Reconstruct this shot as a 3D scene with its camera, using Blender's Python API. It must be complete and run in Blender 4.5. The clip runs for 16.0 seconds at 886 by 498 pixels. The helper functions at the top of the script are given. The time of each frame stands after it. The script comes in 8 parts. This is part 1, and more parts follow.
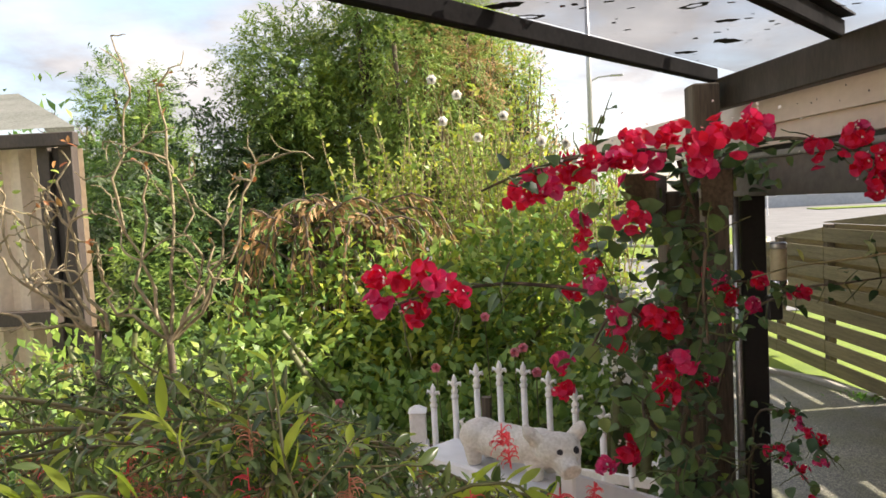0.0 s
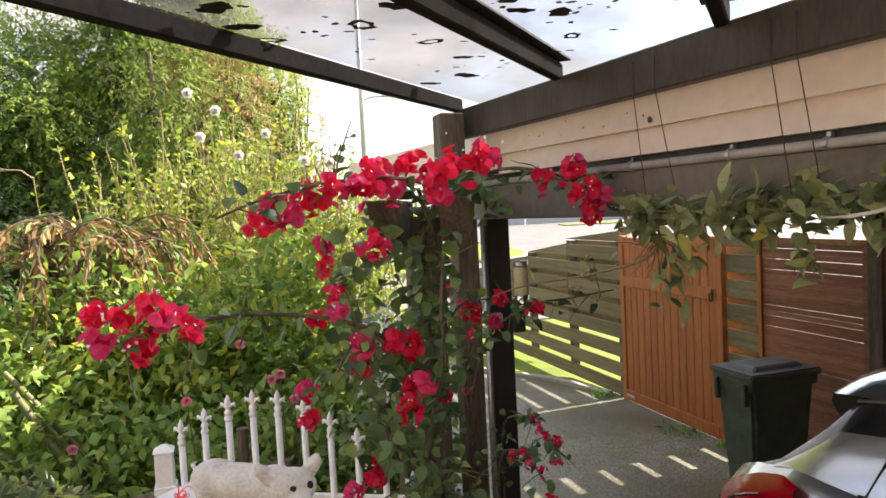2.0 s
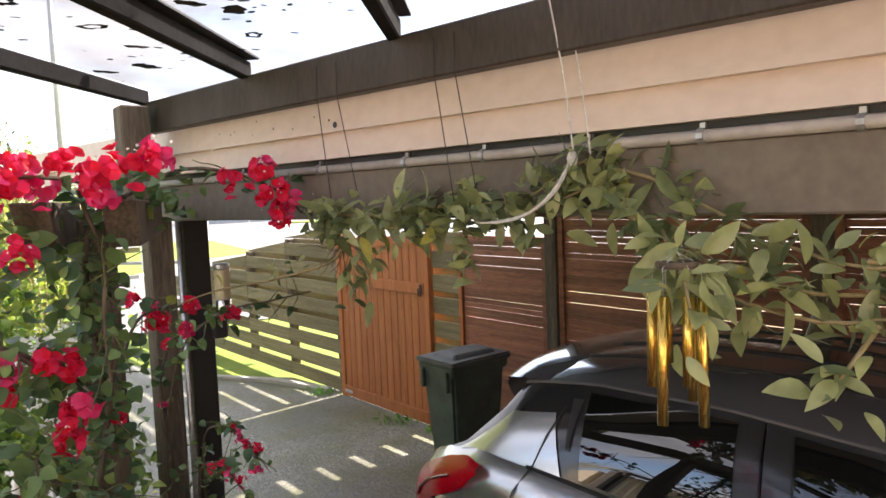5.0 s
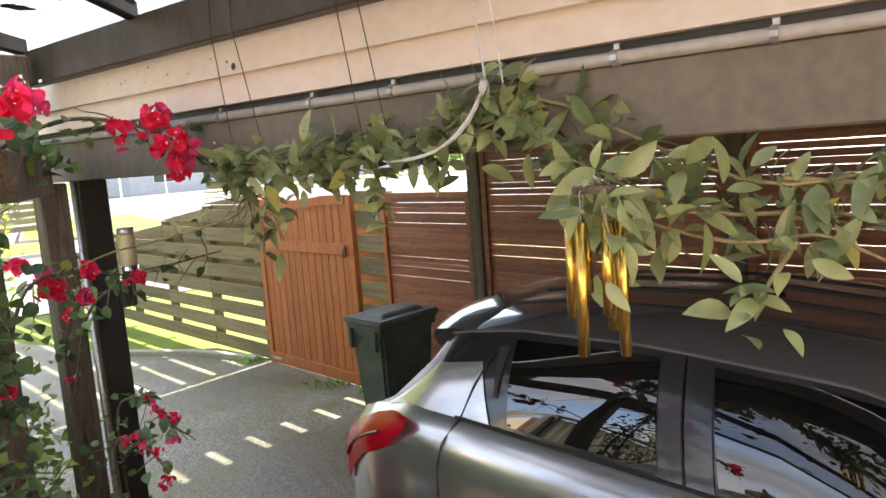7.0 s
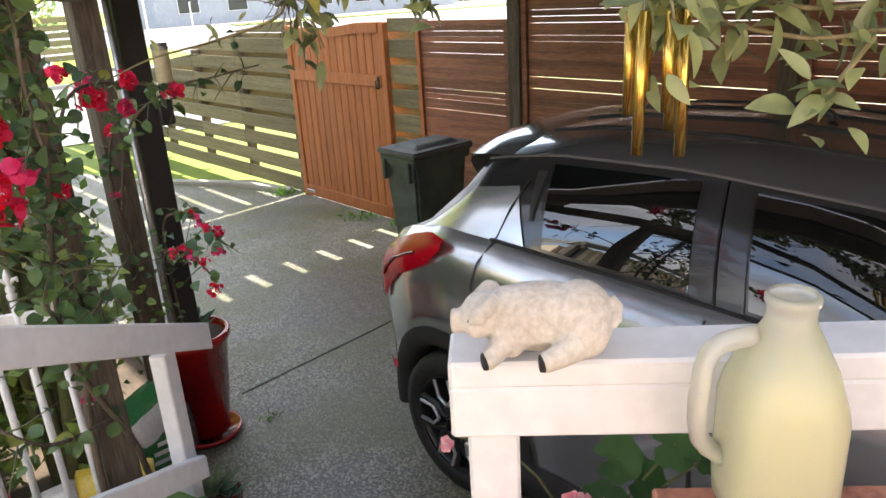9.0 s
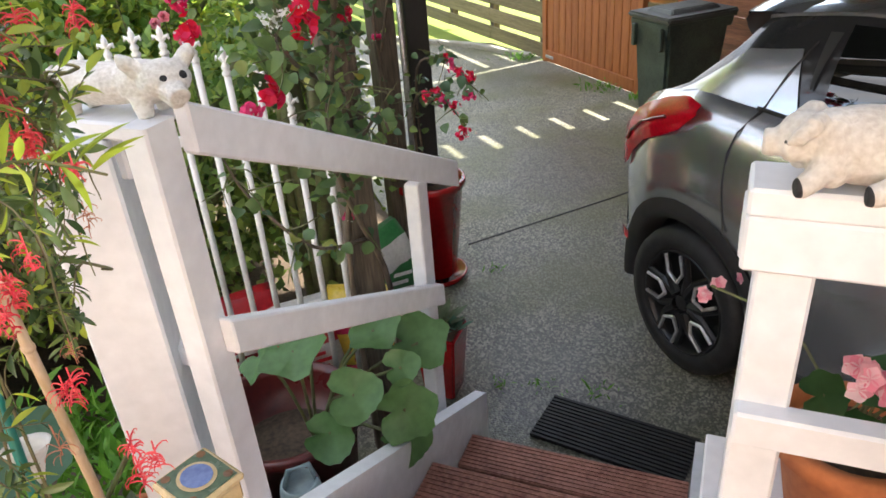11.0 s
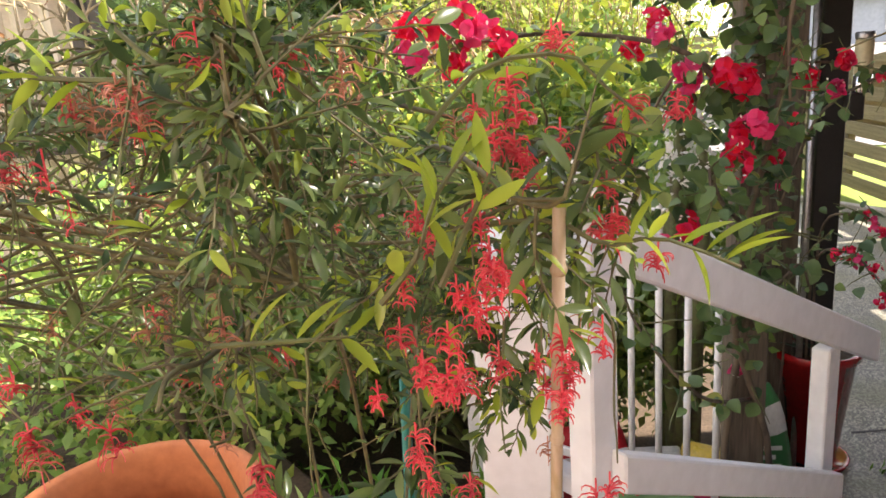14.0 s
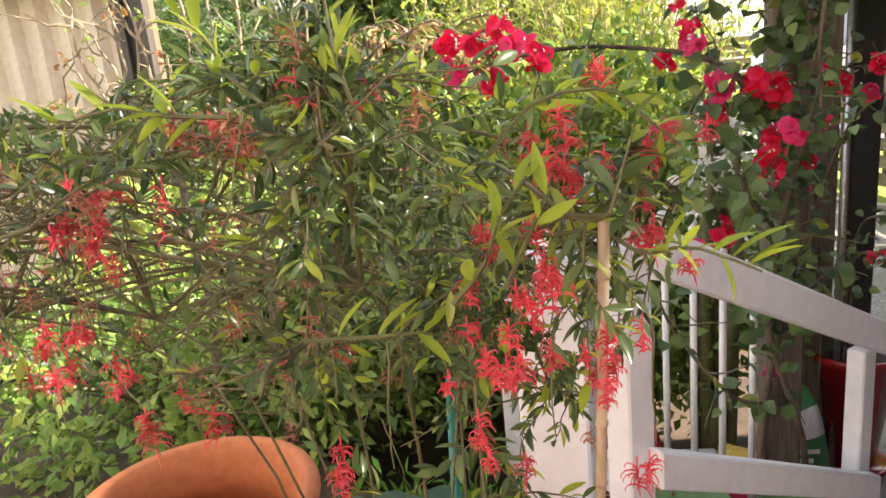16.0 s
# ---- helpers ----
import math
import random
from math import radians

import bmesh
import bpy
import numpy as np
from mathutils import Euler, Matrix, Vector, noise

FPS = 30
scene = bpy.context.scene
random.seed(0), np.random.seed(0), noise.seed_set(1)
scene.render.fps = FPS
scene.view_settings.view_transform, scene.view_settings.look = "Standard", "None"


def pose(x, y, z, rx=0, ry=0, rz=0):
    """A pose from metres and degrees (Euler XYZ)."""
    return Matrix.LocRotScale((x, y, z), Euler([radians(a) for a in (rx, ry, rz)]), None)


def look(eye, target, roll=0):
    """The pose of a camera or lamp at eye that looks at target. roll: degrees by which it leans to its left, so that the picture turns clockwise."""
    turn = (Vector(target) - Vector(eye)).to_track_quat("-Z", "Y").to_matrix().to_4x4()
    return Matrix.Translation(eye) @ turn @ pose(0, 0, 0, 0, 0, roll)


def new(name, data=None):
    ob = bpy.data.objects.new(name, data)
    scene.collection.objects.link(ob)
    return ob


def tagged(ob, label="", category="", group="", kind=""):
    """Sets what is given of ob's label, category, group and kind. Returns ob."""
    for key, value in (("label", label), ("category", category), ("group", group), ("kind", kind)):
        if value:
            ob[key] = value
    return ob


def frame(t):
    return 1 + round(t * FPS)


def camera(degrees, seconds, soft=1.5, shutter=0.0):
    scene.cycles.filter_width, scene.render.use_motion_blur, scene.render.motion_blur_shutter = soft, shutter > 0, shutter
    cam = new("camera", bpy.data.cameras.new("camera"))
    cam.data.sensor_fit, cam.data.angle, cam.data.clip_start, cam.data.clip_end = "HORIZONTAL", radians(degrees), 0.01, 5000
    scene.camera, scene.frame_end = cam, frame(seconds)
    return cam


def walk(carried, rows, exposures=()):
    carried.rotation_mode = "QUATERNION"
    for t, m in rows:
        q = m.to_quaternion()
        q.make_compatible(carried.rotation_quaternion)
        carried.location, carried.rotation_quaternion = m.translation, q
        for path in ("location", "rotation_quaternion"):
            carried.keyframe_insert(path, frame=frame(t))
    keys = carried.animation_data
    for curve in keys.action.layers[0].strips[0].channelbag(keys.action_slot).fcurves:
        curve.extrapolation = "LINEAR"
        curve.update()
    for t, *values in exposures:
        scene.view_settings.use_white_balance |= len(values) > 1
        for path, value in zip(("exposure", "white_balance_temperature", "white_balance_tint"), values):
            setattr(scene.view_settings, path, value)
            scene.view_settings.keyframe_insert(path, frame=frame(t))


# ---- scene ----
cam = camera(63.7, 16.0, soft=1.6)
PATH = [
    (0, (0.06, 0.027, 2.045), (0.0388, 2.0231, 1.922), -2.95),
    (0.5, (0.073, 0.028, 2.046), (0.157, 2.0224, 1.9224), -3.07),
    (1, (0.094, 0.027, 2.053), (0.348, 2.0069, 1.928), -3.33),
    (1.5, (0.118, 0.031, 2.058), (0.55, 1.9803, 1.9406), -3.50),
    (2, (0.136, 0.027, 2.064), (0.728, 1.9343, 1.9556), -2.88),
    (2.5, (0.154, 0.034, 2.063), (0.895, 1.8888, 1.9604), -1.79),
    (3, (0.166, 0.034, 2.065), (1.0296, 1.835, 1.9614), -1.52),
    (3.5, (0.184, 0.025, 2.07), (1.1308, 1.7833, 1.9612), -2.15),
    (4, (0.203, 0.017, 2.073), (1.226, 1.7314, 1.9538), -2.73),
    (4.5, (0.214, -0.002, 2.073), (1.339, 1.6462, 1.9388), -2.73),
    (5, (0.235, -0.009, 2.075), (1.4872, 1.5432, 1.9244), -2.33),
    (5.2, (0.244, -0.014, 2.074), (1.5456, 1.4964, 1.9178), -2.12),
    (7.3, (0.305, 0.03, 2.02), (1.6988, 1.4328, 1.721), -3.85),
    (7.5, (0.281, 0.024, 2.021), (1.6629, 1.4291, 1.68), -2.91),
    (8, (0.272, 0.003, 2.011), (1.6156, 1.407, 1.5384), -3.39),
    (8.2, (0.282, 0.011, 1.998), (1.6091, 1.4123, 1.4732), -4.11),
    (10.3, (0.235, 0.071, 1.899), (1.2177, 1.5767, 1.0232), -1.85),
    (10.5, (0.227, 0.075, 1.89), (1.1352, 1.6121, 0.9886), -2.30),
    (11, (0.19, 0.08, 1.876), (0.844, 1.7137, 0.9256), -4.60),
    (11.5, (0.165, 0.075, 1.875), (0.4958, 1.8105, 0.9376), -8.17),
    (12, (0.1337, 0.1087, 1.8563), (0.2823, 1.9013, 0.982), -8.50),
    (12.5, (0.1031, 0.136, 1.8485), (0.1333, 1.9744, 1.0615), -7.20),
    (13, (0.0839, 0.1409, 1.8529), (0.0075, 2.0106, 1.147), -5.26),
    (13.5, (0.0706, 0.1342, 1.8459), (-0.0822, 2.037, 1.2492), -4.72),
    (14, (0.0602, 0.1454, 1.8499), (-0.118, 2.0685, 1.3303), -4.56),
    (14.5, (0.0475, 0.1189, 1.8628), (-0.1333, 2.0559, 1.3987), -4.02),
    (15, (0.0455, 0.1224, 1.8708), (-0.1391, 2.0647, 1.4311), -4.06),
    (15.5, (0.0458, 0.1066, 1.8714), (-0.1694, 2.0446, 1.4268), -5.33),
    (16, (0.0486, 0.086, 1.8691), (-0.2153, 2.0047, 1.3701), -5.58),
]
walk(cam, [(t, look(eye, target, roll)) for t, eye, target, roll in PATH],
     exposures=[(0, 1.45, 7200, 14), (2, 1.85, 7300, 16), (4.5, 2.2, 7000, 16), (7.5, 2.65, 6800, 13), (10.3, 2.65, 6700, 12), (11, 2.75, 6800, 11), (11.5, 2.85, 6950, 13), (12.5, 2.7, 7050, 14), (13, 2.6, 7200, 17), (14, 2.4, 7250, 18), (16, 2.38, 7250, 18)])

# ---- light: half-clouded afternoon sky, low sun beyond the slatted fence ----
SUN_ELEV, SUN_AZ = 32.0, 4.0          # degrees; azimuth from +x towards +y
world = bpy.data.worlds.new("sky")
scene.world = world
world.use_nodes = True
wn, wl = world.node_tree.nodes, world.node_tree.links
for n in list(wn):
    wn.remove(n)
w_out = wn.new("ShaderNodeOutputWorld")
w_bg = wn.new("ShaderNodeBackground")
w_sky = wn.new("ShaderNodeTexSky")
w_sky.sky_type = "NISHITA"
w_sky.sun_disc = False
w_sky.sun_elevation = radians(SUN_ELEV)
w_sky.sun_rotation = radians(90 - SUN_AZ)
w_sky.dust_density = 1.5
w_tc = wn.new("ShaderNodeTexCoord")
w_map = wn.new("ShaderNodeMapping")
w_map.inputs["Scale"].default_value = (1.0, 1.0, 2.6)
w_noise = wn.new("ShaderNodeTexNoise")
w_noise.inputs["Scale"].default_value = 2.3
w_noise.inputs["Detail"].default_value = 8
w_noise.inputs["Roughness"].default_value = 0.58
w_ramp = wn.new("ShaderNodeValToRGB")
w_ramp.color_ramp.elements[0].position = 0.36
w_ramp.color_ramp.elements[1].position = 0.56
w_mix = wn.new("ShaderNodeMixRGB")
w_noise2 = wn.new("ShaderNodeTexNoise")
w_noise2.inputs["Scale"].default_value = 4.1
w_noise2.inputs["Detail"].default_value = 7
w_grey = wn.new("ShaderNodeValToRGB")
w_grey.color_ramp.elements[0].position, w_grey.color_ramp.elements[1].position = 0.36, 0.66
w_grey.color_ramp.elements[0].color, w_grey.color_ramp.elements[1].color = (1.35, 1.43, 1.65, 1), (3.1, 3.15, 3.25, 1)
wl.new(w_map.outputs["Vector"], w_noise2.inputs["Vector"])
wl.new(w_noise2.outputs["Fac"], w_grey.inputs["Fac"])
wl.new(w_grey.outputs["Color"], w_mix.inputs["Color2"])
wl.new(w_tc.outputs["Generated"], w_map.inputs["Vector"])
wl.new(w_map.outputs["Vector"], w_noise.inputs["Vector"])
wl.new(w_noise.outputs["Fac"], w_ramp.inputs["Fac"])
wl.new(w_ramp.outputs["Color"], w_mix.inputs["Fac"])
wl.new(w_sky.outputs["Color"], w_mix.inputs["Color1"])
wl.new(w_mix.outputs["Color"], w_bg.inputs["Color"])
w_bg.inputs["Strength"].default_value = 0.15
wl.new(w_bg.outputs["Background"], w_out.inputs["Surface"])

sun_data = bpy.data.lights.new("sun", "SUN")
sun_data.energy, sun_data.angle, sun_data.color = 5.0, radians(0.6), (1.0, 0.94, 0.84)
sun = new("sun", sun_data)
az, el = radians(SUN_AZ), radians(SUN_ELEV)
sun.matrix_world = look((0, 0, 0), (-math.cos(el) * math.cos(az), -math.cos(el) * math.sin(az), -math.sin(el)))


# ---- materials ----
def material(name, base, rough=0.6, metal=0.0, dark=None, scale=8.0, stretch=(1, 1, 1), bump=0.15, fine=60.0,
             rand=0.0, island=0.0, spec=0.5, mix=0.5, coat=0.0):
    """Surface with colour variation at two scales, fine relief and, if wanted, variation from piece to piece."""
    m = bpy.data.materials.new(name)
    m.use_nodes = True
    nt = m.node_tree
    b = nt.nodes["Principled BSDF"]
    dark = dark or tuple(c * 0.6 for c in base)
    tc = nt.nodes.new("ShaderNodeTexCoord")
    mp = nt.nodes.new("ShaderNodeMapping")
    mp.inputs["Scale"].default_value = stretch
    n1, n2 = nt.nodes.new("ShaderNodeTexNoise"), nt.nodes.new("ShaderNodeTexNoise")
    for n, s in ((n1, scale), (n2, fine)):
        n.inputs["Scale"].default_value = s
        n.inputs["Detail"].default_value = 5
        nt.links.new(mp.outputs["Vector"], n.inputs["Vector"])
    nt.links.new(tc.outputs["Object"], mp.inputs["Vector"])
    add = nt.nodes.new("ShaderNodeMath")
    add.operation = "MULTIPLY_ADD"
    add.inputs[1].default_value = 0.55
    nt.links.new(n2.outputs["Fac"], add.inputs[0])
    half = nt.nodes.new("ShaderNodeMath")
    half.operation = "MULTIPLY"
    half.inputs[1].default_value = 0.45
    nt.links.new(n1.outputs["Fac"], half.inputs[0])
    nt.links.new(half.outputs[0], add.inputs[2])
    ramp = nt.nodes.new("ShaderNodeValToRGB")
    ramp.color_ramp.elements[0].position = 0.5 - 0.3 * mix
    ramp.color_ramp.elements[1].position = 0.5 + 0.22 * mix
    ramp.color_ramp.elements[0].color = (*dark, 1)
    ramp.color_ramp.elements[1].color = (*base, 1)
    nt.links.new(add.outputs[0], ramp.inputs["Fac"])
    colour = ramp.outputs["Color"]
    if rand or island:
        hsv = nt.nodes.new("ShaderNodeHueSaturation")
        src = nt.nodes.new("ShaderNodeObjectInfo").outputs["Random"] if rand else nt.nodes.new("ShaderNodeNewGeometry").outputs["Random Per Island"]
        k = rand or island
        mr = nt.nodes.new("ShaderNodeMapRange")
        mr.inputs["To Min"].default_value, mr.inputs["To Max"].default_value = 1 - k, 1 + k
        nt.links.new(src, mr.inputs["Value"])
        nt.links.new(mr.outputs["Result"], hsv.inputs["Value"])
        nt.links.new(colour, hsv.inputs["Color"])
        colour = hsv.outputs["Color"]
    nt.links.new(colour, b.inputs["Base Color"])
    rr = nt.nodes.new("ShaderNodeMapRange")
    rr.inputs["To Min"].default_value, rr.inputs["To Max"].default_value = min(1, rough + 0.12), max(0.02, rough - 0.1)
    nt.links.new(n1.outputs["Fac"], rr.inputs["Value"])
    nt.links.new(rr.outputs["Result"], b.inputs["Roughness"])
    b.inputs["Metallic"].default_value = metal
    b.inputs["Specular IOR Level"].default_value = spec
    b.inputs["Coat Weight"].default_value = coat
    b.inputs["Coat Roughness"].default_value = 0.05
    if bump:
        bp = nt.nodes.new("ShaderNodeBump")
        bp.inputs["Strength"].default_value = bump
        bp.inputs["Distance"].default_value = 0.004
        nt.links.new(add.outputs[0], bp.inputs["Height"])
        nt.links.new(bp.outputs["Normal"], b.inputs["Normal"])
    return m


def leaf_material(name, base, second, rough=0.45, through_light=0.35, spot=None, gloss=0.4):
    """Leaf or petal: two tones from leaf to leaf, with light that passes through the blade."""
    m = bpy.data.materials.new(name)
    m.use_nodes = True
    nt = m.node_tree
    b, out = nt.nodes["Principled BSDF"], nt.nodes["Material Output"]
    g = nt.nodes.new("ShaderNodeNewGeometry")
    ramp = nt.nodes.new("ShaderNodeValToRGB")
    ramp.color_ramp.elements[0].color = (*base, 1)
    ramp.color_ramp.elements[1].color = (*second, 1)
    if spot:
        e = ramp.color_ramp.elements.new(0.93)
        e.color = (*second, 1)
        ramp.color_ramp.elements[2].color = (*spot, 1)
    nt.links.new(g.outputs["Random Per Island"], ramp.inputs["Fac"])
    tc = nt.nodes.new("ShaderNodeTexCoord")
    n = nt.nodes.new("ShaderNodeTexNoise")
    n.inputs["Scale"].default_value = 35
    nt.links.new(tc.outputs["Object"], n.inputs["Vector"])
    hsv = nt.nodes.new("ShaderNodeHueSaturation")
    mr = nt.nodes.new("ShaderNodeMapRange")
    mr.inputs["To Min"].default_value, mr.inputs["To Max"].default_value = 0.65, 1.35
    nt.links.new(n.outputs["Fac"], mr.inputs["Value"])
    nt.links.new(mr.outputs["Result"], hsv.inputs["Value"])
    nt.links.new(ramp.outputs["Color"], hsv.inputs["Color"])
    nt.links.new(hsv.outputs["Color"], b.inputs["Base Color"])
    b.inputs["Roughness"].default_value = rough
    b.inputs["Specular IOR Level"].default_value = gloss
    t = nt.nodes.new("ShaderNodeBsdfTranslucent")
    nt.links.new(hsv.outputs["Color"], t.inputs["Color"])
    mx = nt.nodes.new("ShaderNodeMixShader")
    mx.inputs["Fac"].default_value = through_light
    nt.links.new(b.outputs["BSDF"], mx.inputs[1])
    nt.links.new(t.outputs["BSDF"], mx.inputs[2])
    nt.links.new(mx.outputs["Shader"], out.inputs["Surface"])
    return m


def glass_material(name, tint=(1, 1, 1), rough=0.02, transmission=1.0, ior=1.45):
    m = bpy.data.materials.new(name)
    m.use_nodes = True
    b = m.node_tree.nodes["Principled BSDF"]
    b.inputs["Base Color"].default_value = (*tint, 1)
    b.inputs["Roughness"].default_value = rough
    b.inputs["Transmission Weight"].default_value = transmission
    b.inputs["IOR"].default_value = ior
    return m


def aggregate_material(name):
    """Damp exposed-aggregate concrete: small stones in grey binder, with mossy and dark damp patches."""
    m = bpy.data.materials.new(name)
    m.use_nodes = True
    nt = m.node_tree
    b = nt.nodes["Principled BSDF"]
    tc = nt.nodes.new("ShaderNodeTexCoord")

    def tex(kind, scale, detail=4):
        n = nt.nodes.new(kind)
        n.inputs["Scale"].default_value = scale
        if kind == "ShaderNodeTexNoise":
            n.inputs["Detail"].default_value = detail
        nt.links.new(tc.outputs["Object"], n.inputs["Vector"])
        return n

    def ramp(src, stops):
        r = nt.nodes.new("ShaderNodeValToRGB")
        r.color_ramp.elements[0].position, r.color_ramp.elements[1].position = stops[0][0], stops[-1][0]
        r.color_ramp.elements[0].color, r.color_ramp.elements[1].color = (*stops[0][1], 1), (*stops[-1][1], 1)
        for pos, col in stops[1:-1]:
            r.color_ramp.elements.new(pos).color = (*col, 1)
        nt.links.new(src, r.inputs["Fac"])
        return r.outputs["Color"]

    def mix(fac, c1, c2, kind="MIX"):
        x = nt.nodes.new("ShaderNodeMixRGB")
        x.blend_type = kind
        for sock, val in (("Fac", fac), ("Color1", c1), ("Color2", c2)):
            if isinstance(val, (int, float)):
                x.inputs[sock].default_value = val
            elif isinstance(val, tuple):
                x.inputs[sock].default_value = (*val, 1)
            else:
                nt.links.new(val, x.inputs[sock])
        return x.outputs["Color"]

    stone, big, moss, grit = tex("ShaderNodeTexVoronoi", 112), tex("ShaderNodeTexNoise", 0.9, 6), tex("ShaderNodeTexNoise", 1.7, 8), tex("ShaderNodeTexNoise", 260, 2)
    c = ramp(stone.outputs["Color"], [(0.22, (0.040, 0.041, 0.035)), (0.5, (0.125, 0.127, 0.105)), (0.78, (0.44, 0.43, 0.33))])
    c = mix(0.32, c, ramp(grit.outputs["Fac"], [(0.35, (0.06, 0.06, 0.058)), (0.66, (0.50, 0.495, 0.46))]))
    c = mix(0.75, c, ramp(big.outputs["Fac"], [(0.35, (0.42, 0.42, 0.42)), (0.65, (1.0, 1.0, 0.98))]), "MULTIPLY")
    green = ramp(moss.outputs["Fac"], [(0.44, (0, 0, 0)), (0.64, (0.6, 0.6, 0.6))])
    c = mix(green, c, (0.115, 0.125, 0.045))
    nt.links.new(c, b.inputs["Base Color"])
    nt.links.new(ramp(big.outputs["Fac"], [(0.35, (0.34, 0.34, 0.34)), (0.65, (0.62, 0.62, 0.62))]), b.inputs["Roughness"])
    bp = nt.nodes.new("ShaderNodeBump")
    bp.inputs["Strength"].default_value, bp.inputs["Distance"].default_value = 0.6, 0.004
    nt.links.new(stone.outputs["Distance"], bp.inputs["Height"])
    bp.invert = True
    nt.links.new(bp.outputs["Normal"], b.inputs["Normal"])
    return m


asphalt = aggregate_material("exposed_aggregate")
soil = material("soil", (0.10, 0.07, 0.045), 0.9, dark=(0.03, 0.022, 0.015), scale=5, fine=70, bump=0.8)
lawn = material("lawn", (0.18, 0.25, 0.02), 0.8, dark=(0.09, 0.15, 0.014), scale=2, fine=120, bump=0.8)
road_mat = material("road_asphalt", (0.20, 0.20, 0.20), 0.7, dark=(0.13, 0.13, 0.135), scale=0.6, fine=60, bump=0.3)
concrete = material("concrete", (0.42, 0.40, 0.36), 0.8, dark=(0.25, 0.24, 0.21), scale=4, fine=80)
fence_wood = material("weathered_timber", (0.25, 0.205, 0.115), 0.75, dark=(0.125, 0.105, 0.055), scale=3, stretch=(5, 0.5, 9), fine=26, rand=0.22, bump=0.4)
gate_wood = material("orange_stained_timber", (0.46, 0.155, 0.045), 0.55, dark=(0.30, 0.085, 0.025), scale=4, stretch=(3, 6, 0.4), fine=30, rand=0.07)
screen_wood = material("red_brown_timber", (0.34, 0.13, 0.075), 0.5, dark=(0.13, 0.045, 0.028), scale=3, stretch=(4, 0.5, 8), fine=30, rand=0.3)
dark_wood = material("dark_brown_paint", (0.066, 0.052, 0.044), 0.55, dark=(0.035, 0.028, 0.024), scale=5, stretch=(2, 2, 0.6), fine=50, bump=0.25)
post_wood = material("brown_post_timber", (0.15, 0.118, 0.085), 0.8, dark=(0.055, 0.042, 0.032), scale=4, stretch=(5, 5, 0.5), fine=26, bump=0.6)
black_wood = material("black_paint", (0.022, 0.02, 0.019), 0.45, dark=(0.012, 0.011, 0.011), scale=6, fine=60)
cream = material("cream_weatherboard_paint", (0.70, 0.585, 0.50), 0.55, dark=(0.62, 0.51, 0.43), scale=1.8, stretch=(1, 1, 1.5), fine=25, bump=0.04)
ply = material("taupe_painted_ply", (0.17, 0.145, 0.115), 0.7, dark=(0.12, 0.10, 0.08), scale=1.6, fine=40, bump=0.1)
white_paint = material("white_paint_timber", (0.81, 0.83, 0.87), 0.55, dark=(0.69, 0.71, 0.745), scale=4, stretch=(1, 1, 1), fine=30, bump=0.25, mix=0.6)
deck_wood = material("red_brown_decking", (0.40, 0.185, 0.135), 0.6, dark=(0.17, 0.065, 0.045), scale=4, stretch=(2, 2, 2), fine=40, rand=0.15, bump=0.4)
white_iron = material("white_enamel", (0.80, 0.81, 0.83), 0.35, dark=(0.68, 0.69, 0.70), scale=20, fine=90, bump=0.1)
galv = material("galvanised_steel", (0.55, 0.55, 0.56), 0.4, 0.85, dark=(0.36, 0.36, 0.37), scale=15, fine=60, bump=0.1)
black_rubber = material("black_rubber", (0.02, 0.02, 0.021), 0.65, dark=(0.012, 0.012, 0.012), scale=20, fine=120)
bin_plastic = material("dark_green_plastic", (0.10, 0.14, 0.12), 0.45, dark=(0.035, 0.05, 0.043), scale=6, fine=160, bump=0.1)
lid_plastic = material("slate_plastic_lid", (0.13, 0.15, 0.15), 0.5, dark=(0.055, 0.065, 0.065), scale=6, fine=160, bump=0.1)
terracotta = material("terracotta", (0.56, 0.20, 0.075), 0.75, dark=(0.42, 0.135, 0.05), scale=5, fine=50, bump=0.25)
red_glaze = material("red_glaze", (0.42, 0.012, 0.016), 0.16, dark=(0.28, 0.008, 0.01), scale=5, fine=40, bump=0.03, coat=0.4)
maroon_glaze = material("maroon_plastic", (0.12, 0.018, 0.018), 0.3, dark=(0.07, 0.012, 0.012), scale=5, fine=40, bump=0.05)
brass = material("brass_tube", (0.86, 0.56, 0.14), 0.22, 1.0, dark=(0.70, 0.42, 0.09), scale=8, fine=60, bump=0.05)
rope_white = material("white_cord", (0.70, 0.68, 0.66), 0.9, dark=(0.45, 0.44, 0.42), scale=90, fine=300)
wire_dark = material("dark_wire", (0.03, 0.028, 0.026), 0.5, scale=40)
bark = material("bark", (0.16, 0.12, 0.085), 0.9, dark=(0.05, 0.038, 0.028), scale=12, stretch=(1, 1, 0.3), fine=60, bump=0.8)
stem_green = material("green_stem", (0.12, 0.15, 0.05), 0.6, dark=(0.09, 0.075, 0.04), scale=14, fine=60)
stem_tan = material("tan_stem", (0.34, 0.26, 0.14), 0.7, dark=(0.16, 0.15, 0.06), scale=14, fine=60)
cane = material("bamboo_cane", (0.50, 0.38, 0.28), 0.6, dark=(0.36, 0.26, 0.13), scale=12, stretch=(4, 4, 0.5), fine=60)
corrugated = material("cream_steel_cladding", (0.66, 0.56, 0.44), 0.5, dark=(0.52, 0.43, 0.33), scale=2, fine=30, bump=0.05)
shed_roof_mat = material("mossy_grey_roofing", (0.42, 0.43, 0.40), 0.8, dark=(0.26, 0.28, 0.24), scale=5, fine=60)
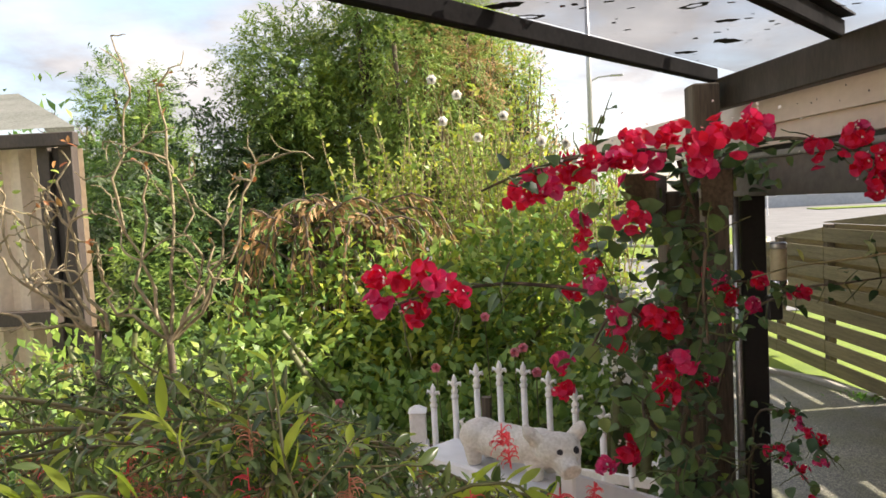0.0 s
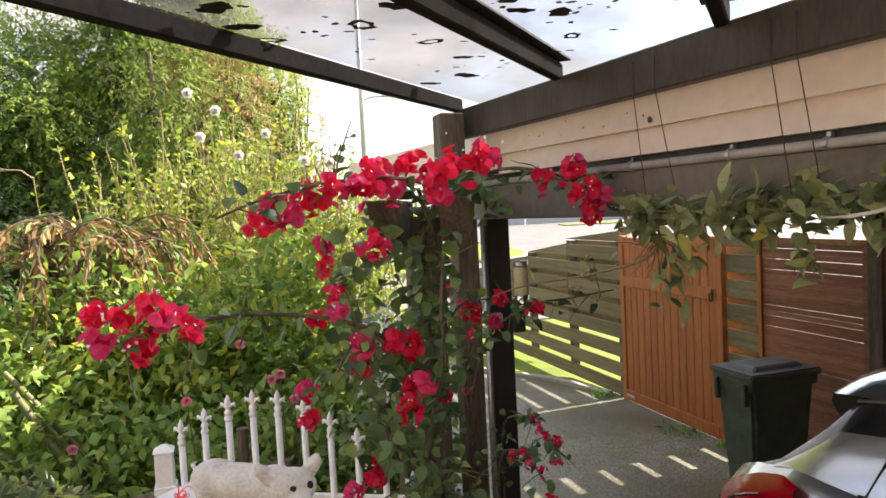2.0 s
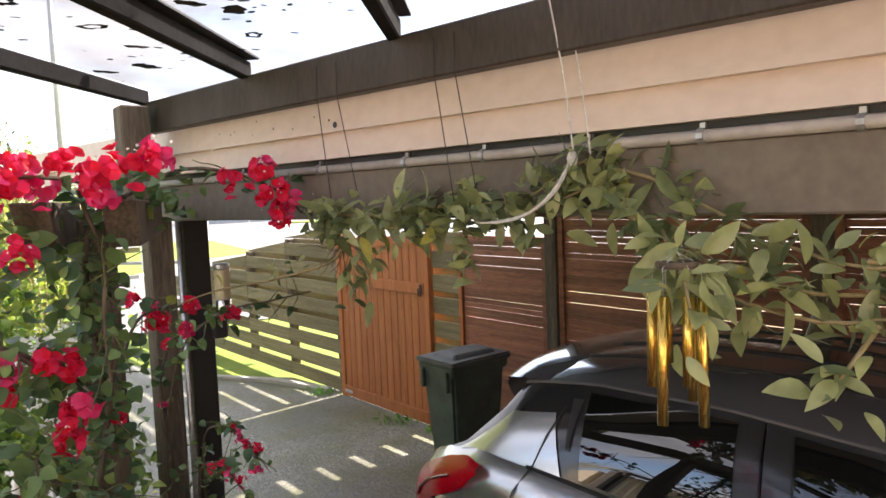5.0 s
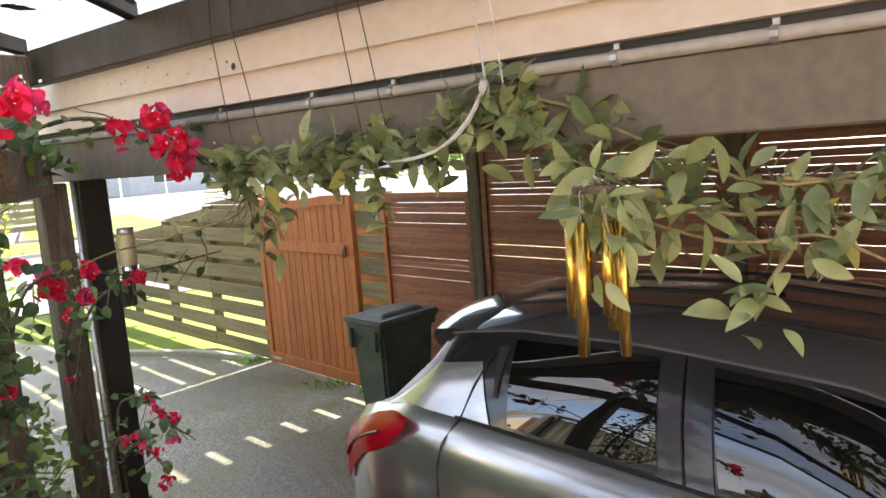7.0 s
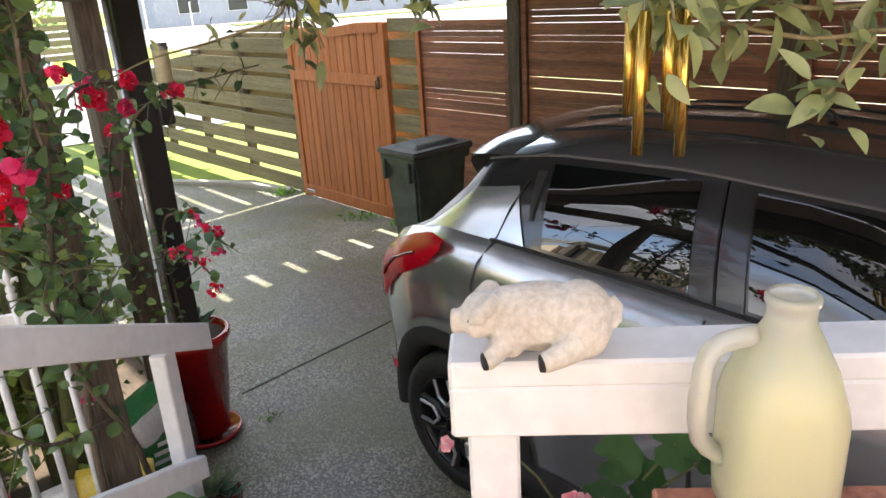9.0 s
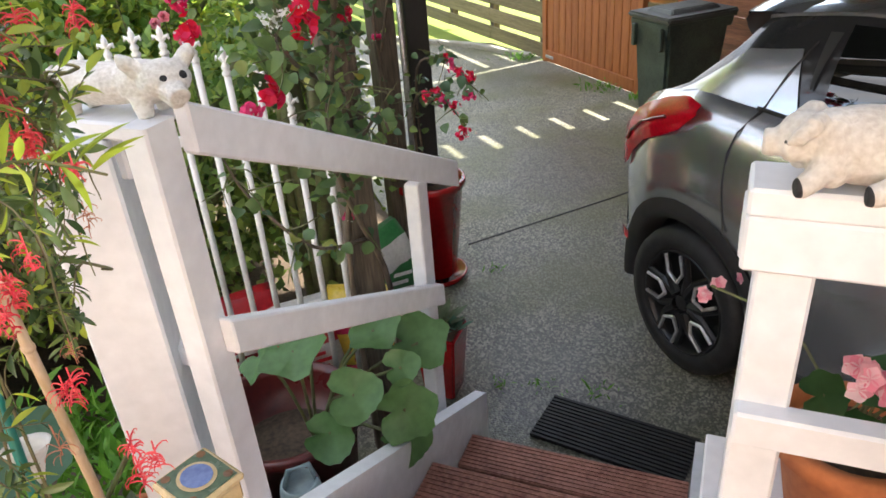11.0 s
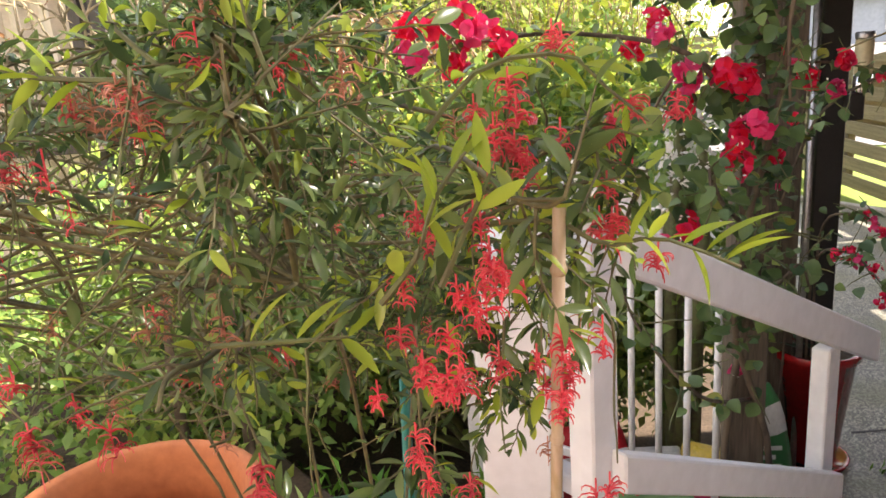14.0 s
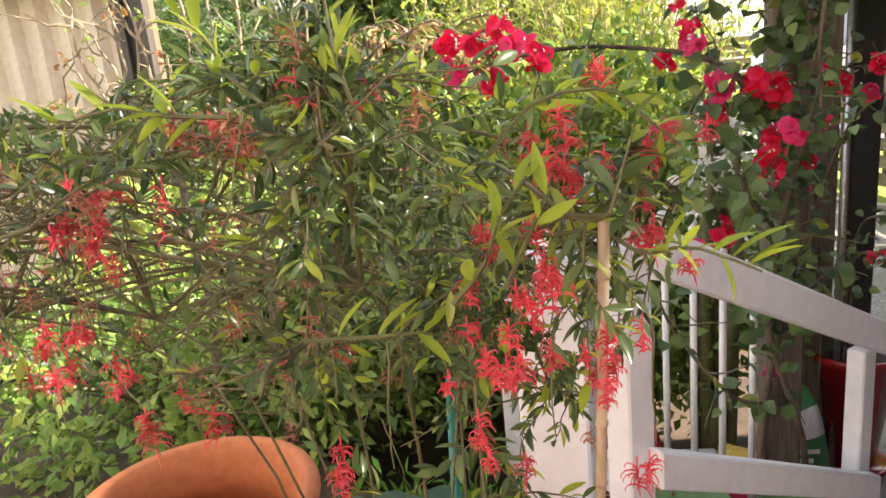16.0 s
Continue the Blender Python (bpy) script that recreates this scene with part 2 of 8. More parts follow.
car_paint = material("silver_metallic_paint", (0.60, 0.62, 0.65), 0.22, 0.85, dark=(0.60, 0.62, 0.65), scale=2, fine=400, bump=0.0, coat=0.8)
roof_paint = material("dark_metallic_roof_paint", (0.17, 0.17, 0.175), 0.14, 0.0, dark=(0.155, 0.155, 0.16), scale=2, fine=300, bump=0.0, coat=1.0)
# unseen ceiling, made pale as a reflector to brighten the car
bounce_paint = material("pale_bounce_ceiling", (0.80, 0.78, 0.74), 0.7, dark=(0.70, 0.68, 0.64), scale=1.5, fine=30)
car_black = material("black_gloss_paint", (0.035, 0.036, 0.039), 0.16, dark=(0.028, 0.029, 0.031), scale=2, fine=200, bump=0.0, coat=0.5)
rafter_paint = material("dull_black_paint", (0.02, 0.018, 0.017), 0.85, dark=(0.01, 0.009, 0.009), scale=6, fine=60, spec=0.15)
car_plastic = material("black_trim_plastic", (0.028, 0.028, 0.03), 0.5, dark=(0.02, 0.02, 0.02), scale=10, fine=200)
chrome = material("chrome", (0.75, 0.76, 0.78), 0.12, 1.0, dark=(0.7, 0.7, 0.72), scale=8, bump=0.0)
lamp_red = material("red_lamp_lens", (0.58, 0.003, 0.018), 0.16, dark=(0.40, 0.002, 0.012), scale=12, fine=100, bump=0.02, coat=0.3)
car_glass = glass_material("tinted_car_glass", (0.008, 0.009, 0.009), 0.0, 0.0, 2.0)
seat_cloth = material("dark_seat_cloth", (0.05, 0.05, 0.055), 0.9, scale=20)


# ---- building helpers ----
UX, UY = 0.700, -0.714      # along the deck's edge
VX, VY = 0.714, 0.700       # down the steps


def deck(u, v, z=0.0):
    """A place in the deck's own directions (along its edge, outwards, up)."""
    return Vector((u * UX + v * VX, u * UY + v * VY, z))


DECK = Matrix(((UX, VX, 0, 0), (UY, VY, 0, 0), (0, 0, 1, 0), (0, 0, 0, 1)))


def thing(name, label, category, group="", kind="", at=(0, 0, 0)):
    ob = new(name)
    ob.location = at
    ob.empty_display_size = 0.1
    bpy.context.view_layer.update()
    return tagged(ob, label, category, group, kind)


def finish(bm, name, smooth=False):
    me = bpy.data.meshes.new(name)
    bm.normal_update()
    bm.to_mesh(me)
    bm.free()
    if smooth:
        me.polygons.foreach_set("use_smooth", [True] * len(me.polygons))
    return me


def part(name, bm, mat, parent, label="", smooth=False):
    """One mesh under a thing or a part; the mesh is given in world places."""
    me = bm if isinstance(bm, bpy.types.Mesh) else finish(bm, name, smooth)
    if not me.materials:
        me.materials.append(mat)
    ob = new(name, me)
    ob.parent = parent
    if parent is not None:
        p, o = Vector(), parent
        while o is not None:
            p += o.location
            o = o.parent
        ob.location = -p
    if label:
        ob["label"] = label
    return ob


def solo(name, bm, mat, label, category, group="", kind="", smooth=False):
    me = bm if isinstance(bm, bpy.types.Mesh) else finish(bm, name, smooth)
    me.materials.append(mat)
    return tagged(new(name, me), label, category, group, kind)


def box(bm, lo, hi, m=None, bevel=0.0):
    """A box between two corners, with eased edges, in the directions of m."""
    c = [(a + b) / 2 for a, b in zip(lo, hi)]
    s = [abs(b - a) for a, b in zip(lo, hi)]
    t = Matrix.Translation(c) @ Matrix.Diagonal((*s, 1))
    r = bmesh.ops.create_cube(bm, size=1, matrix=(m or Matrix()) @ t)
    if bevel:
        edges = list({e for v in r["verts"] for e in v.link_edges})
        bmesh.ops.bevel(bm, geom=edges, offset=min(bevel, min(s) * 0.3), segments=1, affect="EDGES")
    return bm


def beam(bm, a, b, wide, high, bevel=0.004, up=(0, 0, 1)):
    """A squared timber from a to b."""
    a, b = Vector(a), Vector(b)
    d = (b - a)
    y = d.normalized()
    x = y.cross(Vector(up)).normalized()
    z = x.cross(y)
    m = Matrix(((x.x, y.x, z.x, a.x), (x.y, y.y, z.y, a.y), (x.z, y.z, z.z, a.z), (0, 0, 0, 1)))
    return box(bm, (-wide / 2, 0, -high / 2), (wide / 2, d.length, high / 2), m, bevel)


def tube(bm, pts, radii, sides=8, cap=True):
    """A round bar along points, with a radius at each."""
    pts = [Vector(p) for p in pts]
    if isinstance(radii, (int, float)):
        radii = [radii] * len(pts)
    rings = []
    ref = Vector((0.31, 0.17, 0.93))
    for i, p in enumerate(pts):
        d = (pts[min(i + 1, len(pts) - 1)] - pts[max(i - 1, 0)]).normalized()
        if abs(d.dot(ref)) > 0.95:
            ref = Vector((0.9, 0.3, 0.1))
        x = d.cross(ref).normalized()
        y = d.cross(x)
        rings.append([bm.verts.new(p + float(radii[i]) * (math.cos(k * math.tau / sides) * x + math.sin(k * math.tau / sides) * y)) for k in range(sides)])
    for a, b in zip(rings, rings[1:]):
        for k in range(sides):
            bm.faces.new((a[k], a[(k + 1) % sides], b[(k + 1) % sides], b[k]))
    if cap:
        bm.faces.new(rings[0][::-1])
        bm.faces.new(rings[-1])
    return bm


def lathe(bm, profile, centre, sides=28, squash=1.0, capped=True):
    """A turned form from (radius, height) pairs."""
    cx, cy, cz = centre
    rings = []
    for r, h in profile:
        rings.append([bm.verts.new((cx + r * math.cos(k * math.tau / sides), cy + r * squash * math.sin(k * math.tau / sides), cz + h)) for k in range(sides)])
    for a, b in zip(rings, rings[1:]):
        for k in range(sides):
            bm.faces.new((a[k], a[(k + 1) % sides], b[(k + 1) % sides], b[k]))
    if capped:
        bm.faces.new(rings[0][::-1])
        bm.faces.new(rings[-1])
    return bm


# ---- ground ----
def flat(name, outline, z, mat, label, category, cuts=0):
    bm = bmesh.new()
    vs = [bm.verts.new((x, y, z)) for x, y in outline]
    bm.faces.new(vs)
    return solo(name, bm, mat, label, category, kind="structure")


flat("ground", [(-800, -800), (800, -800), (800, 800), (-800, 800)], -0.06, lawn, "mown green grass reaching away on all sides", "ground")
flat("garden_bed", [(-6.5, 1.2), (0.75, 1.2), (1.25, 2.6), (1.35, 3.4), (1.6, 9.5), (-6.5, 9.5)], 0.0, soil, "dark bare soil of the garden bed under the shrubs", "soil")
flat("driveway", [(-0.6, 0.2), (0.9, -3.5), (4.5, -3.5), (4.12, 6.6), (4.0, 7.6), (3.3, 8.4), (1.9, 12.5), (0.9, 12.5), (1.5, 5.2), (1.3, 3.2), (0.2, 1.75)],
     0.004, asphalt, "damp grey exposed-aggregate driveway", "driveway")
bm = bmesh.new()
for (a, b) in (((1.62, 3.27), (2.62, 3.35)), ((2.62, 3.35), (4.0, 3.5))):
    beam(bm, (*a, 0.004), (*b, 0.004), 0.012, 0.006, 0)
solo("driveway_joint", bm, black_rubber, "dark sealed joint across the driveway", "joint", kind="structure")
bm = bmesh.new()
for a, b in (((3.05, 8.7), (3.75, 7.55)), ((3.75, 7.55), (4.0, 6.7))):
    beam(bm, (*a, 0.02), (*b, 0.02), 0.09, 0.06, 0.01)
solo("edging_strip", bm, concrete, "low pale concrete edging along the driveway", "edging", kind="structure")

# street beyond the fence
flat("road", [(-80, 13.4), (3.0, 12.6), (9, 11.5), (120, 2), (220, 60), (120, 105), (38, 103), (-80, 70)], -0.04, road_mat, "pale grey sunlit street beyond the fence", "road")


def raised(name, outline, z0, z1, mat, label, category):
    """A low raised patch with a kerb all round."""
    bm = bmesh.new()
    a = [bm.verts.new((x, y, z0)) for x, y in outline]
    b = [bm.verts.new((x, y, z1)) for x, y in outline]
    bm.faces.new(b)
    n = len(outline)
    for i in range(n):
        bm.faces.new((a[i], a[(i + 1) % n], b[(i + 1) % n], b[i]))
    bmesh.ops.recalc_face_normals(bm, faces=bm.faces)
    return solo(name, bm, mat, label, category, kind="structure")


def grown(outline, by):
    cx, cy = sum(p[0] for p in outline) / len(outline), sum(p[1] for p in outline) / len(outline)
    out = []
    for x, y in outline:
        d = math.hypot(x - cx, y - cy)
        out.append((x + (x - cx) / d * by, y + (y - cy) / d * by))
    return out


island = [(7.4, 28.5), (9.9, 25.9), (11.8, 26.8), (12.9, 29.0), (13.6, 32.0), (15.0, 38.5), (13.0, 40.5), (9.5, 36.0)]
verge = [(1.5, 25.0), (4.0, 22.6), (6.4, 22.4), (7.5, 23.6), (7.6, 25.9), (5.5, 28.5), (2.0, 29.0)]
for ring in (island, verge):
    raised("kerb", grown(ring, 0.18), -0.04, 0.07, concrete, "pale concrete kerb round a grass island", "kerb")
    raised("grass_island", ring, 0.0, 0.085, lawn, "bright green mown grass island in the street", "grass island")
raised("far_verge", [(32, 62), (60, 56), (140, 60), (140, 64), (62, 60), (33, 66)], -0.04, 0.06, lawn, "strip of green verge on the far side of the street", "verge")

# ---- slatted boundary fence, gate and screens ----
FX = 4.08
fence = thing("boundary_fence", "weathered brown horizontal-board fence with sunlit gaps beside the driveway", "fence", kind="structure", at=(FX, 8, 0))


def fence_top(y):
    return 1.76 if y < 7.0 else 1.76 - (y - 7.0) * 0.165


POSTS = [4.57, 6.62, 7.75, 8.9, 10.1, 11.3, 12.5]
for y in POSTS:
    bm = bmesh.new()
    box(bm, (FX + 0.024, y - 0.045, 0), (FX + 0.11, y + 0.045, fence_top(y) - 0.01), bevel=0.006)
    part("post", bm, post_wood, fence)
PITCH, GAP = 0.205, 0.056
spans = [(4.5, 4.93)] + [(a, b) for a, b in zip([6.55, 7.75, 8.9, 10.1, 11.3], [7.75, 8.9, 10.1, 11.3, 12.5])]
for a, b in spans:
    k = 0
    while True:
        z0 = 0.008 + k * PITCH
        z1 = z0 + PITCH - GAP
        top = min(fence_top(a), fence_top(b))
        if z0 > max(fence_top(a), fence_top(b)) - 0.05:
            break
        bm = bmesh.new()
        dz = random.uniform(-0.006, 0.006)
        box(bm, (FX - 0.002 + random.uniform(-0.004, 0.004), a + 0.003, z0 + dz), (FX + 0.022, b - 0.003, z1 + dz), bevel=0.004)
        if z1 > top:
            for v in bm.verts:
                v.co.z = min(v.co.z, max(z0 + 0.004, fence_top(v.co.y)))
        part("board", bm, fence_wood, fence)
        gm = z1 + GAP / 2
        if z1 + 0.02 < top:
            bm = bmesh.new()
            far = 5.3 if a < 4.6 else b - 0.003
            box(bm, (FX + 0.112, a + 0.003, gm - (0.012 if k < 3 else 0.085)), (FX + 0.13, far, min(gm + 0.055, top - 0.004)), bevel=0.003)
            part("back_board", bm, fence_wood, fence)
        k += 1

gate = thing("garden_gate", "closed orange-stained board gate with a curved top and a black latch", "gate", kind="structure", at=(FX - 0.03, 5.6, 0))
GY0, GY1 = 4.93, 6.50
n_boards = 13
bw = (GY1 - GY0 - 0.14) / n_boards


def gate_top(y):
    f = max(0, min(1, (GY1 - y) / (GY1 - GY0)))
    return 1.715 - 0.035 * math.sin(math.pi * min(1, f * 1.35)) + 0.02 * f


for i in range(n_boards):
    y0 = GY0 + 0.07 + i * bw
    bm = bmesh.new()
    box(bm, (FX - 0.03, y0 + 0.0035, 0.014), (FX - 0.008, y0 + bw - 0.0035, 1.7), bevel=0.004)
    for v in bm.verts:
        if v.co.z > 1.6:
            v.co.z = gate_top(v.co.y)
    part("board", bm, gate_wood, gate)
for k in range(2):
    y0, y1 = GY0 + 0.072 + k * (GY1 - GY0 - 0.144) / 2, GY0 + 0.072 + (k + 1) * (GY1 - GY0 - 0.144) / 2
    bm = bmesh.new()
    box(bm, (FX - 0.0075, y0, 0.016), (FX - 0.001, y1, 1.66))
    part("backing_panel", bm, gate_wood, gate)
for y0, y1 in ((GY0, GY0 + 0.07), (GY1 - 0.07, GY1)):
    bm = bmesh.new()
    box(bm, (FX - 0.045, y0, 0.006), (FX + 0.02, y1, gate_top((y0 + y1) / 2)), bevel=0.005)
    part("stile", bm, gate_wood, gate)
for z0, z1 in ((0.02, 0.13), (1.20, 1.30)):
    bm = bmesh.new()
    box(bm, (FX - 0.05, GY0 + 0.072, z0), (FX - 0.031, GY1 - 0.072, z1), bevel=0.004)
    part("rail", bm, gate_wood, gate)
bm = bmesh.new()
for k in range(12):
    y0, y1 = GY0 + 0.072 + k * (GY1 - GY0 - 0.144) / 12, GY0 + 0.072 + (k + 1) * (GY1 - GY0 - 0.144) / 12
    box(bm, (FX - 0.05, y0, 1.62), (FX - 0.031, y1, 1.70))
    for v in bm.verts:
        if y0 - 0.001 <= v.co.y <= y1 + 0.001 and v.co.z > 1.6:
            v.co.z = gate_top(v.co.y) - (0.002 if v.co.z > 1.66 else 0.085)
bmesh.ops.remove_doubles(bm, verts=bm.verts, dist=0.0005)
part("top_rail", bm, gate_wood, gate)
bm = bmesh.new()
box(bm, (FX - 0.06, 5.02, 1.20), (FX - 0.046, 5.05, 1.29), bevel=0.003)
tube(bm, [(FX - 0.06, 5.035, 1.26), (FX - 0.085, 5.035, 1.25), (FX - 0.09, 5.02, 1.20), (FX - 0.07, 5.01, 1.19)], 0.007)
part("latch", bm, black_wood, gate, "small black gate latch")
bm = bmesh.new()
box(bm, (FX - 0.06, 6.28, 0.055), (FX - 0.048, 6.42, 0.085), bevel=0.004)
part("bottom_hinge", bm, galv, gate, "dull steel hinge plate")

screen_ys = [(3.55, 4.55, 1.72), (1.675, 3.43, 2.35), (-0.355, 1.555, 2.35), (-2.4, -0.475, 2.35)]
for k, (a, b, top) in enumerate(screen_ys):
    scr = thing("timber_screen", "red-brown horizontal slat screen with thin bright gaps", "slat screen", "slat screens behind the car", "structure", (FX, (a + b) / 2, 0))
    for y0, y1 in ((a, a + 0.05), (b - 0.05, b)) + (((0.5 * (a + b) - 0.03, 0.5 * (a + b) + 0.03),) if b - a > 1.2 else ()):
        bm = bmesh.new()
        box(bm, (FX + 0.016, y0, 0.03), (FX + 0.05, y1, top), bevel=0.003)
        part("batten", bm, screen_wood, scr)
    for y0, y1 in ((a, a + 0.045), (b - 0.045, b)):
        bm = bmesh.new()
        box(bm, (FX - 0.022, y0, 0.02), (FX - 0.004, y1, top), bevel=0.003)
        part("stile", bm, gate_wood if top < 2 and y0 > a else screen_wood, scr)
    z = 0.012
    while z < top - 0.02:
        h = 0.0375
        bm = bmesh.new()
        dz = random.uniform(-0.0007, 0.0007)
        box(bm, (FX - 0.002, a + 0.002, z + dz), (FX + 0.014, b - 0.002, z + h + dz))
        part("slat", bm, screen_wood, scr)
        z += h + random.choice((0.0006, 0.001, 0.002, 0.0042))
for y in (3.49, 1.615, -0.415, -2.46):
    bm = bmesh.new()
    box(bm, (FX - 0.04, y - 0.055, 0), (FX + 0.07, y + 0.055, 2.362), bevel=0.006)
    solo("screen_post", bm, post_wood, "dark brown square post between slat screens", "post", "posts between the screens", "structure")
bm = bmesh.new()
box(bm, (FX + 0.072, -2.6, 2.25), (FX + 0.14, 3.56, 2.362), bevel=0.006)
solo("wall_plate_beam", bm, ply, "taupe painted beam over the slat screens", "beam", kind="structure")

P1X, P1Y = 0.690, 2.0
# ---- carport front and roof ----
BE, BN = Vector((0.139, -0.990, 0)), Vector((0.990, 0.139, 0))    # along the carport front, and into the carport
B0 = Vector((1.035, 2.655, 0))
FRONT = Matrix(((BE.x, BN.x, 0, B0.x), (BE.y, BN.y, 0, B0.y), (0, 0, 1, 0), (0, 0, 0, 1)))
bm = bmesh.new()
box(bm, (-0.45, 0.085, 2.02), (5.3, 0.125, 2.15), FRONT, 0.004)
solo("carport_lintel", bm, ply, "taupe painted plywood lintel over the carport opening", "lintel", kind="structure")
# black strip that paints in the shade between lintel and fascia
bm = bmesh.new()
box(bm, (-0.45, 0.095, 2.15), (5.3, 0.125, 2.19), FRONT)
solo("shadow_gap", bm, black_wood, "black strip painted as the shade under the cream fascia", "recess", kind="structure")
clad = thing("carport_fascia", "cream painted weatherboard fascia above the carport opening", "fascia", kind="structure", at=tuple(B0 + Vector((0, 0, 2.3))))
for z0, z1, tilt in ((2.187, 2.262, 0.02), (2.258, 2.362, 0.02)):
    bm = bmesh.new()
    vs = [bm.verts.new(FRONT @ Vector((e, 0.085 + q, z))) for e in (-1.62, 5.3) for q, z in ((-tilt, z0), (0.004, z1), (0.019, z1), (0.019, z0))]
    for f in ((0, 1, 5, 4), (1, 2, 6, 5), (2, 3, 7, 6), (3, 0, 4, 7), (0, 3, 2, 1), (4, 5, 6, 7)):
        bm.faces.new([vs[i] for i in f])
    bmesh.ops.recalc_face_normals(bm, faces=bm.faces)
    part("weatherboard", bm, cream, clad)
bm = bmesh.new()
for k in range(9):
    e, z = random.uniform(0.35, 1.0), 2.30 + random.uniform(-0.025, 0.025)
    bmesh.ops.create_circle(bm, cap_ends=True, segments=8, radius=random.uniform(0.002, 0.004), matrix=FRONT @ pose(e, 0.064, z, 90, 0, 0))
bmesh.ops.create_circle(bm, cap_ends=True, segments=10, radius=0.009, matrix=FRONT @ pose(1.0, 0.063, 2.275, 90, 0, 0))
part("nail_hole", bm, black_wood, clad, "dark nail holes")
bm = bmesh.new()
tube(bm, [FRONT @ Vector((e, 0.08, z)) for e, z in ((-0.3, 2.158), (1.8, 2.16), (5.2, 2.164))], 0.0115, 10)
pipe = solo("conduit_pipe", bm, material("grey_plastic_pipe", (0.42, 0.39, 0.36), 0.5, dark=(0.33, 0.30, 0.28), scale=6, fine=40, bump=0.05), "long grey conduit pipe fixed under the cream fascia", "pipe", smooth=True)
for e in (0.5, 0.9, 1.25, 1.5, 1.77, 2.0, 2.25, 2.9, 3.7):
    bm = bmesh.new()
    tube(bm, [FRONT @ Vector((e - 0.006, 0.08, 2.16)), FRONT @ Vector((e + 0.006, 0.08, 2.16))], 0.0145, 10)
    box(bm, (e - 0.005, 0.083, 2.165), (e + 0.005, 0.094, 2.184), FRONT)
    part("pipe_clip", bm, galv, pipe)
bm = bmesh.new()
vs = [bm.verts.new(p) for p in ((0.93, 4.25, 2.366), (1.88, -2.6, 2.366), (FX + 0.25, -2.6, 2.366), (FX + 0.25, 4.25, 2.366))]
f = bm.faces.new(vs)
bmesh.ops.solidify(bm, geom=[f], thickness=-0.03)
# the pale underside is added to bounce light into the carport
solo("carport_roof", bm, bounce_paint, "flat closed carport roof, its unseen underside made pale to bounce light", "roof", kind="structure")
bm = bmesh.new()
box(bm, (1.75, -2.75, 0), (FX + 0.2, -2.62, 2.36))
solo("wall_carport_end", bm, ply, "plain taupe end wall of the carport", "wall", kind="structure")

# ---- pergola with clear stained roof ----
pergola = thing("pergola", "dark brown timber pergola with a clear sheet roof", "pergola", kind="structure", at=(1.0, 2.5, 0))
bm = bmesh.new()
box(bm, (-0.01, 0.0, 2.335), (5.0, 0.045, 2.445), FRONT, 0.004)
part("wall_beam", bm, dark_wood, pergola)
bm = bmesh.new()
box(bm, (0.925, 2.53, 2.097), (1.02, 2.625, 2.42), bevel=0.006)
part("stub_post", bm, post_wood, pergola, "short weathered brown post under the roof beam")
bm = bmesh.new()
box(bm, (1.13, 3.02, -0.05), (1.232, 3.12, 2.018), bevel=0.006)
part("post", bm, post_wood, pergola, "weathered brown carport post")
bm = bmesh.new()
box(bm, (P1X - 0.046, P1Y - 0.046, -0.05), (P1X + 0.046, P1Y + 0.046, 2.05), bevel=0.006)
part("post", bm, post_wood, pergola, "weathered brown post wrapped by the climber")
bm = bmesh.new()
box(bm, (1.27, 3.0, -0.02), (1.375, 3.10, 2.02), bevel=0.005)
part("post", bm, black_wood, pergola, "black painted carport post")
bm = bmesh.new()
tube(bm, [(1.245, 2.99, 0.02), (1.245, 2.99, 2.1)], 0.013, 10)
part("downpipe", bm, galv, pergola, "grey steel pipe beside the black post", True)
# level roof: rafters run out from the house to the carport beam, sheets between them
RD = Vector((0.679, 0.734, 0))
raf = []
for k, e in enumerate((0.0, 0.665, 1.30, 1.94, 2.58, 3.22)):
    a = B0 + BE * e + Vector((0.01, 0.0, 2.462))
    b = a - RD * 3.4
    raf.append((a, b))
    bm = bmesh.new()
    beam(bm, a, b, 0.034, 0.05, 0.004)
    part("edge_rafter" if k == 0 else "rafter", bm, rafter_paint, pergola)
    if k:
        bm = bmesh.new()
        beam(bm, a + Vector((0, 0, 0.033)), b + Vector((0, 0, 0.033)), 0.085, 0.006, 0)
        part("glazing_strip", bm, black_wood, pergola)

# clear roof sheets, stained by leaf litter
sheet_mat = bpy.data.materials.new("stained_clear_sheet")
sheet_mat.use_nodes = True
nt = sheet_mat.node_tree
for n in list(nt.nodes):
    nt.nodes.remove(n)
o = nt.nodes.new("ShaderNodeOutputMaterial")
tr, gl, di = nt.nodes.new("ShaderNodeBsdfTransparent"), nt.nodes.new("ShaderNodeBsdfGlossy"), nt.nodes.new("ShaderNodeBsdfTranslucent")
tr.inputs["Color"].default_value = (0.54, 0.55, 0.57, 1)
gl.inputs["Roughness"].default_value = 0.05
di.inputs["Color"].default_value = (0.55, 0.53, 0.50, 1)
tc = nt.nodes.new("ShaderNodeTexCoord")
nz = nt.nodes.new("ShaderNodeTexNoise")
nz.inputs["Scale"].default_value, nz.inputs["Detail"].default_value = 3.0, 8
nt.links.new(tc.outputs["Object"], nz.inputs["Vector"])
mr = nt.nodes.new("ShaderNodeMapRange")
mr.inputs["From Min"].default_value, mr.inputs["From Max"].default_value = 0.4, 0.75
mr.inputs["To Min"].default_value, mr.inputs["To Max"].default_value = 0.05, 0.35
nt.links.new(nz.outputs["Fac"], mr.inputs["Value"])
m1, m2 = nt.nodes.new("ShaderNodeMixShader"), nt.nodes.new("ShaderNodeMixShader")
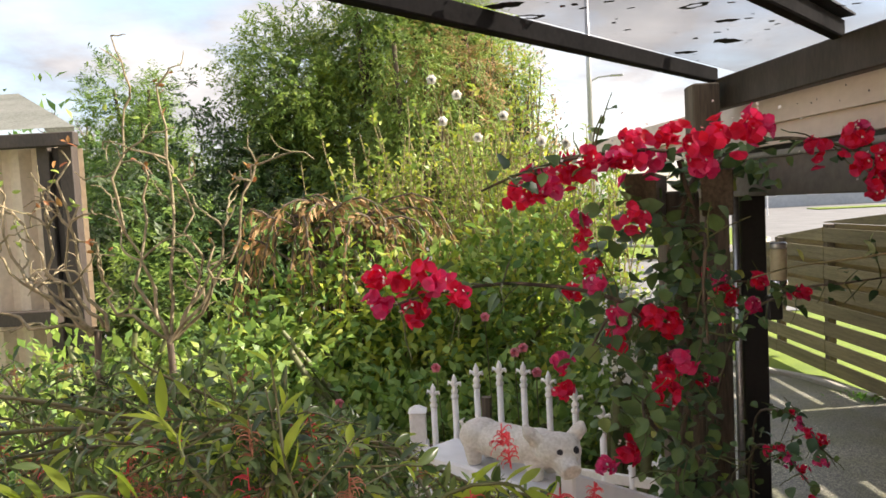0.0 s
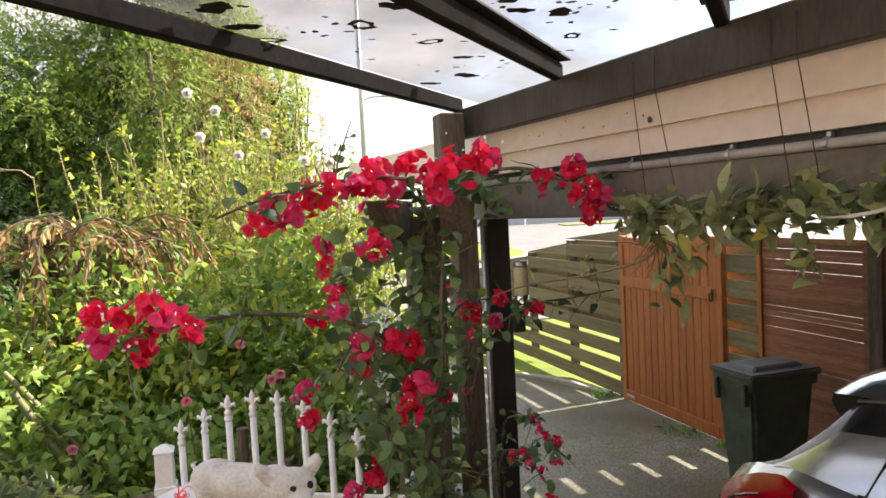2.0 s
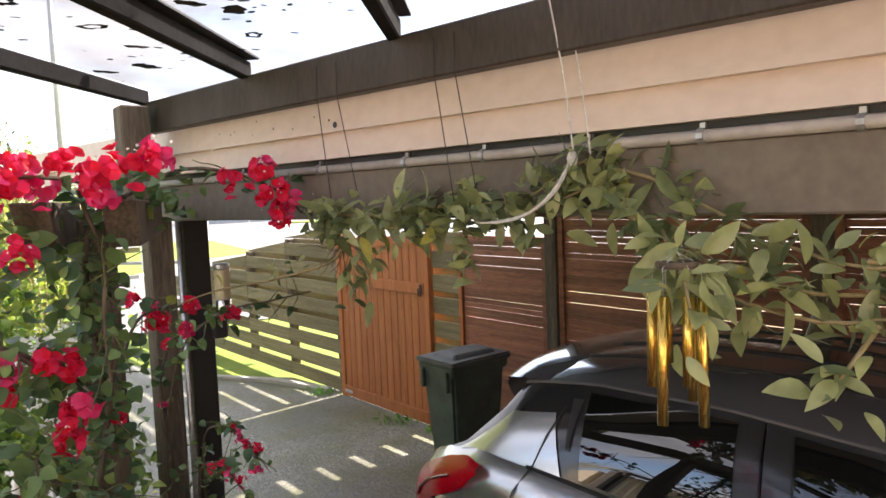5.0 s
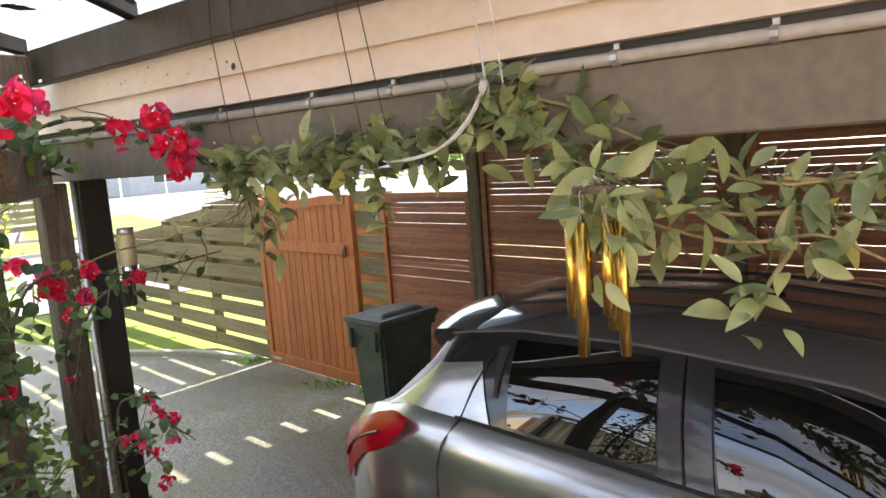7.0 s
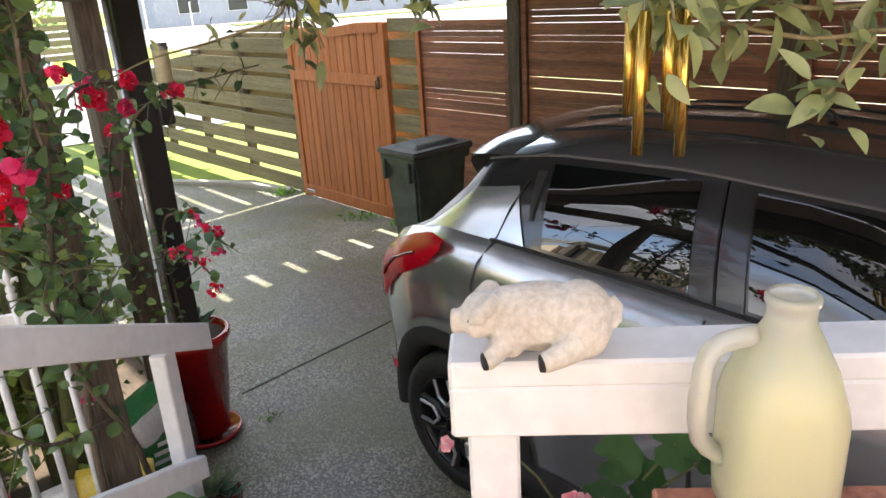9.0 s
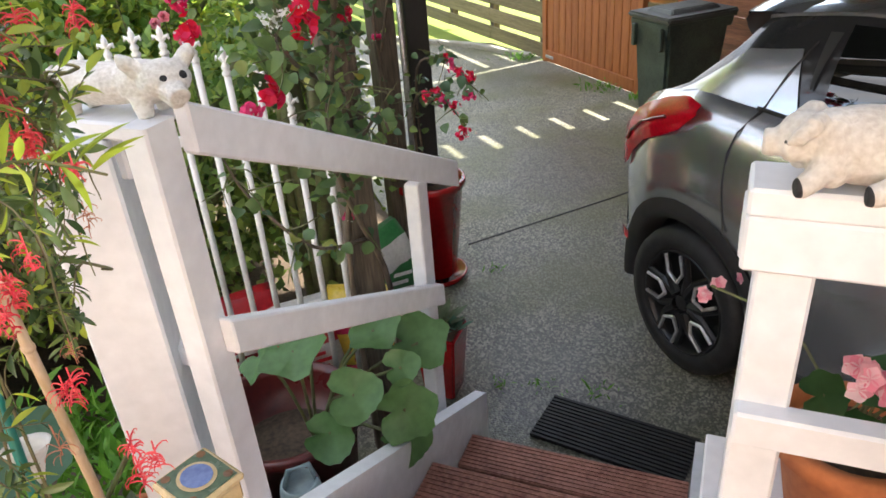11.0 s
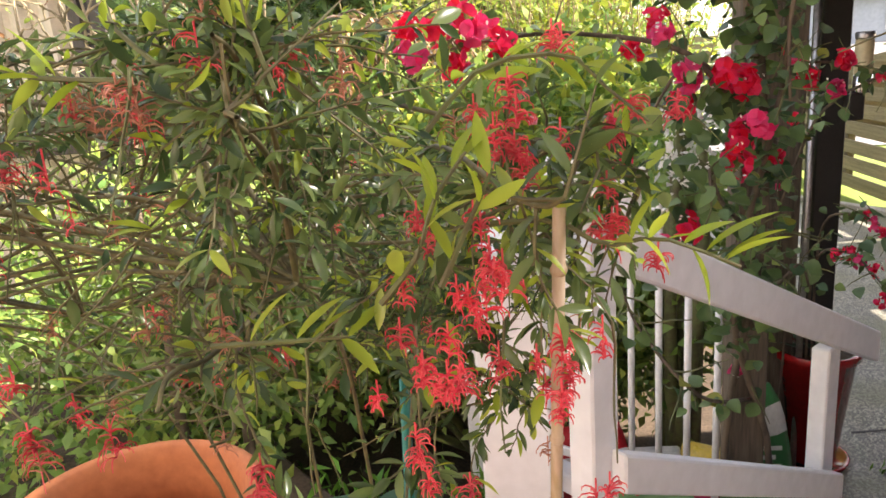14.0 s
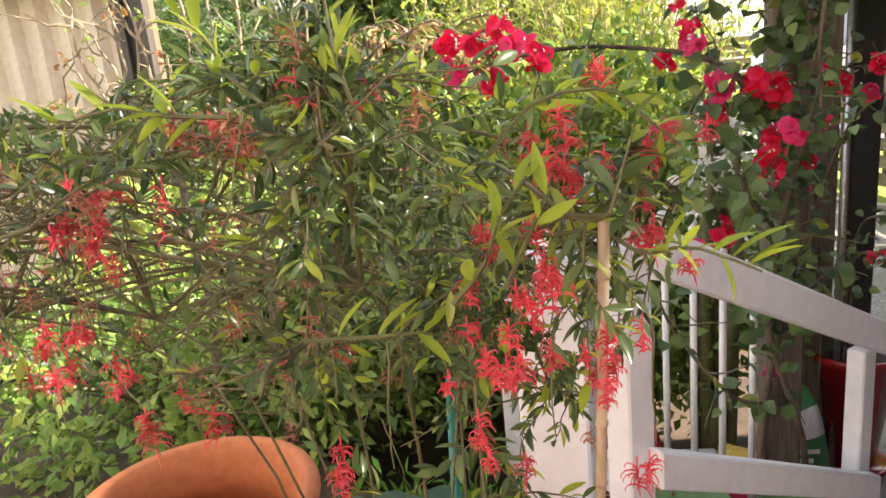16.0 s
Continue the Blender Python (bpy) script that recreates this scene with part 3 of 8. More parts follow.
m1.inputs["Fac"].default_value = 0.05
nt.links.new(tr.outputs[0], m1.inputs[1])
nt.links.new(gl.outputs[0], m1.inputs[2])
nt.links.new(mr.outputs["Result"], m2.inputs["Fac"])
nt.links.new(m1.outputs[0], m2.inputs[1])
nt.links.new(di.outputs[0], m2.inputs[2])
nt.links.new(m2.outputs[0], o.inputs["Surface"])
grime = material("dark_leaf_mould", (0.035, 0.03, 0.028), 0.9, dark=(0.012, 0.011, 0.011), scale=30, fine=90)

for (a0, b0), (a1, b1) in zip(raf, raf[1:]):
    lift = Vector((0, 0, 0.034))
    bm = bmesh.new()
    vs = [bm.verts.new(p + lift) for p in (a0 + RD * 0.45, b0, b1, a1 + RD * 0.45)]
    f = bm.faces.new(vs)
    bmesh.ops.solidify(bm, geom=[f], thickness=0.003)
    part("roof_sheet", bm, sheet_mat, pergola, "clear roof sheet with dirty stains")
rng = random.Random(4)
bm = bmesh.new()


def on_roof(s, y):
    """A place on the roof's underside, s metres out from the wall beam."""
    return B0 + BE * y - RD * s + Vector((0, 0, 2.4915))


for k in range(330):
    s, y = rng.uniform(0.05, 2.0), rng.uniform(0.03, 1.9)
    big = rng.random() < 0.16
    r = rng.uniform(0.018, 0.04) if big else rng.uniform(0.003, 0.011)
    c = on_roof(s, y)
    ph = rng.uniform(0, 6)
    ring = rng.random() < 0.3 and big
    pts = []
    n = 14
    for q in range(n):
        a = q * math.tau / n
        rr = r * (1 + 0.28 * math.sin(2 * a + ph) + 0.16 * math.sin(5 * a + ph * 2))
        pts.append((rr * math.cos(a), 0.88 * rr * math.sin(a)))
    outer = [bm.verts.new((c.x + px, c.y + py, c.z)) for px, py in pts]
    if ring:
        inner = [bm.verts.new((c.x + px * 0.55, c.y + py * 0.5, c.z)) for px, py in pts]
        for q in range(n):
            bm.faces.new((outer[q], outer[(q + 1) % n], inner[(q + 1) % n], inner[q]))
    else:
        bm.faces.new(outer)
litter = part("roof_litter", bm, grime, pergola, "dark patches of wet leaf mould")
litter["kind"] = "stuff"

# twin bearer ends over the near post
BD = Vector((0.35, 0.937, 0))
for sx, sy, ln in ((0.495, 1.655, 0.42), (0.665, 1.64, 1.03)):
    bm = bmesh.new()
    p = Vector((sx, sy, 2.04))
    beam(bm, p, p + BD * ln, 0.07, 0.108, 0.003)
    for v in bm.verts:
        along_b = (v.co - p).dot(BD)
        if along_b < 0.03 and v.co.z < 2.02:
            v.co += BD * 0.085
    part("bearer", bm, post_wood, pergola)

# lamp fixed to the black post
lampp = thing("post_lamp", "steel garden lamp with a frosted shade on the black post", "lamp", at=(1.40, 3.02, 1.8))
bm = bmesh.new()
lathe(bm, [(0.031, 0), (0.032, 0.01), (0.032, 0.12), (0.031, 0.13)], (1.415, 2.985, 1.665), 20)
part("shade", bm, material("frosted_plastic", (0.62, 0.55, 0.36), 0.4, dark=(0.5, 0.44, 0.28), scale=8), lampp, "frosted cream shade", True)
for z, h in ((1.795, 0.025), (1.60, 0.065)):
    bm = bmesh.new()
    lathe(bm, [(0.033, 0), (0.034, 0.004), (0.034, h - 0.004), (0.031, h)], (1.415, 2.985, z), 20)
    part("cap" if z > 1.7 else "collar", bm, chrome if z < 1.7 else galv, lampp, smooth=True)
bm = bmesh.new()
box(bm, (1.36, 2.96, 1.50), (1.42, 3.02, 1.60), bevel=0.006)
part("bracket", bm, black_wood, lampp, "black plastic wall bracket")

# ---- deck, steps and white rails ----
DZ = 0.72
deck_ob = thing("deck", "red-brown grooved timber deck with a white edge board", "deck", kind="structure", at=tuple(deck(0.6, -0.5, 0)))
v = -2.2
while v < 0.93:
    bm = bmesh.new()
    box(bm, (-0.70, v, DZ - 0.03), (2.6, v + 0.134, DZ), DECK, 0.004)
    part("deck_board", bm, deck_wood, deck_ob)
    v += 0.139
bm = bmesh.new()
box(bm, (-0.70, 0.90, 0.02), (2.6, 0.925, DZ - 0.034), DECK, 0.004)
part("edge_board", bm, white_paint, deck_ob, "white painted edge board")
bm = bmesh.new()
box(bm, (-0.72, -2.2, 0.02), (-0.702, 0.90, DZ - 0.034), DECK, 0.004)
part("side_board", bm, white_paint, deck_ob, "white painted edge board")

steps = thing("deck_steps", "red-brown grooved timber steps with white sides leading to the driveway", "steps", kind="structure", at=tuple(deck(-0.28, 1.4, 0)))
for z, vn in ((0.54, 1.245), (0.36, 1.56), (0.18, 1.88)):
    for k in range(2):
        bm = bmesh.new()
        v1 = vn - k * 0.158
        u0, u1 = -0.61, 0.085
        # grooved board: ridges run along the tread
        box(bm, (u0, v1 - 0.152, z - 0.032), (u1, v1, z - 0.004), DECK, 0.003)
        for g in range(9):
            gv = v1 - 0.008 - g * 0.0162
            box(bm, (u0, gv - 0.010, z - 0.006), (u1, gv, z), DECK)
        part("tread", bm, deck_wood, steps)
    bm = bmesh.new()
    box(bm, (-0.61, vn - 0.34, z - 0.21), (0.085, vn - 0.318, z - 0.034), DECK)
    part("riser", bm, deck_wood, steps)
for u in (-0.66, 0.09):
    bm = bmesh.new()
    prof = [(0.93, 0.80), (2.05, 0.215), (2.05, 0.0), (1.75, 0.0), (0.93, 0.42)]
    a = [bm.verts.new(deck(u, v, z)) for v, z in prof]
    b = [bm.verts.new(deck(u + 0.042, v, z)) for v, z in prof]
    bm.faces.new(a)
    bm.faces.new(b[::-1])
    for i in range(len(prof)):
        j = (i + 1) % len(prof)
        bm.faces.new((a[j], a[i], b[i], b[j]))
    bmesh.ops.recalc_face_normals(bm, faces=bm.faces)
    if u > 0:
        for vert in bm.verts:
            vert.co.z *= 0.86
    part("stringer", bm, white_paint, steps, "white painted stringer")

rail_l = thing("stair_handrail", "white painted timber handrail beside the steps", "handrail", kind="structure", at=tuple(deck(-0.66, 1.4, 0)))


def slope(u, v0, z0, v1, z1, wide, high, name, parent):
    bm = bmesh.new()
    prof = [(v0, z0), (v1, z1), (v1, z1 - high), (v0, z0 - high)]
    a = [bm.verts.new(deck(u - wide / 2, v, z)) for v, z in prof]
    b = [bm.verts.new(deck(u + wide / 2, v, z)) for v, z in prof]
    bm.faces.new(a)
    bm.faces.new(b[::-1])
    for i in range(4):
        j = (i + 1) % 4
        bm.faces.new((a[j], a[i], b[i], b[j]))
    bmesh.ops.recalc_face_normals(bm, faces=bm.faces)
    bmesh.ops.bevel(bm, geom=bm.edges[:], offset=0.004, segments=1, affect="EDGES")
    part(name, bm, white_paint, parent)


slope(-0.675, 0.985, 1.601, 2.025, 1.101, 0.03, 0.083, "top_rail", rail_l)
slope(-0.675, 0.965, 1.232, 1.855, 0.775, 0.03, 0.072, "middle_rail", rail_l)
for name, u0, u1, v0, v1, z0, z1 in (("newel_post", -0.742, -0.691, 0.925, 0.99, 0.30, 1.575), ("lower_post", -0.735, -0.692, 1.80, 1.865, 0.0, 1.115)):
    bm = bmesh.new()
    box(bm, (u0, v0, z0), (u1, v1, z1), DECK, 0.004)
    if name == "newel_post":
        for q in bm.verts:
            if q.co.z > 1.4:
                q.co.z = 1.575
    part(name, bm, white_paint, rail_l)

rail_w = thing("deck_rail", "white painted deck rail with a flat top board beside the steps", "deck rail", "deck rails", "structure", tuple(deck(-1.0, 0.98, 0)))
for name, lo, hi in (("top_board", (-1.0, 0.945, 1.546), (-0.745, 1.05, 1.574)), ("front_board", (-1.0, 0.975, 1.466), (-0.80, 1.0, 1.544)),
                     ("low_rail", (-0.86, 0.99, 1.08), (-0.77, 1.03, 1.12))):
    bm = bmesh.new()
    box(bm, lo, hi, DECK, 0.004)
    part(name, bm, white_paint, rail_w)
for u in (-0.885,):
    bm = bmesh.new()
    c = deck(u, 0.965, 0)
    box(bm, (-0.062, -0.062, 0.3), (0.062, 0.062, 1.544), pose(c.x, c.y, 0, 0, 0, -12), 0.005)
    part("post", bm, white_paint, rail_w)

rail_r = thing("deck_rail", "white painted deck rail with a flat top board, pale dirt along its face", "deck rail", "deck rails", "structure", tuple(deck(0.9, 0.95, 0)))
for name, lo, hi in (("top_board", (0.102, 0.935, 1.523), (2.6, 1.02, 1.556)), ("front_board", (0.102, 0.9365, 1.456), (2.6, 0.958, 1.5227)),
                     ("low_rail", (0.12, 0.925, 1.215), (2.6, 0.96, 1.265)), ("side_board", (0.10, 0.96, 1.456), (0.122, 1.02, 1.5215))):
    bm = bmesh.new()
    box(bm, lo, hi, DECK, 0.004)
    part(name, bm, white_paint, rail_r)
for u in (0.120, 1.15, 2.2):
    bm = bmesh.new()
    box(bm, (u, 0.953, 0.05), (u + 0.062, 1.012, 1.522), DECK, 0.004)
    part("post", bm, white_paint, rail_r)

# rubber mat at the foot of the steps: rows of bars
mat_ob = thing("door_mat", "black ribbed rubber mat on the driveway below the steps", "mat", at=tuple(deck(-0.2, 2.2, 0)))
bm = bmesh.new()
MAT = DECK @ pose(-0.185, 2.175, 0, 0, 0, -9)
for k in range(13):
    v0 = -0.122 + k * 0.0188
    box(bm, (-0.275, v0, 0.008), (0.275, v0 + 0.0105, 0.022), MAT)
part("rib", bm, black_rubber, mat_ob)
bm = bmesh.new()
for k in range(13):
    u0 = -0.272 + k * 0.0443
    box(bm, (u0, -0.122, 0.006), (u0 + 0.012, 0.114, 0.014), MAT)
part("backing", bm, black_rubber, mat_ob)

# raised bed beside the deck
bm = bmesh.new()
box(bm, (-3.2, -0.6, 0.0), (-0.73, 1.18, 0.42), DECK, 0.02)
solo("raised_bed", bm, soil, "raised bank of dark garden soil beside the deck", "garden bed", kind="structure")

# ---- wheelie bin ----
wbin = thing("wheelie_bin", "dark green plastic wheelie bin with a slate lid", "wheelie bin", at=(3.4, 3.83, 0))


def tapered(bm, lo, hi, z0, z1, inset, bevel=0.02):
    x0, y0 = lo
    x1, y1 = hi
    b = [bm.verts.new(p) for p in ((x0 + inset, y0 + inset, z0), (x1 - inset, y0 + inset, z0), (x1 - inset, y1 - inset, z0), (x0 + inset, y1 - inset, z0))]
    t = [bm.verts.new(p) for p in ((x0, y0, z1), (x1, y0, z1), (x1, y1, z1), (x0, y1, z1))]
    bm.faces.new(b[::-1])
    bm.faces.new(t)
    for i in range(4):
        j = (i + 1) % 4
        bm.faces.new((b[i], b[j], t[j], t[i]))
    if bevel:
        bmesh.ops.bevel(bm, geom=[e for e in bm.edges], offset=bevel, segments=2, affect="EDGES")
    return bm


BX0, BX1, BY0, BY1, BH = 3.20, 3.72, 3.62, 4.0, 0.90
part("body", tapered(bmesh.new(), (BX0 + 0.015, BY0 + 0.015), (BX1 - 0.015, BY1 - 0.015), 0.05, BH, 0.055), bin_plastic, wbin)
part("rim", tapered(bmesh.new(), (BX0, BY0), (BX1, BY1), BH - 0.06, BH + 0.012, 0.006, 0.008), bin_plastic, wbin)
lid = part("lid", tapered(bmesh.new(), (BX0 - 0.015, BY0 - 0.015), (BX1 + 0.02, BY1 + 0.015), BH + 0.014, BH + 0.05, -0.0, 0.012), lid_plastic, wbin, "slate grey lid")
bm = tapered(bmesh.new(), (BX0 + 0.09, BY0 + 0.08), (BX1 - 0.09, BY1 - 0.10), BH + 0.046, BH + 0.078, -0.03, 0.008)
part("raised_panel", bm, lid_plastic, lid)
for y in (BY0 + 0.06, BY1 - 0.06):
    bm = bmesh.new()
    box(bm, (BX0 - 0.022, y - 0.016, BH - 0.16), (BX0 + 0.012, y + 0.016, BH - 0.02), bevel=0.006)
    part("lifting_lug", bm, bin_plastic, wbin)
bm = bmesh.new()
tube(bm, [(BX1 + 0.05, BY0 + 0.05, BH), (BX1 + 0.05, BY1 - 0.05, BH)], 0.016, 10)
part("handle", bm, bin_plastic, wbin)
for y in (BY0 - 0.0, BY1 - 0.05):
    bm = bmesh.new()
    tube(bm, [(BX1 - 0.06, y, 0.11), (BX1 - 0.06, y + 0.05, 0.11)], 0.11, 18)
    part("wheel", bm, black_rubber, wbin)

# ---- parked hatchback ----
def make_car():
    car = thing("parked_car", "silver hatchback with a black roof parked under the carport", "car", at=(2.75, 0.6, 0))
    Y0, X0, W, LEN = 2.46, 1.86, 1.735, 3.84
    XC = X0 + W / 2
    S1, S2, RW = 0.57, 3.02, 0.305          # wheel centres from the rear, tyre radius

    def lerp(table, s):
        xs = [p[0] for p in table]
        for (a, va), (b, vb) in zip(table, table[1:]):
            if s <= b:
                f = 0 if b == a else max(0, (s - a) / (b - a))
                f = f * f * (3 - 2 * f) * 0.4 + f * 0.6
                return va + (vb - va) * f
        return table[-1][1]

    belt = [(0, 0.93), (0.15, 1.02), (0.3, 1.075), (0.5, 1.125), (0.8, 1.125), (1.1, 1.115), (2.2, 1.09), (2.9, 1.0), (3.4, 0.93), (3.84, 0.66)]
    roof = [(0, 0.94), (0.16, 1.04), (0.30, 1.15), (0.47, 1.33), (0.60, 1.43), (0.95, 1.475), (1.4, 1.49), (1.9, 1.46), (2.3, 1.36), (2.75, 1.12), (3.0, 1.01), (3.4, 0.95), (3.84, 0.68)]
    half = [(0, 0.66), (0.12, 0.78), (0.35, 0.845), (0.6, 0.865), (1.4, 0.85), (2.2, 0.85), (3.0, 0.865), (3.5, 0.80), (3.84, 0.55)]
    rhalf = [(0, 0.60), (0.2, 0.56), (0.44, 0.575), (1.4, 0.60), (2.3, 0.56), (2.75, 0.62), (3.0, 0.70), (3.84, 0.5)]

    def low(s):
        z = 0.21 if 0.2 < s < 3.6 else 0.21 + 0.06 * (0.2 - s if s < 0.2 else s - 3.6) / 0.2
        for c in (S1, S2):
            if abs(s - c) < 0.365:
                z = max(z, RW + math.sqrt(0.365 ** 2 - (s - c) ** 2) * 0.985)
        return z

    stations = sorted({round(x, 3) for x in [i * 0.08 for i in range(49)] + [c + 0.365 * math.cos(k * math.pi / 12) for c in (S1, S2) for k in range(13)] + [LEN]})
    stations = [s for s in stations if 0 <= s <= LEN]

    def place(s, w, z):
        return Vector((XC + w, Y0 - s, z))

    def section(s):
        zl, zb, h = low(s), lerp(belt, s), lerp(half, s)
        mid = 0.52 + 0.03 * math.sin(s * 2)
        hip = 0.78 * zb + 0.06
        pts = [(h - 0.035, zl)]
        for f in (0.25, 0.5, 0.75):
            z = zl + (mid - zl) * f if zl < mid else zl + 0.003 * f
            pts.append((h - 0.03 + 0.012 * f, z))
        z5 = max(mid, zl + 0.006)
        pts.append((h - 0.012, z5))
        pts.append((h, max(0.5 * (z5 + hip), z5 + 0.004)))
        pts.append((h - 0.002, max(hip, z5 + 0.008)))
        pts.append((h - 0.018, max(zb - 0.10, z5 + 0.011)))
        pts.append((h - 0.045, max(zb - 0.045, z5 + 0.013)))
        pts.append((h - 0.10, max(zb, z5 + 0.016)))
        return pts

    def skin(columns, closed=False):
        bm = bmesh.new()
        rows = [[bm.verts.new(p) for p in c] for c in columns]
        for a, b in zip(rows, rows[1:]):
            for i in range(len(a) - 1):
                try:
                    bm.faces.new((a[i], a[i + 1], b[i + 1], b[i]))
                except ValueError:
                    pass
        return bm

    for side in (-1, 1):
        bm = skin([[place(s, side * w, z) for w, z in section(s)] for s in stations])
        bmesh.ops.remove_doubles(bm, verts=bm.verts, dist=0.0005)
        bmesh.ops.recalc_face_normals(bm, faces=bm.faces)
        part("side_panel", bm, car_paint, car, smooth=True)
    # tailgate, bonnet, floor
    bm = skin([[place(s, w * (lerp(half, s) - 0.10), lerp(belt, s) + 0.02 * (1 - w * w)) for w in (-1, -0.6, -0.2, 0.2, 0.6, 1)] for s in stations if s >= 2.9])
    part("bonnet", bm, car_paint, car, smooth=True)
    bm = bmesh.new()
    prof = [(0.0, 0.28, 0.62), (-0.045, 0.33, 0.66), (-0.05, 0.50, 0.66), (-0.02, 0.62, 0.665), (0.0, 0.70, 0.66), (0.0, 0.90, 0.60)]
    cols = [[place(s0 + 0.035 * abs(w) ** 3, w * h, z) for s0, z, h in prof] for w in (-1, -0.66, -0.33, 0, 0.33, 0.66, 1)]
    part("rear_bumper", skin(cols), car_paint, car, smooth=True)
    bm = bmesh.new()
    box(bm, (XC - 0.74, Y0 - 3.7, 0.20), (XC + 0.74, Y0 - 0.1, 0.30))
    part("underbody", bm, car_plastic, car)
    for zz, nm in ((0.30, "lower_bumper"),):
        bm = bmesh.new()
        cols = [[place(s0 + 0.03 * abs(w) ** 3, w * h, z) for s0, z, h in ((0.06, 0.19, 0.61), (-0.03, 0.22, 0.635), (-0.048, 0.30, 0.645), (-0.046, 0.36, 0.64))] for w in (-1, -0.66, -0.33, 0, 0.33, 0.66, 1)]
        part(nm, skin(cols), car_plastic, car, smooth=True)
    # greenhouse: roof skin, pillars, panes
    def roof_pt(s, w):
        zr, rh = lerp(roof, s), lerp(rhalf, s)
        return place(s, w * rh, zr - 0.045 * w * w - 0.02 * w ** 6)
    rs = [0.58 + i * 0.09 for i in range(20)]
    bm = skin([[roof_pt(s, w) for w in (-1, -0.9, -0.7, -0.4, 0, 0.4, 0.7, 0.9, 1)] for s in rs])
    roof_ob = part("roof", bm, roof_paint, car, "glossy black roof", True)
    for w in (-0.55, -0.18, 0.18, 0.55):
        bm = bmesh.new()
        tube(bm, [roof_pt(s, w) + Vector((0, 0, 0.001)) for s in rs[1:]], 0.006, 6)
        part("roof_groove", bm, car_plastic, roof_ob)

    def side_pt(s, f, side, out=0.0):
        """A place on the glass side: f from the belt (0) to the roof's edge (1)."""
        b = place(s, side * (lerp(half, s) - 0.10 + out), lerp(belt, s))
        r = roof_pt(s, side) + Vector((side * out, 0, 0))
        bulge = 0.02 * math.sin(math.pi * f)
        p = b.lerp(r, f)
        p.x += side * bulge
        return p

    def pane(corners, side, out, mat, name, parent=car, lab=""):
        """corners: four (s, f), filled as a small grid on the glass side."""
        (s0, f0), (s1, f1), (s2, f2), (s3, f3) = corners
        cols = []
        for i in range(7):
            a = i / 6
            cols.append([side_pt((s0 + (s1 - s0) * a) * (1 - j / 4) + (s3 + (s2 - s3) * a) * (j / 4),
                                 (f0 + (f1 - f0) * a) * (1 - j / 4) + (f3 + (f2 - f3) * a) * (j / 4), side, out) for j in range(5)])
        bm = skin(cols)
        bmesh.ops.recalc_face_normals(bm, faces=bm.faces)
        return part(name, bm, mat, parent, lab, True)

    for side in (-1, 1):
        # painted quarter, black pillar, windows
        pane([(0.30, 0.0), (1.00, 0.0), (0.90, 1.0), (0.58, 1.0)], side, 0.000, car_black, "rear_pillar", car, "gloss black rear pillar")
        pane([(0.36, -0.02), (0.90, -0.02), (0.80, 0.66), (0.60, 0.60)], side, 0.006, car_paint, "quarter_panel")
        pane([(0.93, -0.02), (1.575, -0.02), (1.515, 0.99), (0.86, 0.99)], side, 0.002, car_black, "door_frame_rear")
        pane([(0.97, 0.045), (1.495, 0.04), (1.445, 0.93), (0.915, 0.91)], side, 0.006, car_glass, "rear_window", car, "dark tinted rear window")
        pane([(0.895, 0.30), (0.905, 0.30), (0.90, 0.84), (0.855, 0.84)], side, 0.010, car_plastic, "hidden_handle", car, "black handle set in the pillar")
        pane([(1.50, -0.02), (1.572, -0.02), (1.515, 0.95), (1.45, 0.95)], side, 0.007, car_black, "door_pillar_trim")
        pane([(1.582, -0.02), (1.66, -0.02), (1.60, 0.95), (1.525, 0.95)], side, 0.007, car_black, "middle_pillar")
        pane([(1.58, -0.02), (2.9, -0.02), (2.45, 0.99), (1.52, 0.99)], side, 0.002, car_black, "door_frame_front")
        pane([(1.668, 0.04), (2.78, 0.04), (2.38, 0.94), (1.603, 0.94)], side, 0.006, car_glass, "front_window", car, "dark tinted front window")
        bm = bmesh.new()
        tube(bm, [side_pt(s, 1.0, side, 0.004) for s in [0.58 + 0.09 * i for i in range(20)]], 0.006, 6)
        part("roof_edge_trim", bm, roof_paint, car)
        bm = bmesh.new()
        tube(bm, [side_pt(0.75 + 0.1 * i, -0.015, side, 0.006) for i in range(19)], 0.007, 6)
        part("belt_trim", bm, car_plastic, car, "black window trim")
        for s, z0, z1 in ((1.577, 0.24, 1.08), (2.72, 0.24, 1.0)):
            bm = bmesh.new()
            tube(bm, [place(s + 0.01 * (z1 - z), side * (lerp(half, s) - (0.024 if z < 0.5 else 0.002 if z < 0.95 else 0.045)), z) for z in (z0, 0.5, 0.62, 0.80, 0.93, z1)], 0.004, 5)
            part("door_gap", bm, black_rubber, car)
        bm = bmesh.new()
        tube(bm, [side_pt(0.835, 0.74, side, 0.007), side_pt(0.80, 0.40, side, 0.009), side_pt(0.775, 0.03, side, 0.006)] + [place(s, side * (lerp(half, s) - q), z) for s, z, q in ((0.745, 1.05, 0.022), (0.73, 0.98, 0.006), (0.73, 0.86, 0.001), (0.76, 0.70, 0.001))], 0.0035, 5)
        part("door_gap", bm, black_rubber, car)
        # wheel arch lip and sill cladding
        for c in (S1, S2):
            bm = bmesh.new()
            cols = []
            for k in range(21):
                a = math.pi * (-0.06 + 1.12 * k / 20)
                cs, cz = math.cos(a), math.sin(a)
                h = lerp(half, c + 0.4 * cs)
                cols.append([place(c + r * cs, side * (h + o), max(0.2, RW + r * cz)) for r, o in ((0.335, -0.10), (0.345, -0.012), (0.385, 0.004), (0.425, -0.006))])
            part("wheel_arch", skin(cols), car_plastic, car, "black plastic wheel arch", True)
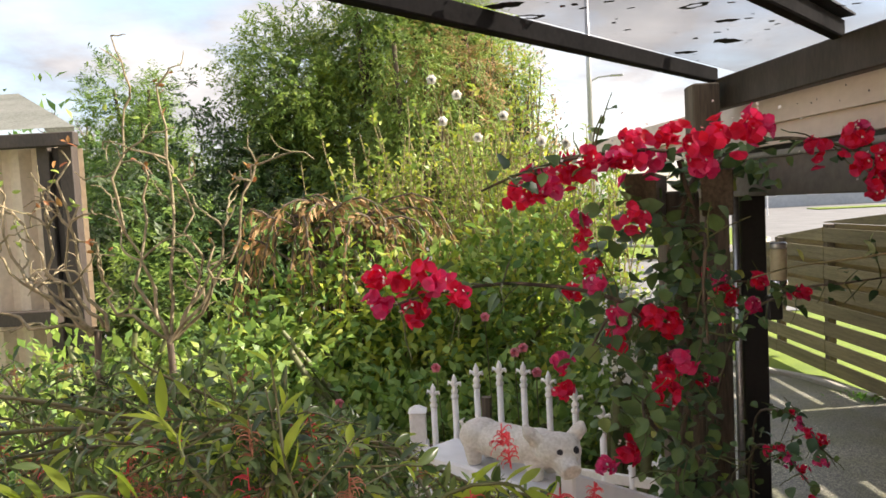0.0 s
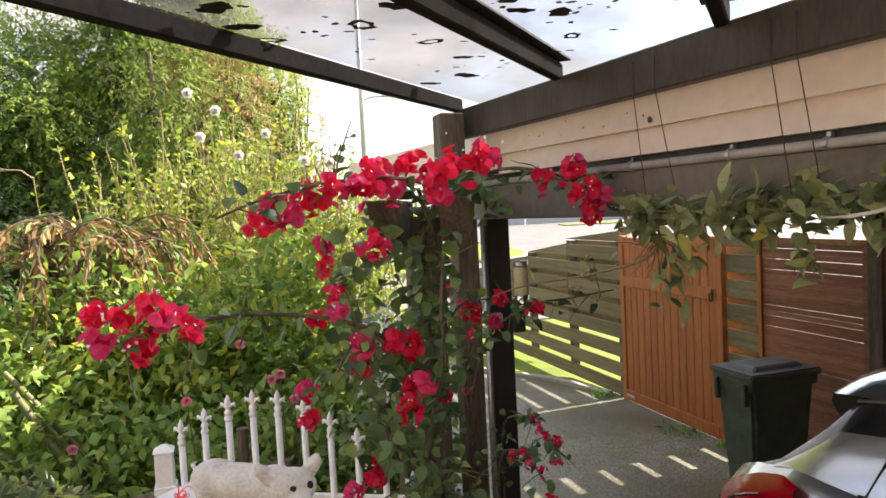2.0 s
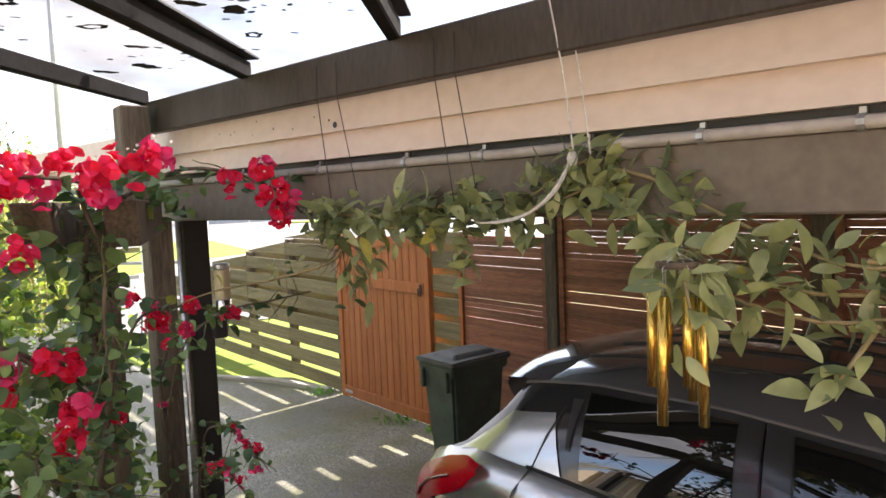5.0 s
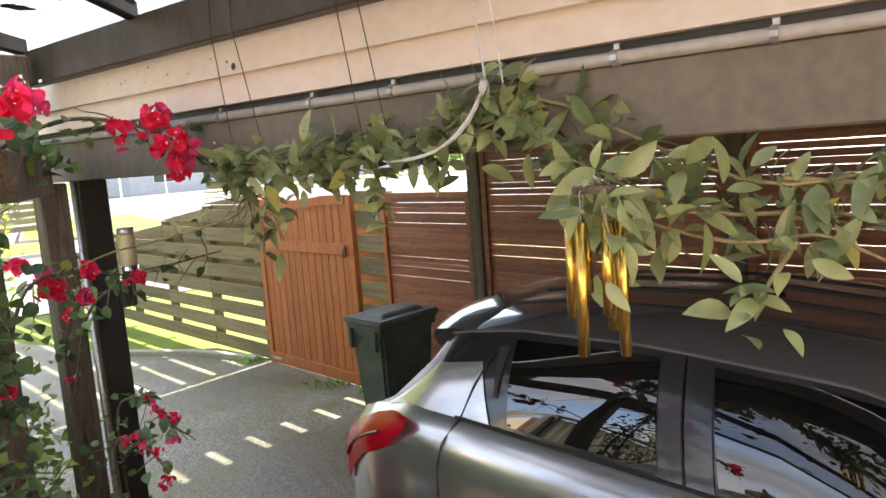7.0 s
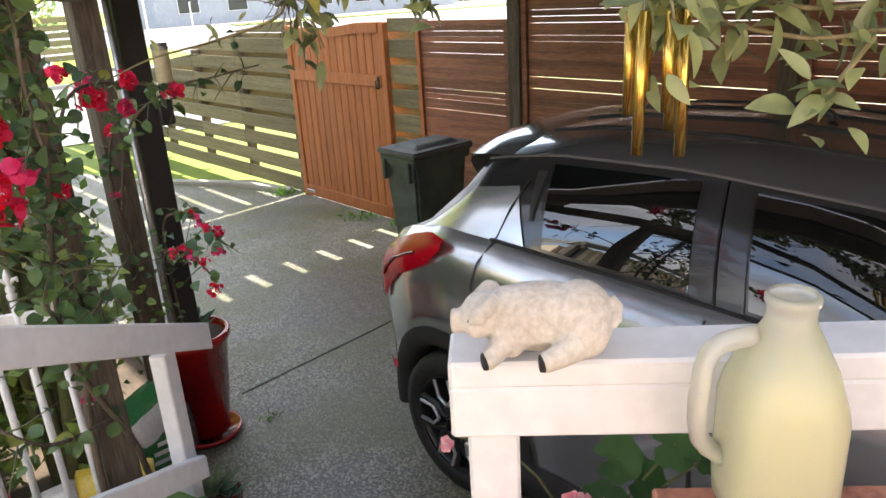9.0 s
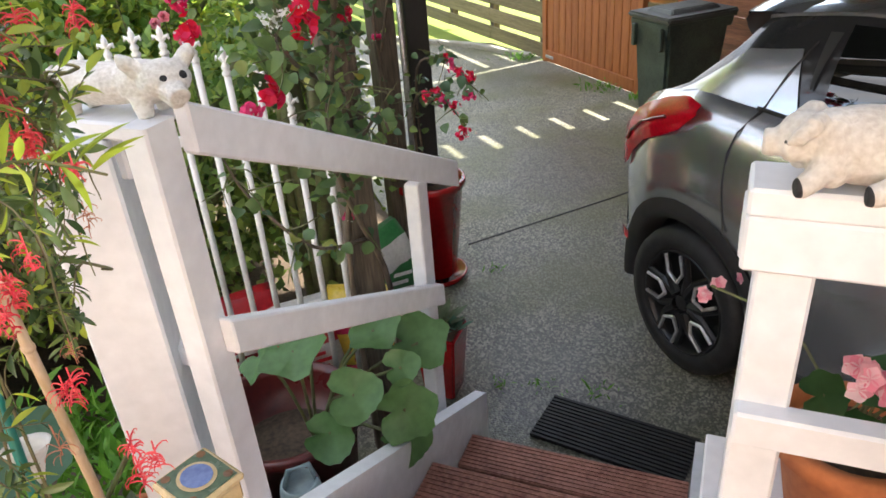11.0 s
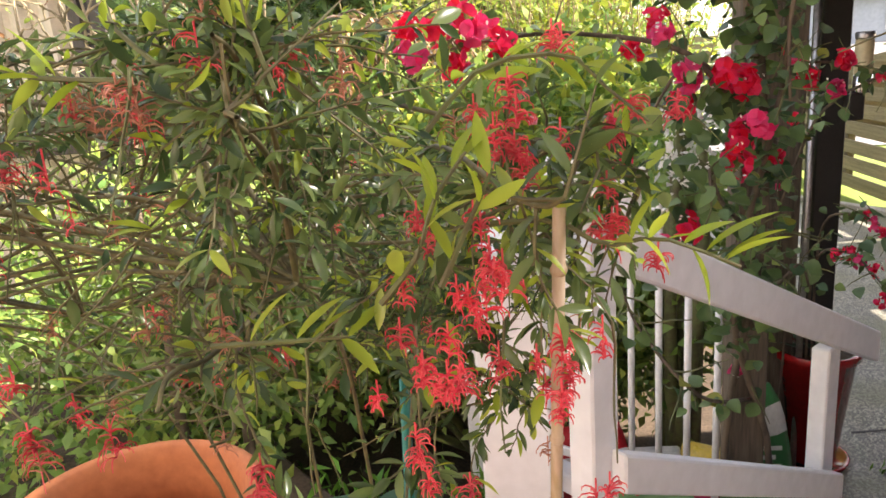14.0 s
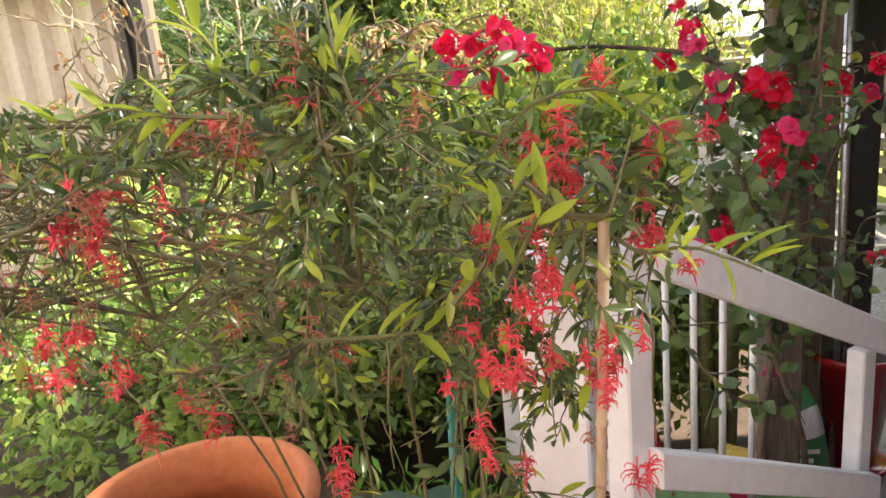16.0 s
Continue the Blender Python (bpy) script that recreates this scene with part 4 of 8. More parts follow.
        bm = bmesh.new()
        cols = [[place(s, side * (lerp(half, s) + o), z) for o, z in ((-0.05, 0.19), (0.0, 0.20), (0.002, 0.28), (-0.02, 0.33))] for s in [0.93 + 0.19 * i for i in range(10)]]
        part("sill", skin(cols), car_plastic, car, smooth=True)
        # rear lamp wraps round the corner: deep at the back, a short blade forward
        lo_t = [(0.08, 0.70), (0.14, 0.745), (0.2, 0.825), (0.3, 0.90), (0.4, 0.945), (0.5, 0.995), (0.58, 1.07)]
        hi_t = [(0.08, 0.80), (0.11, 0.90), (0.2, 0.995), (0.3, 1.045), (0.4, 1.085), (0.5, 1.112), (0.58, 1.10)]

        def lamp_pt(s, z, out):
            zb = lerp(belt, s)
            inset = 0.045 * max(0, (z - zb + 0.10) / 0.10) ** 1.5
            return place(s, side * (lerp(half, s) - inset + out), z)
        cols = []
        for k in range(15):
            s = 0.08 + 0.50 * k / 14
            bot, top = lerp(lo_t, s), lerp(hi_t, s)
            cols.append([lamp_pt(s, bot + (top - bot) * j / 6, 0.014 * math.sin(math.pi * min(1, 0.15 + j / 6 * 0.8)) + 0.004) for j in range(7)])
        lamp = part("tail_lamp", skin(cols), lamp_red, car, "red tail lamp", True)
        bm = bmesh.new()
        tube(bm, [c[3] + Vector((side * 0.004, 0.002, 0.0)) for c in cols[2:11]], 0.006, 6)
        part("lamp_strip", bm, lamp_dark, lamp)
        bm = bmesh.new()
        cols = [[place(s, side * (lerp(half, s) + 0.004), z) for z in (0.40, 0.44)] for s in (0.10, 0.14, 0.18)]
        part("reflector", skin(cols), lamp_red, car, "small red reflector")
        # wheels
        for c in (S1, S2):
            h = lerp(half, c)
            wc = place(c, side * (h - 0.115), RW)
            wheel = part("wheel", wheel_tyre(wc, side), black_rubber, car, "black tyre on a dark spoked alloy rim", True)
            part("rim", wheel_rim(wc, side), rim_dark, wheel, "dark machined alloy rim", True)
            for k in range(5):
                part("spoke", wheel_spoke(wc, side, k), rim_dark, wheel)
                part("spoke_edge", wheel_spoke_edge(wc, side, k), rim_silver, wheel, "bright machined spoke edge")
            bm = bmesh.new()
            tube(bm, [wc + Vector((side * 0.02, 0, 0)), wc + Vector((side * 0.088, 0, 0))], [0.055, 0.03], 16)
            part("hub", bm, rim_dark, wheel)
            for k in range(5):
                a = k * math.tau / 5 + 0.3
                bm = bmesh.new()
                o = Vector((0, 0.048 * math.cos(a), 0.048 * math.sin(a)))
                tube(bm, [wc + o + Vector((side * 0.03, 0, 0)), wc + o + Vector((side * 0.084, 0, 0))], 0.009, 6)
                part("wheel_nut", bm, chrome, wheel)
    # rear window, windscreen, spoiler, seats
    bm = skin([[roof_pt(s, w) + Vector((0, 0.0, 0.0)) for w in (-0.9, -0.45, 0, 0.45, 0.9)] for s in (0.20, 0.30, 0.40, 0.50, 0.57)])
    part("rear_screen", bm, car_black, car, "tinted rear screen", True)
    bm = skin([[roof_pt(s, w) for w in (-0.98, -0.5, 0, 0.5, 0.98)] for s in (2.30, 2.5, 2.7, 2.92)])
    part("windscreen", bm, car_glass, car, "sloping windscreen", True)
    cols = []
    for k in range(17):
        w = -1 + 2 * k / 16
        hw = 0.585 * w
        back = 0.40 + 0.07 * w ** 4
        drop = 0.045 * w * w + 0.02 * w ** 6
        top = lerp(roof, 0.66) - drop
        cols.append([place(0.70, hw, top + 0.002), place(0.66, hw, top + 0.003), place(0.58, hw, top + 0.0), place(0.48, hw, top - 0.012), place(back, hw * 0.98, top - 0.03), place(back - 0.008, hw * 0.98, top - 0.042),
                     place(back + 0.004, hw * 0.97, top - 0.075), place(0.50, hw * 0.97, top - 0.10), place(0.60, hw * 0.97, top - 0.09), place(0.72, hw * 0.97, top - 0.03)])
    part("spoiler", skin(cols), roof_paint, car, "gloss black roof spoiler", True)
    bm = bmesh.new()
    tube(bm, [place(1.55, 0, 1.485), place(1.545, 0, 1.505), place(1.48, 0, 1.54)], [0.022, 0.012, 0.005], 8)
    part("aerial", bm, car_plastic, car, "short black roof aerial")
    for s in (0.95, 1.9):
        for w in (-0.36, 0.36):
            bm = bmesh.new()
            box(bm, (XC + w - 0.24, Y0 - s - 0.09, 0.35), (XC + w + 0.24, Y0 - s + 0.05, 1.02), bevel=0.04)
            box(bm, (XC + w - 0.12, Y0 - s - 0.05, 1.04), (XC + w + 0.12, Y0 - s + 0.04, 1.20), bevel=0.03)
            part("seat", bm, seat_cloth, car)
    bm = bmesh.new()
    box(bm, (XC - 0.22, Y0 - 0.03 + 0.075, 0.46), (XC + 0.22, Y0 + 0.055, 0.58), bevel=0.003)
    part("number_plate", bm, white_iron, car, "white plate")
    return car


lamp_dark = material("dark_red_lens", (0.16, 0.004, 0.006), 0.15, scale=20, bump=0)
rim_dark = material("dark_alloy", (0.03, 0.031, 0.033), 0.35, 0.4, dark=(0.02, 0.02, 0.021), scale=9, bump=0.0)
rim_silver = material("machined_alloy", (0.70, 0.70, 0.71), 0.3, 0.6, dark=(0.45, 0.45, 0.46), scale=9, bump=0.0)


def ring_profile(profile, centre, side, n=40):
    """A form turned about the axle: (radius, outward) pairs."""
    bm = bmesh.new()
    rows = []
    for r, o in profile:
        rows.append([bm.verts.new(centre + Vector((side * o, r * math.cos(k * math.tau / n), r * math.sin(k * math.tau / n)))) for k in range(n)])
    for a, b in zip(rows, rows[1:]):
        for k in range(n):
            bm.faces.new((a[k], a[(k + 1) % n], b[(k + 1) % n], b[k]))
    bmesh.ops.recalc_face_normals(bm, faces=bm.faces)
    return bm


def wheel_tyre(c, side):
    return ring_profile([(0.20, -0.09), (0.29, -0.085), (0.303, -0.06), (0.305, 0.0), (0.303, 0.06), (0.292, 0.088), (0.25, 0.10), (0.222, 0.094), (0.214, 0.08)], c, side)


def wheel_rim(c, side):
    return ring_profile([(0.214, 0.082), (0.212, 0.09), (0.205, 0.088), (0.198, 0.06), (0.185, 0.0), (0.05, -0.02), (0.02, -0.02)], c, side)


def wheel_spoke(c, side, k):
    bm = bmesh.new()
    for sg in (-1, 1):
        a = k * math.tau / 5 + 0.63
        r0, r1 = 0.045, 0.205
        a0, a1 = a + sg * 0.05, a + sg * 0.34
        p = [Vector((side * 0.078, r0 * math.cos(a0), r0 * math.sin(a0))), Vector((side * 0.082, 0.12 * math.cos(a + sg * 0.16), 0.12 * math.sin(a + sg * 0.16))),
             Vector((side * 0.078, r1 * math.cos(a1), r1 * math.sin(a1)))]
        tube(bm, [c + q for q in p], [0.022, 0.015, 0.013], 6)
    return bm


def wheel_spoke_edge(c, side, k):
    bm = bmesh.new()
    a = k * math.tau / 5 + 0.63
    pts = []
    for r, da in ((0.20, -0.42), (0.13, -0.30), (0.085, -0.62 + 0.0), (0.085, -0.63), (0.13, -0.955), (0.20, -0.835)):
        pts.append(c + Vector((side * 0.093, r * math.cos(a + da), r * math.sin(a + da))))
    tube(bm, pts, 0.0075, 5)
    return bm


make_car()

# ---- plant makers ----
def unit(a):
    return a / np.maximum(np.linalg.norm(a, axis=-1, keepdims=True), 1e-9)


def leaf_mesh(name, at, way, face, length, width, bend=0.25, fold=0.25, wide_at=0.4, fine=True):
    """Many blades in one mesh: places, directions, upper sides, lengths and widths, one row a leaf."""
    n = len(at)
    if n == 0:
        return bpy.data.meshes.new(name)
    way = unit(way)
    side = unit(np.cross(way, face))
    nor = np.cross(side, way)
    length, width = np.asarray(length).reshape(-1, 1), np.asarray(width).reshape(-1, 1)

    def p(t, w, lift):
        return at + way * length * t + side * width * w - nor * length * bend * t * t + nor * width * lift

    if fine:
        pts = [p(0, 0, 0)]
        for t in (0.10, 0.28, 0.48, 0.68, 0.86):
            h = math.sin(0.5 * math.pi * t / wide_at) ** 0.8 if t < wide_at else math.cos(0.5 * math.pi * (t - wide_at) / (1 - wide_at)) ** 0.85
            pts += [p(t, -0.5 * h, fold * h), p(t, 0, 0), p(t, 0.5 * h, fold * h)]
        pts.append(p(1, 0, 0))
        tri = [(0, 2, 1), (0, 3, 2)]
        for q in range(4):
            a, b = 1 + 3 * q, 4 + 3 * q
            tri += [(a, a + 1, b + 1), (a, b + 1, b), (a + 1, a + 2, b + 2), (a + 1, b + 2, b + 1)]
        tri += [(13, 14, 16), (14, 15, 16)]
    else:
        pts = [p(0, 0, 0), p(wide_at, -0.5, fold), p(wide_at, 0.5, fold), p(1, 0, 0)]
        tri = [(0, 2, 1), (1, 2, 3)]
    k = len(pts)
    co = np.stack(pts, 1).reshape(-1, 3)
    idx = (np.arange(n)[:, None, None] * k + np.array(tri)[None]).reshape(-1)
    me = bpy.data.meshes.new(name)
    me.vertices.add(len(co))
    me.vertices.foreach_set("co", co.astype(np.float32).ravel())
    nt_ = len(idx) // 3
    me.loops.add(len(idx))
    me.loops.foreach_set("vertex_index", idx.astype(np.int32))
    me.polygons.add(nt_)
    me.polygons.foreach_set("loop_start", np.arange(nt_, dtype=np.int32) * 3)
    me.polygons.foreach_set("loop_total", np.full(nt_, 3, np.int32))
    me.update(calc_edges=True)
    me.polygons.foreach_set("use_smooth", np.ones(nt_, bool))
    return me


def smooth_line(points, n):
    """A rounded line through control points."""
    P = np.array(points, float)
    t = np.linspace(0, len(P) - 1, n)
    out = []
    for x in t:
        i = min(int(x), len(P) - 2)
        f = x - i
        p0, p1, p2, p3 = P[max(i - 1, 0)], P[i], P[i + 1], P[min(i + 2, len(P) - 1)]
        out.append(0.5 * (2 * p1 + (p2 - p0) * f + (2 * p0 - 5 * p1 + 4 * p2 - p3) * f * f + (3 * p1 - p0 - 3 * p2 + p3) * f ** 3))
    return np.array(out)


def stems_mesh(lines, radii, sides=5):
    bm = bmesh.new()
    for ln, r in zip(lines, radii):
        tube(bm, [tuple(q) for q in ln], list(np.linspace(r, r * 0.45, len(ln))), sides, cap=False)
    return bm


def along(lines, per_metre, rng, t0=0.0):
    """Scatter places along lines, with the line's own direction there."""
    at, way = [], []
    for ln in lines:
        seg = np.diff(ln, axis=0)
        L = np.linalg.norm(seg, axis=1)
        n = max(1, int(L.sum() * per_metre))
        cum = np.concatenate([[0], np.cumsum(L)])
        for s in rng.uniform(t0 * cum[-1], cum[-1], n):
            i = min(np.searchsorted(cum, s) - 1, len(seg) - 1)
            i = max(i, 0)
            f = (s - cum[i]) / max(L[i], 1e-6)
            at.append(ln[i] + seg[i] * f)
            way.append(seg[i] / max(L[i], 1e-6))
    return np.array(at), np.array(way)


def sprigs(at, way, rng, spread=1.0, up=0.25):
    """Leaf directions that stand off a twig all round."""
    r = rng.normal(size=way.shape)
    d = unit(way * 0.6 + spread * unit(np.cross(way, r)) + np.array([0, 0, up]))
    face = unit(rng.normal(size=way.shape) * 0.5 + np.array([0, 0, 1.0]))
    return d, face


def wander(start, way, length, rng, n=8, curl=0.25, droop=0.0):
    """A twig that wanders off from start."""
    p = np.array(start, float)
    d = unit(np.array(way, float))
    out = [p.copy()]
    for i in range(n):
        d = unit(d + rng.normal(size=3) * curl * 0.5 + np.array([0, 0, -droop]))
        p = p + d * length / n
        out.append(p.copy())
    return np.array(out)


def blob_points(n, centre, radius, rng, shell=0.55):
    """Places in an uneven ellipsoid, more of them near its outside."""
    d = unit(rng.normal(size=(n, 3)))
    r = rng.uniform(shell, 1.0, (n, 1)) ** 0.7
    bump = 1 + 0.18 * np.sin(d[:, :1] * 5 + centre[0] * 3) * np.sin(d[:, 1:2] * 6 + centre[1]) + 0.1 * np.sin(d[:, 2:] * 9)
    return np.array(centre) + d * r * bump * np.array(radius), d


def hearts(name, at, way, face, size):
    """Broad heart-shaped leaves."""
    return leaf_mesh(name, at, way, face, size, size * 0.85, 0.2, 0.18, 0.36)


def stuff(ob):
    ob["kind"] = "stuff"
    return ob


def lumps(clumps, n, f, seed):
    """Smaller boughs set over the outside of large ones, so that a crown has rounded masses and gaps."""
    rng = np.random.default_rng(seed)
    out = []
    for c, r in clumps:
        for k in range(n):
            d = unit(rng.normal(size=3) + np.array([0, -0.35, 0.15]))
            g = f * rng.uniform(0.7, 1.35)
            out.append((tuple(np.array(c) + d * np.array(r) * rng.uniform(0.6, 0.9)), tuple(np.array(r) * g)))
    return out


def bush(name, clumps, count, leaf, mats, label, category, seed, trunk=None, up=0.3, fine=False, stems=0, stem_mat=None, group="", bend=0.2, spray=0.0, stout=1.0):
    """A shrub or tree crown: leaves gathered in many clumps with gaps between them, or on feathered sprays of a given length."""
    rng = np.random.default_rng(seed)
    base = trunk or (clumps[0][0][0], clumps[0][0][1], 0)
    ob = thing(name, label, category, group, at=tuple(base))
    vol = np.array([r[0] * r[1] * r[2] for c, r in clumps]) ** 0.67
    vol = vol / vol.sum()
    centres, outs, tone = [], [], []
    for (c, r), w in zip(clumps, vol):
        k = max(3, int(count * w / 14))
        p, d = blob_points(k, c, r, rng)
        centres.append(p)
        outs.append(d)
        tone.append(np.full(k, rng.random()))
    centres, outs, tone = np.concatenate(centres), np.concatenate(outs), np.concatenate(tone)
    n_each = max(1, count // len(centres))
    out = np.repeat(outs, n_each, 0)
    if spray:
        axis = unit(outs * 0.8 + rng.normal(size=outs.shape) * 0.45 + np.array([0, 0, up]))
        f = np.tile(np.linspace(0, 1, n_each), len(centres))[:, None]
        ax = np.repeat(axis, n_each, 0)
        flip = np.tile(np.where(np.arange(n_each) % 2, 1.0, -1.0), len(centres))[:, None]
        across = unit(np.cross(ax, np.repeat(unit(rng.normal(size=axis.shape) * 0.3 + np.array([0, 0, 1.0])), n_each, 0)))
        at = np.repeat(centres, n_each, 0) + ax * f * spray + np.array([0, 0, -0.35]) * f * f * spray + rng.normal(size=ax.shape) * leaf * 0.15
        way = unit(ax * 0.7 + across * flip * 0.75 + np.array([0, 0, -0.25]) + rng.normal(size=ax.shape) * 0.2)
        face = unit(np.array([0, 0, 1.0]) + out * 0.5 + rng.normal(size=at.shape) * 0.3)
    else:
        at = np.repeat(centres, n_each, 0) + rng.normal(size=(len(centres) * n_each, 3)) * leaf * 1.25
        way = unit(out * 0.6 + rng.normal(size=at.shape) * 0.7 + np.array([0, 0, up]))
        face = unit(out * 0.5 + rng.normal(size=at.shape) * 0.5 + np.array([0, 0, 0.8]))
    L = leaf * rng.uniform(0.6, 1.3, len(at))
    mixed = np.clip(tone * 0.75 + rng.random(len(centres)) * 0.35, 0, 0.999) if spray else rng.random(len(centres))
    pick = (mixed * len(mats)).astype(int).clip(0, len(mats) - 1).repeat(n_each)
    for i, m in enumerate(mats):
        s = pick == i
        if s.any():
            w = 0.34 if not isinstance(m, tuple) else m[1]
            stuff(part("foliage", leaf_mesh("foliage", at[s], way[s], face[s], L[s], L[s] * w, bend, 0.2, 0.45, fine), m if not isinstance(m, tuple) else m[0], ob))
    lines, radii = [], []
    for i in rng.choice(len(centres), min(stems, len(centres)), replace=False):
        c = centres[i]
        b = np.array([base[0] + rng.normal() * 0.06, base[1] + rng.normal() * 0.06, base[2]])
        mid = b * 0.45 + c * 0.55 + np.array([0, 0, 0.12 * (c[2] - b[2])]) + rng.normal(size=3) * 0.05
        lines.append(smooth_line([b, mid, c], 7))
        radii.append(stout * (0.012 + 0.010 * rng.random() + 0.008 * (c[2] - b[2])))
    if lines:
        stuff(part("branch", stems_mesh(lines, radii, 6), stem_mat or bark, ob, smooth=True))
    return ob


g_tree_dark = leaf_material("tree_leaf_dark", (0.06, 0.13, 0.045), (0.13, 0.22, 0.07), 0.5, 0.35)
g_tree = leaf_material("tree_leaf", (0.12, 0.23, 0.055), (0.27, 0.38, 0.09), 0.5, 0.4)
g_tree_light = leaf_material("tree_leaf_light", (0.145, 0.26, 0.0675), (0.262, 0.36, 0.108), 0.5, 0.4)
g_yellow = leaf_material("yellow_green_leaf", (0.233, 0.34, 0.0405), (0.446, 0.46, 0.0675), 0.5, 0.45)
g_shrub = leaf_material("shrub_leaf", (0.0873, 0.19, 0.0405), (0.213, 0.33, 0.0675), 0.45, 0.4)
g_shrub_light = leaf_material("shrub_leaf_light", (0.175, 0.3, 0.054), (0.349, 0.43, 0.0945), 0.45, 0.4)
g_grey = leaf_material("grey_green_leaf", (0.07, 0.11, 0.06), (0.15, 0.19, 0.10), 0.55, 0.25)
g_dry = leaf_material("dry_leaf", (0.30, 0.17, 0.075), (0.48, 0.32, 0.16), 0.7, 0.3)
g_grev = leaf_material("narrow_shrub_leaf", (0.036, 0.080, 0.028), (0.22, 0.31, 0.105), 0.26, 0.40, spot=(0.44, 0.52, 0.07), gloss=0.7)
# young leaf with sunlight painted into its yellow-green
g_grev_sunlit = leaf_material("sunlit_young_leaf", (0.33, 0.46, 0.0405), (0.446, 0.55, 0.081), 0.4, 0.5)
g_boug = leaf_material("bougainvillea_leaf", (0.040, 0.095, 0.042), (0.15, 0.24, 0.07), 0.42, 0.25, spot=(0.291, 0.3, 0.054), gloss=0.5)
g_hoya = leaf_material("waxy_leaf", (0.14, 0.19, 0.09), (0.42, 0.46, 0.21), 0.28, 0.36, spot=(0.55, 0.50, 0.11), gloss=0.65)
g_squash = leaf_material("squash_leaf", (0.075, 0.17, 0.065), (0.14, 0.26, 0.085), 0.42, 0.30, spot=(0.30, 0.36, 0.06))
g_geranium = leaf_material("geranium_leaf", (0.034, 0.1, 0.0297), (0.0679, 0.16, 0.0473), 0.5, 0.3)
g_grass = leaf_material("bright_herb_leaf", (0.0776, 0.24, 0.027), (0.175, 0.38, 0.0473), 0.45, 0.4)
g_blue = leaf_material("blue_green_leaf", (0.06, 0.15, 0.10), (0.11, 0.22, 0.14), 0.5, 0.25)
p_boug = leaf_material("crimson_bract", (0.78, 0.010, 0.035), (0.86, 0.05, 0.17), 0.5, 0.42, gloss=0.2)
p_boug_pink = leaf_material("magenta_bract", (0.74, 0.016, 0.13), (0.86, 0.12, 0.32), 0.5, 0.4, gloss=0.2)
p_grev = leaf_material("red_spider_flower", (0.74, 0.045, 0.085), (0.90, 0.20, 0.22), 0.5, 0.4)
p_grev_old = leaf_material("faded_spider_flower", (0.60, 0.25, 0.18), (0.46, 0.21, 0.12), 0.6, 0.3)
p_pink = leaf_material("pink_petal", (0.75, 0.20, 0.30), (0.85, 0.45, 0.50), 0.5, 0.4)
p_white = leaf_material("white_petal", (0.82, 0.80, 0.76), (0.86, 0.84, 0.80), 0.5, 0.4)
p_orange = leaf_material("autumn_leaf", (0.30, 0.10, 0.045), (0.36, 0.20, 0.06), 0.5, 0.4)

# ---- far trees and hedge ----
big = lumps([((-1.5, 9.4, 3.3), (1.35, 1.2, 1.3)), ((-0.5, 9.2, 4.3), (1.1, 1.1, 1.3)), ((-0.9, 9.0, 2.2), (1.3, 1.0, 1.1)), ((-1.9, 9.5, 2.0), (1.0, 1.0, 1.2)), ((0.2, 9.2, 3.0), (0.9, 1.0, 1.5))], 11, 0.42, 111)
bush("big_tree", big, 250000, 0.064, [(g_tree, 0.34), (g_tree_light, 0.34), (g_shrub_light, 0.34), (g_tree_light, 0.34), (g_yellow, 0.34)], "tall spreading green tree behind the garden", "tree", 11, (-0.8, 9.4, 0), 0.05, stems=60, spray=0.24)
bush("feathery_tree", lumps([((-0.25, 7.9, 3.0), (0.75, 0.6, 0.95)), ((-0.5, 7.8, 2.1), (0.75, 0.6, 0.7)), ((0.15, 7.8, 2.0), (0.6, 0.6, 0.8))], 10, 0.4, 112),
     60000, 0.062, [(g_tree, 0.2), (g_tree_light, 0.2), (g_shrub_light, 0.22), (g_tree_light, 0.2), (g_dry, 0.2)], "feathery light green tree in front of darker trees", "tree", 12, (-0.2, 7.9, 0), -0.25, stems=40, spray=0.3)
bush("dark_conifer", lumps([((-5.1, 11.5, 3.7), (0.5, 0.6, 0.95)), ((-4.9, 11.5, 2.2), (1.2, 0.9, 1.5)), ((-4.35, 11.3, 3.5), (0.4, 0.5, 0.85)), ((-5.9, 11.6, 2.4), (0.7, 0.7, 0.9))], 10, 0.42, 113), 38000, 0.09, [(g_tree_dark, 0.22), (g_tree, 0.22), (g_tree, 0.22), (g_tree_light, 0.2)], "dense dark conifer beyond the shed", "tree", 13, (-4.8, 11.5, 0), 0.8, stems=20, spray=0.26)
bush("hedge_tree", lumps([((-2.6, 8.0, 1.5), (1.1, 0.8, 1.0)), ((-1.6, 7.8, 1.3), (1.1, 0.8, 1.0)), ((-3.6, 9.2, 1.6), (1.1, 0.8, 1.1)), ((-2.2, 8.4, 2.2), (0.8, 0.6, 0.8)), ((-3.1, 7.0, 1.5), (0.6, 0.5, 1.0)), ((-2.5, 6.4, 1.0), (0.6, 0.5, 0.9)), ((-2.9, 8.6, 2.7), (0.7, 0.6, 0.95)), ((-3.7, 8.4, 2.2), (0.8, 0.6, 0.9)), ((-3.3, 7.6, 1.2), (0.8, 0.5, 1.1)), ((-1.9, 7.0, 1.1), (0.7, 0.5, 0.9))], 8, 0.45, 114), 76000, 0.08, [(g_tree_dark, 0.36), (g_grey, 0.36), (g_tree_dark, 0.36), (g_tree, 0.36)], "dark dense shrubbery behind the rose bushes", "shrub", 14, (-2.6, 8.0, 0), 0.1, stems=30, spray=0.22)
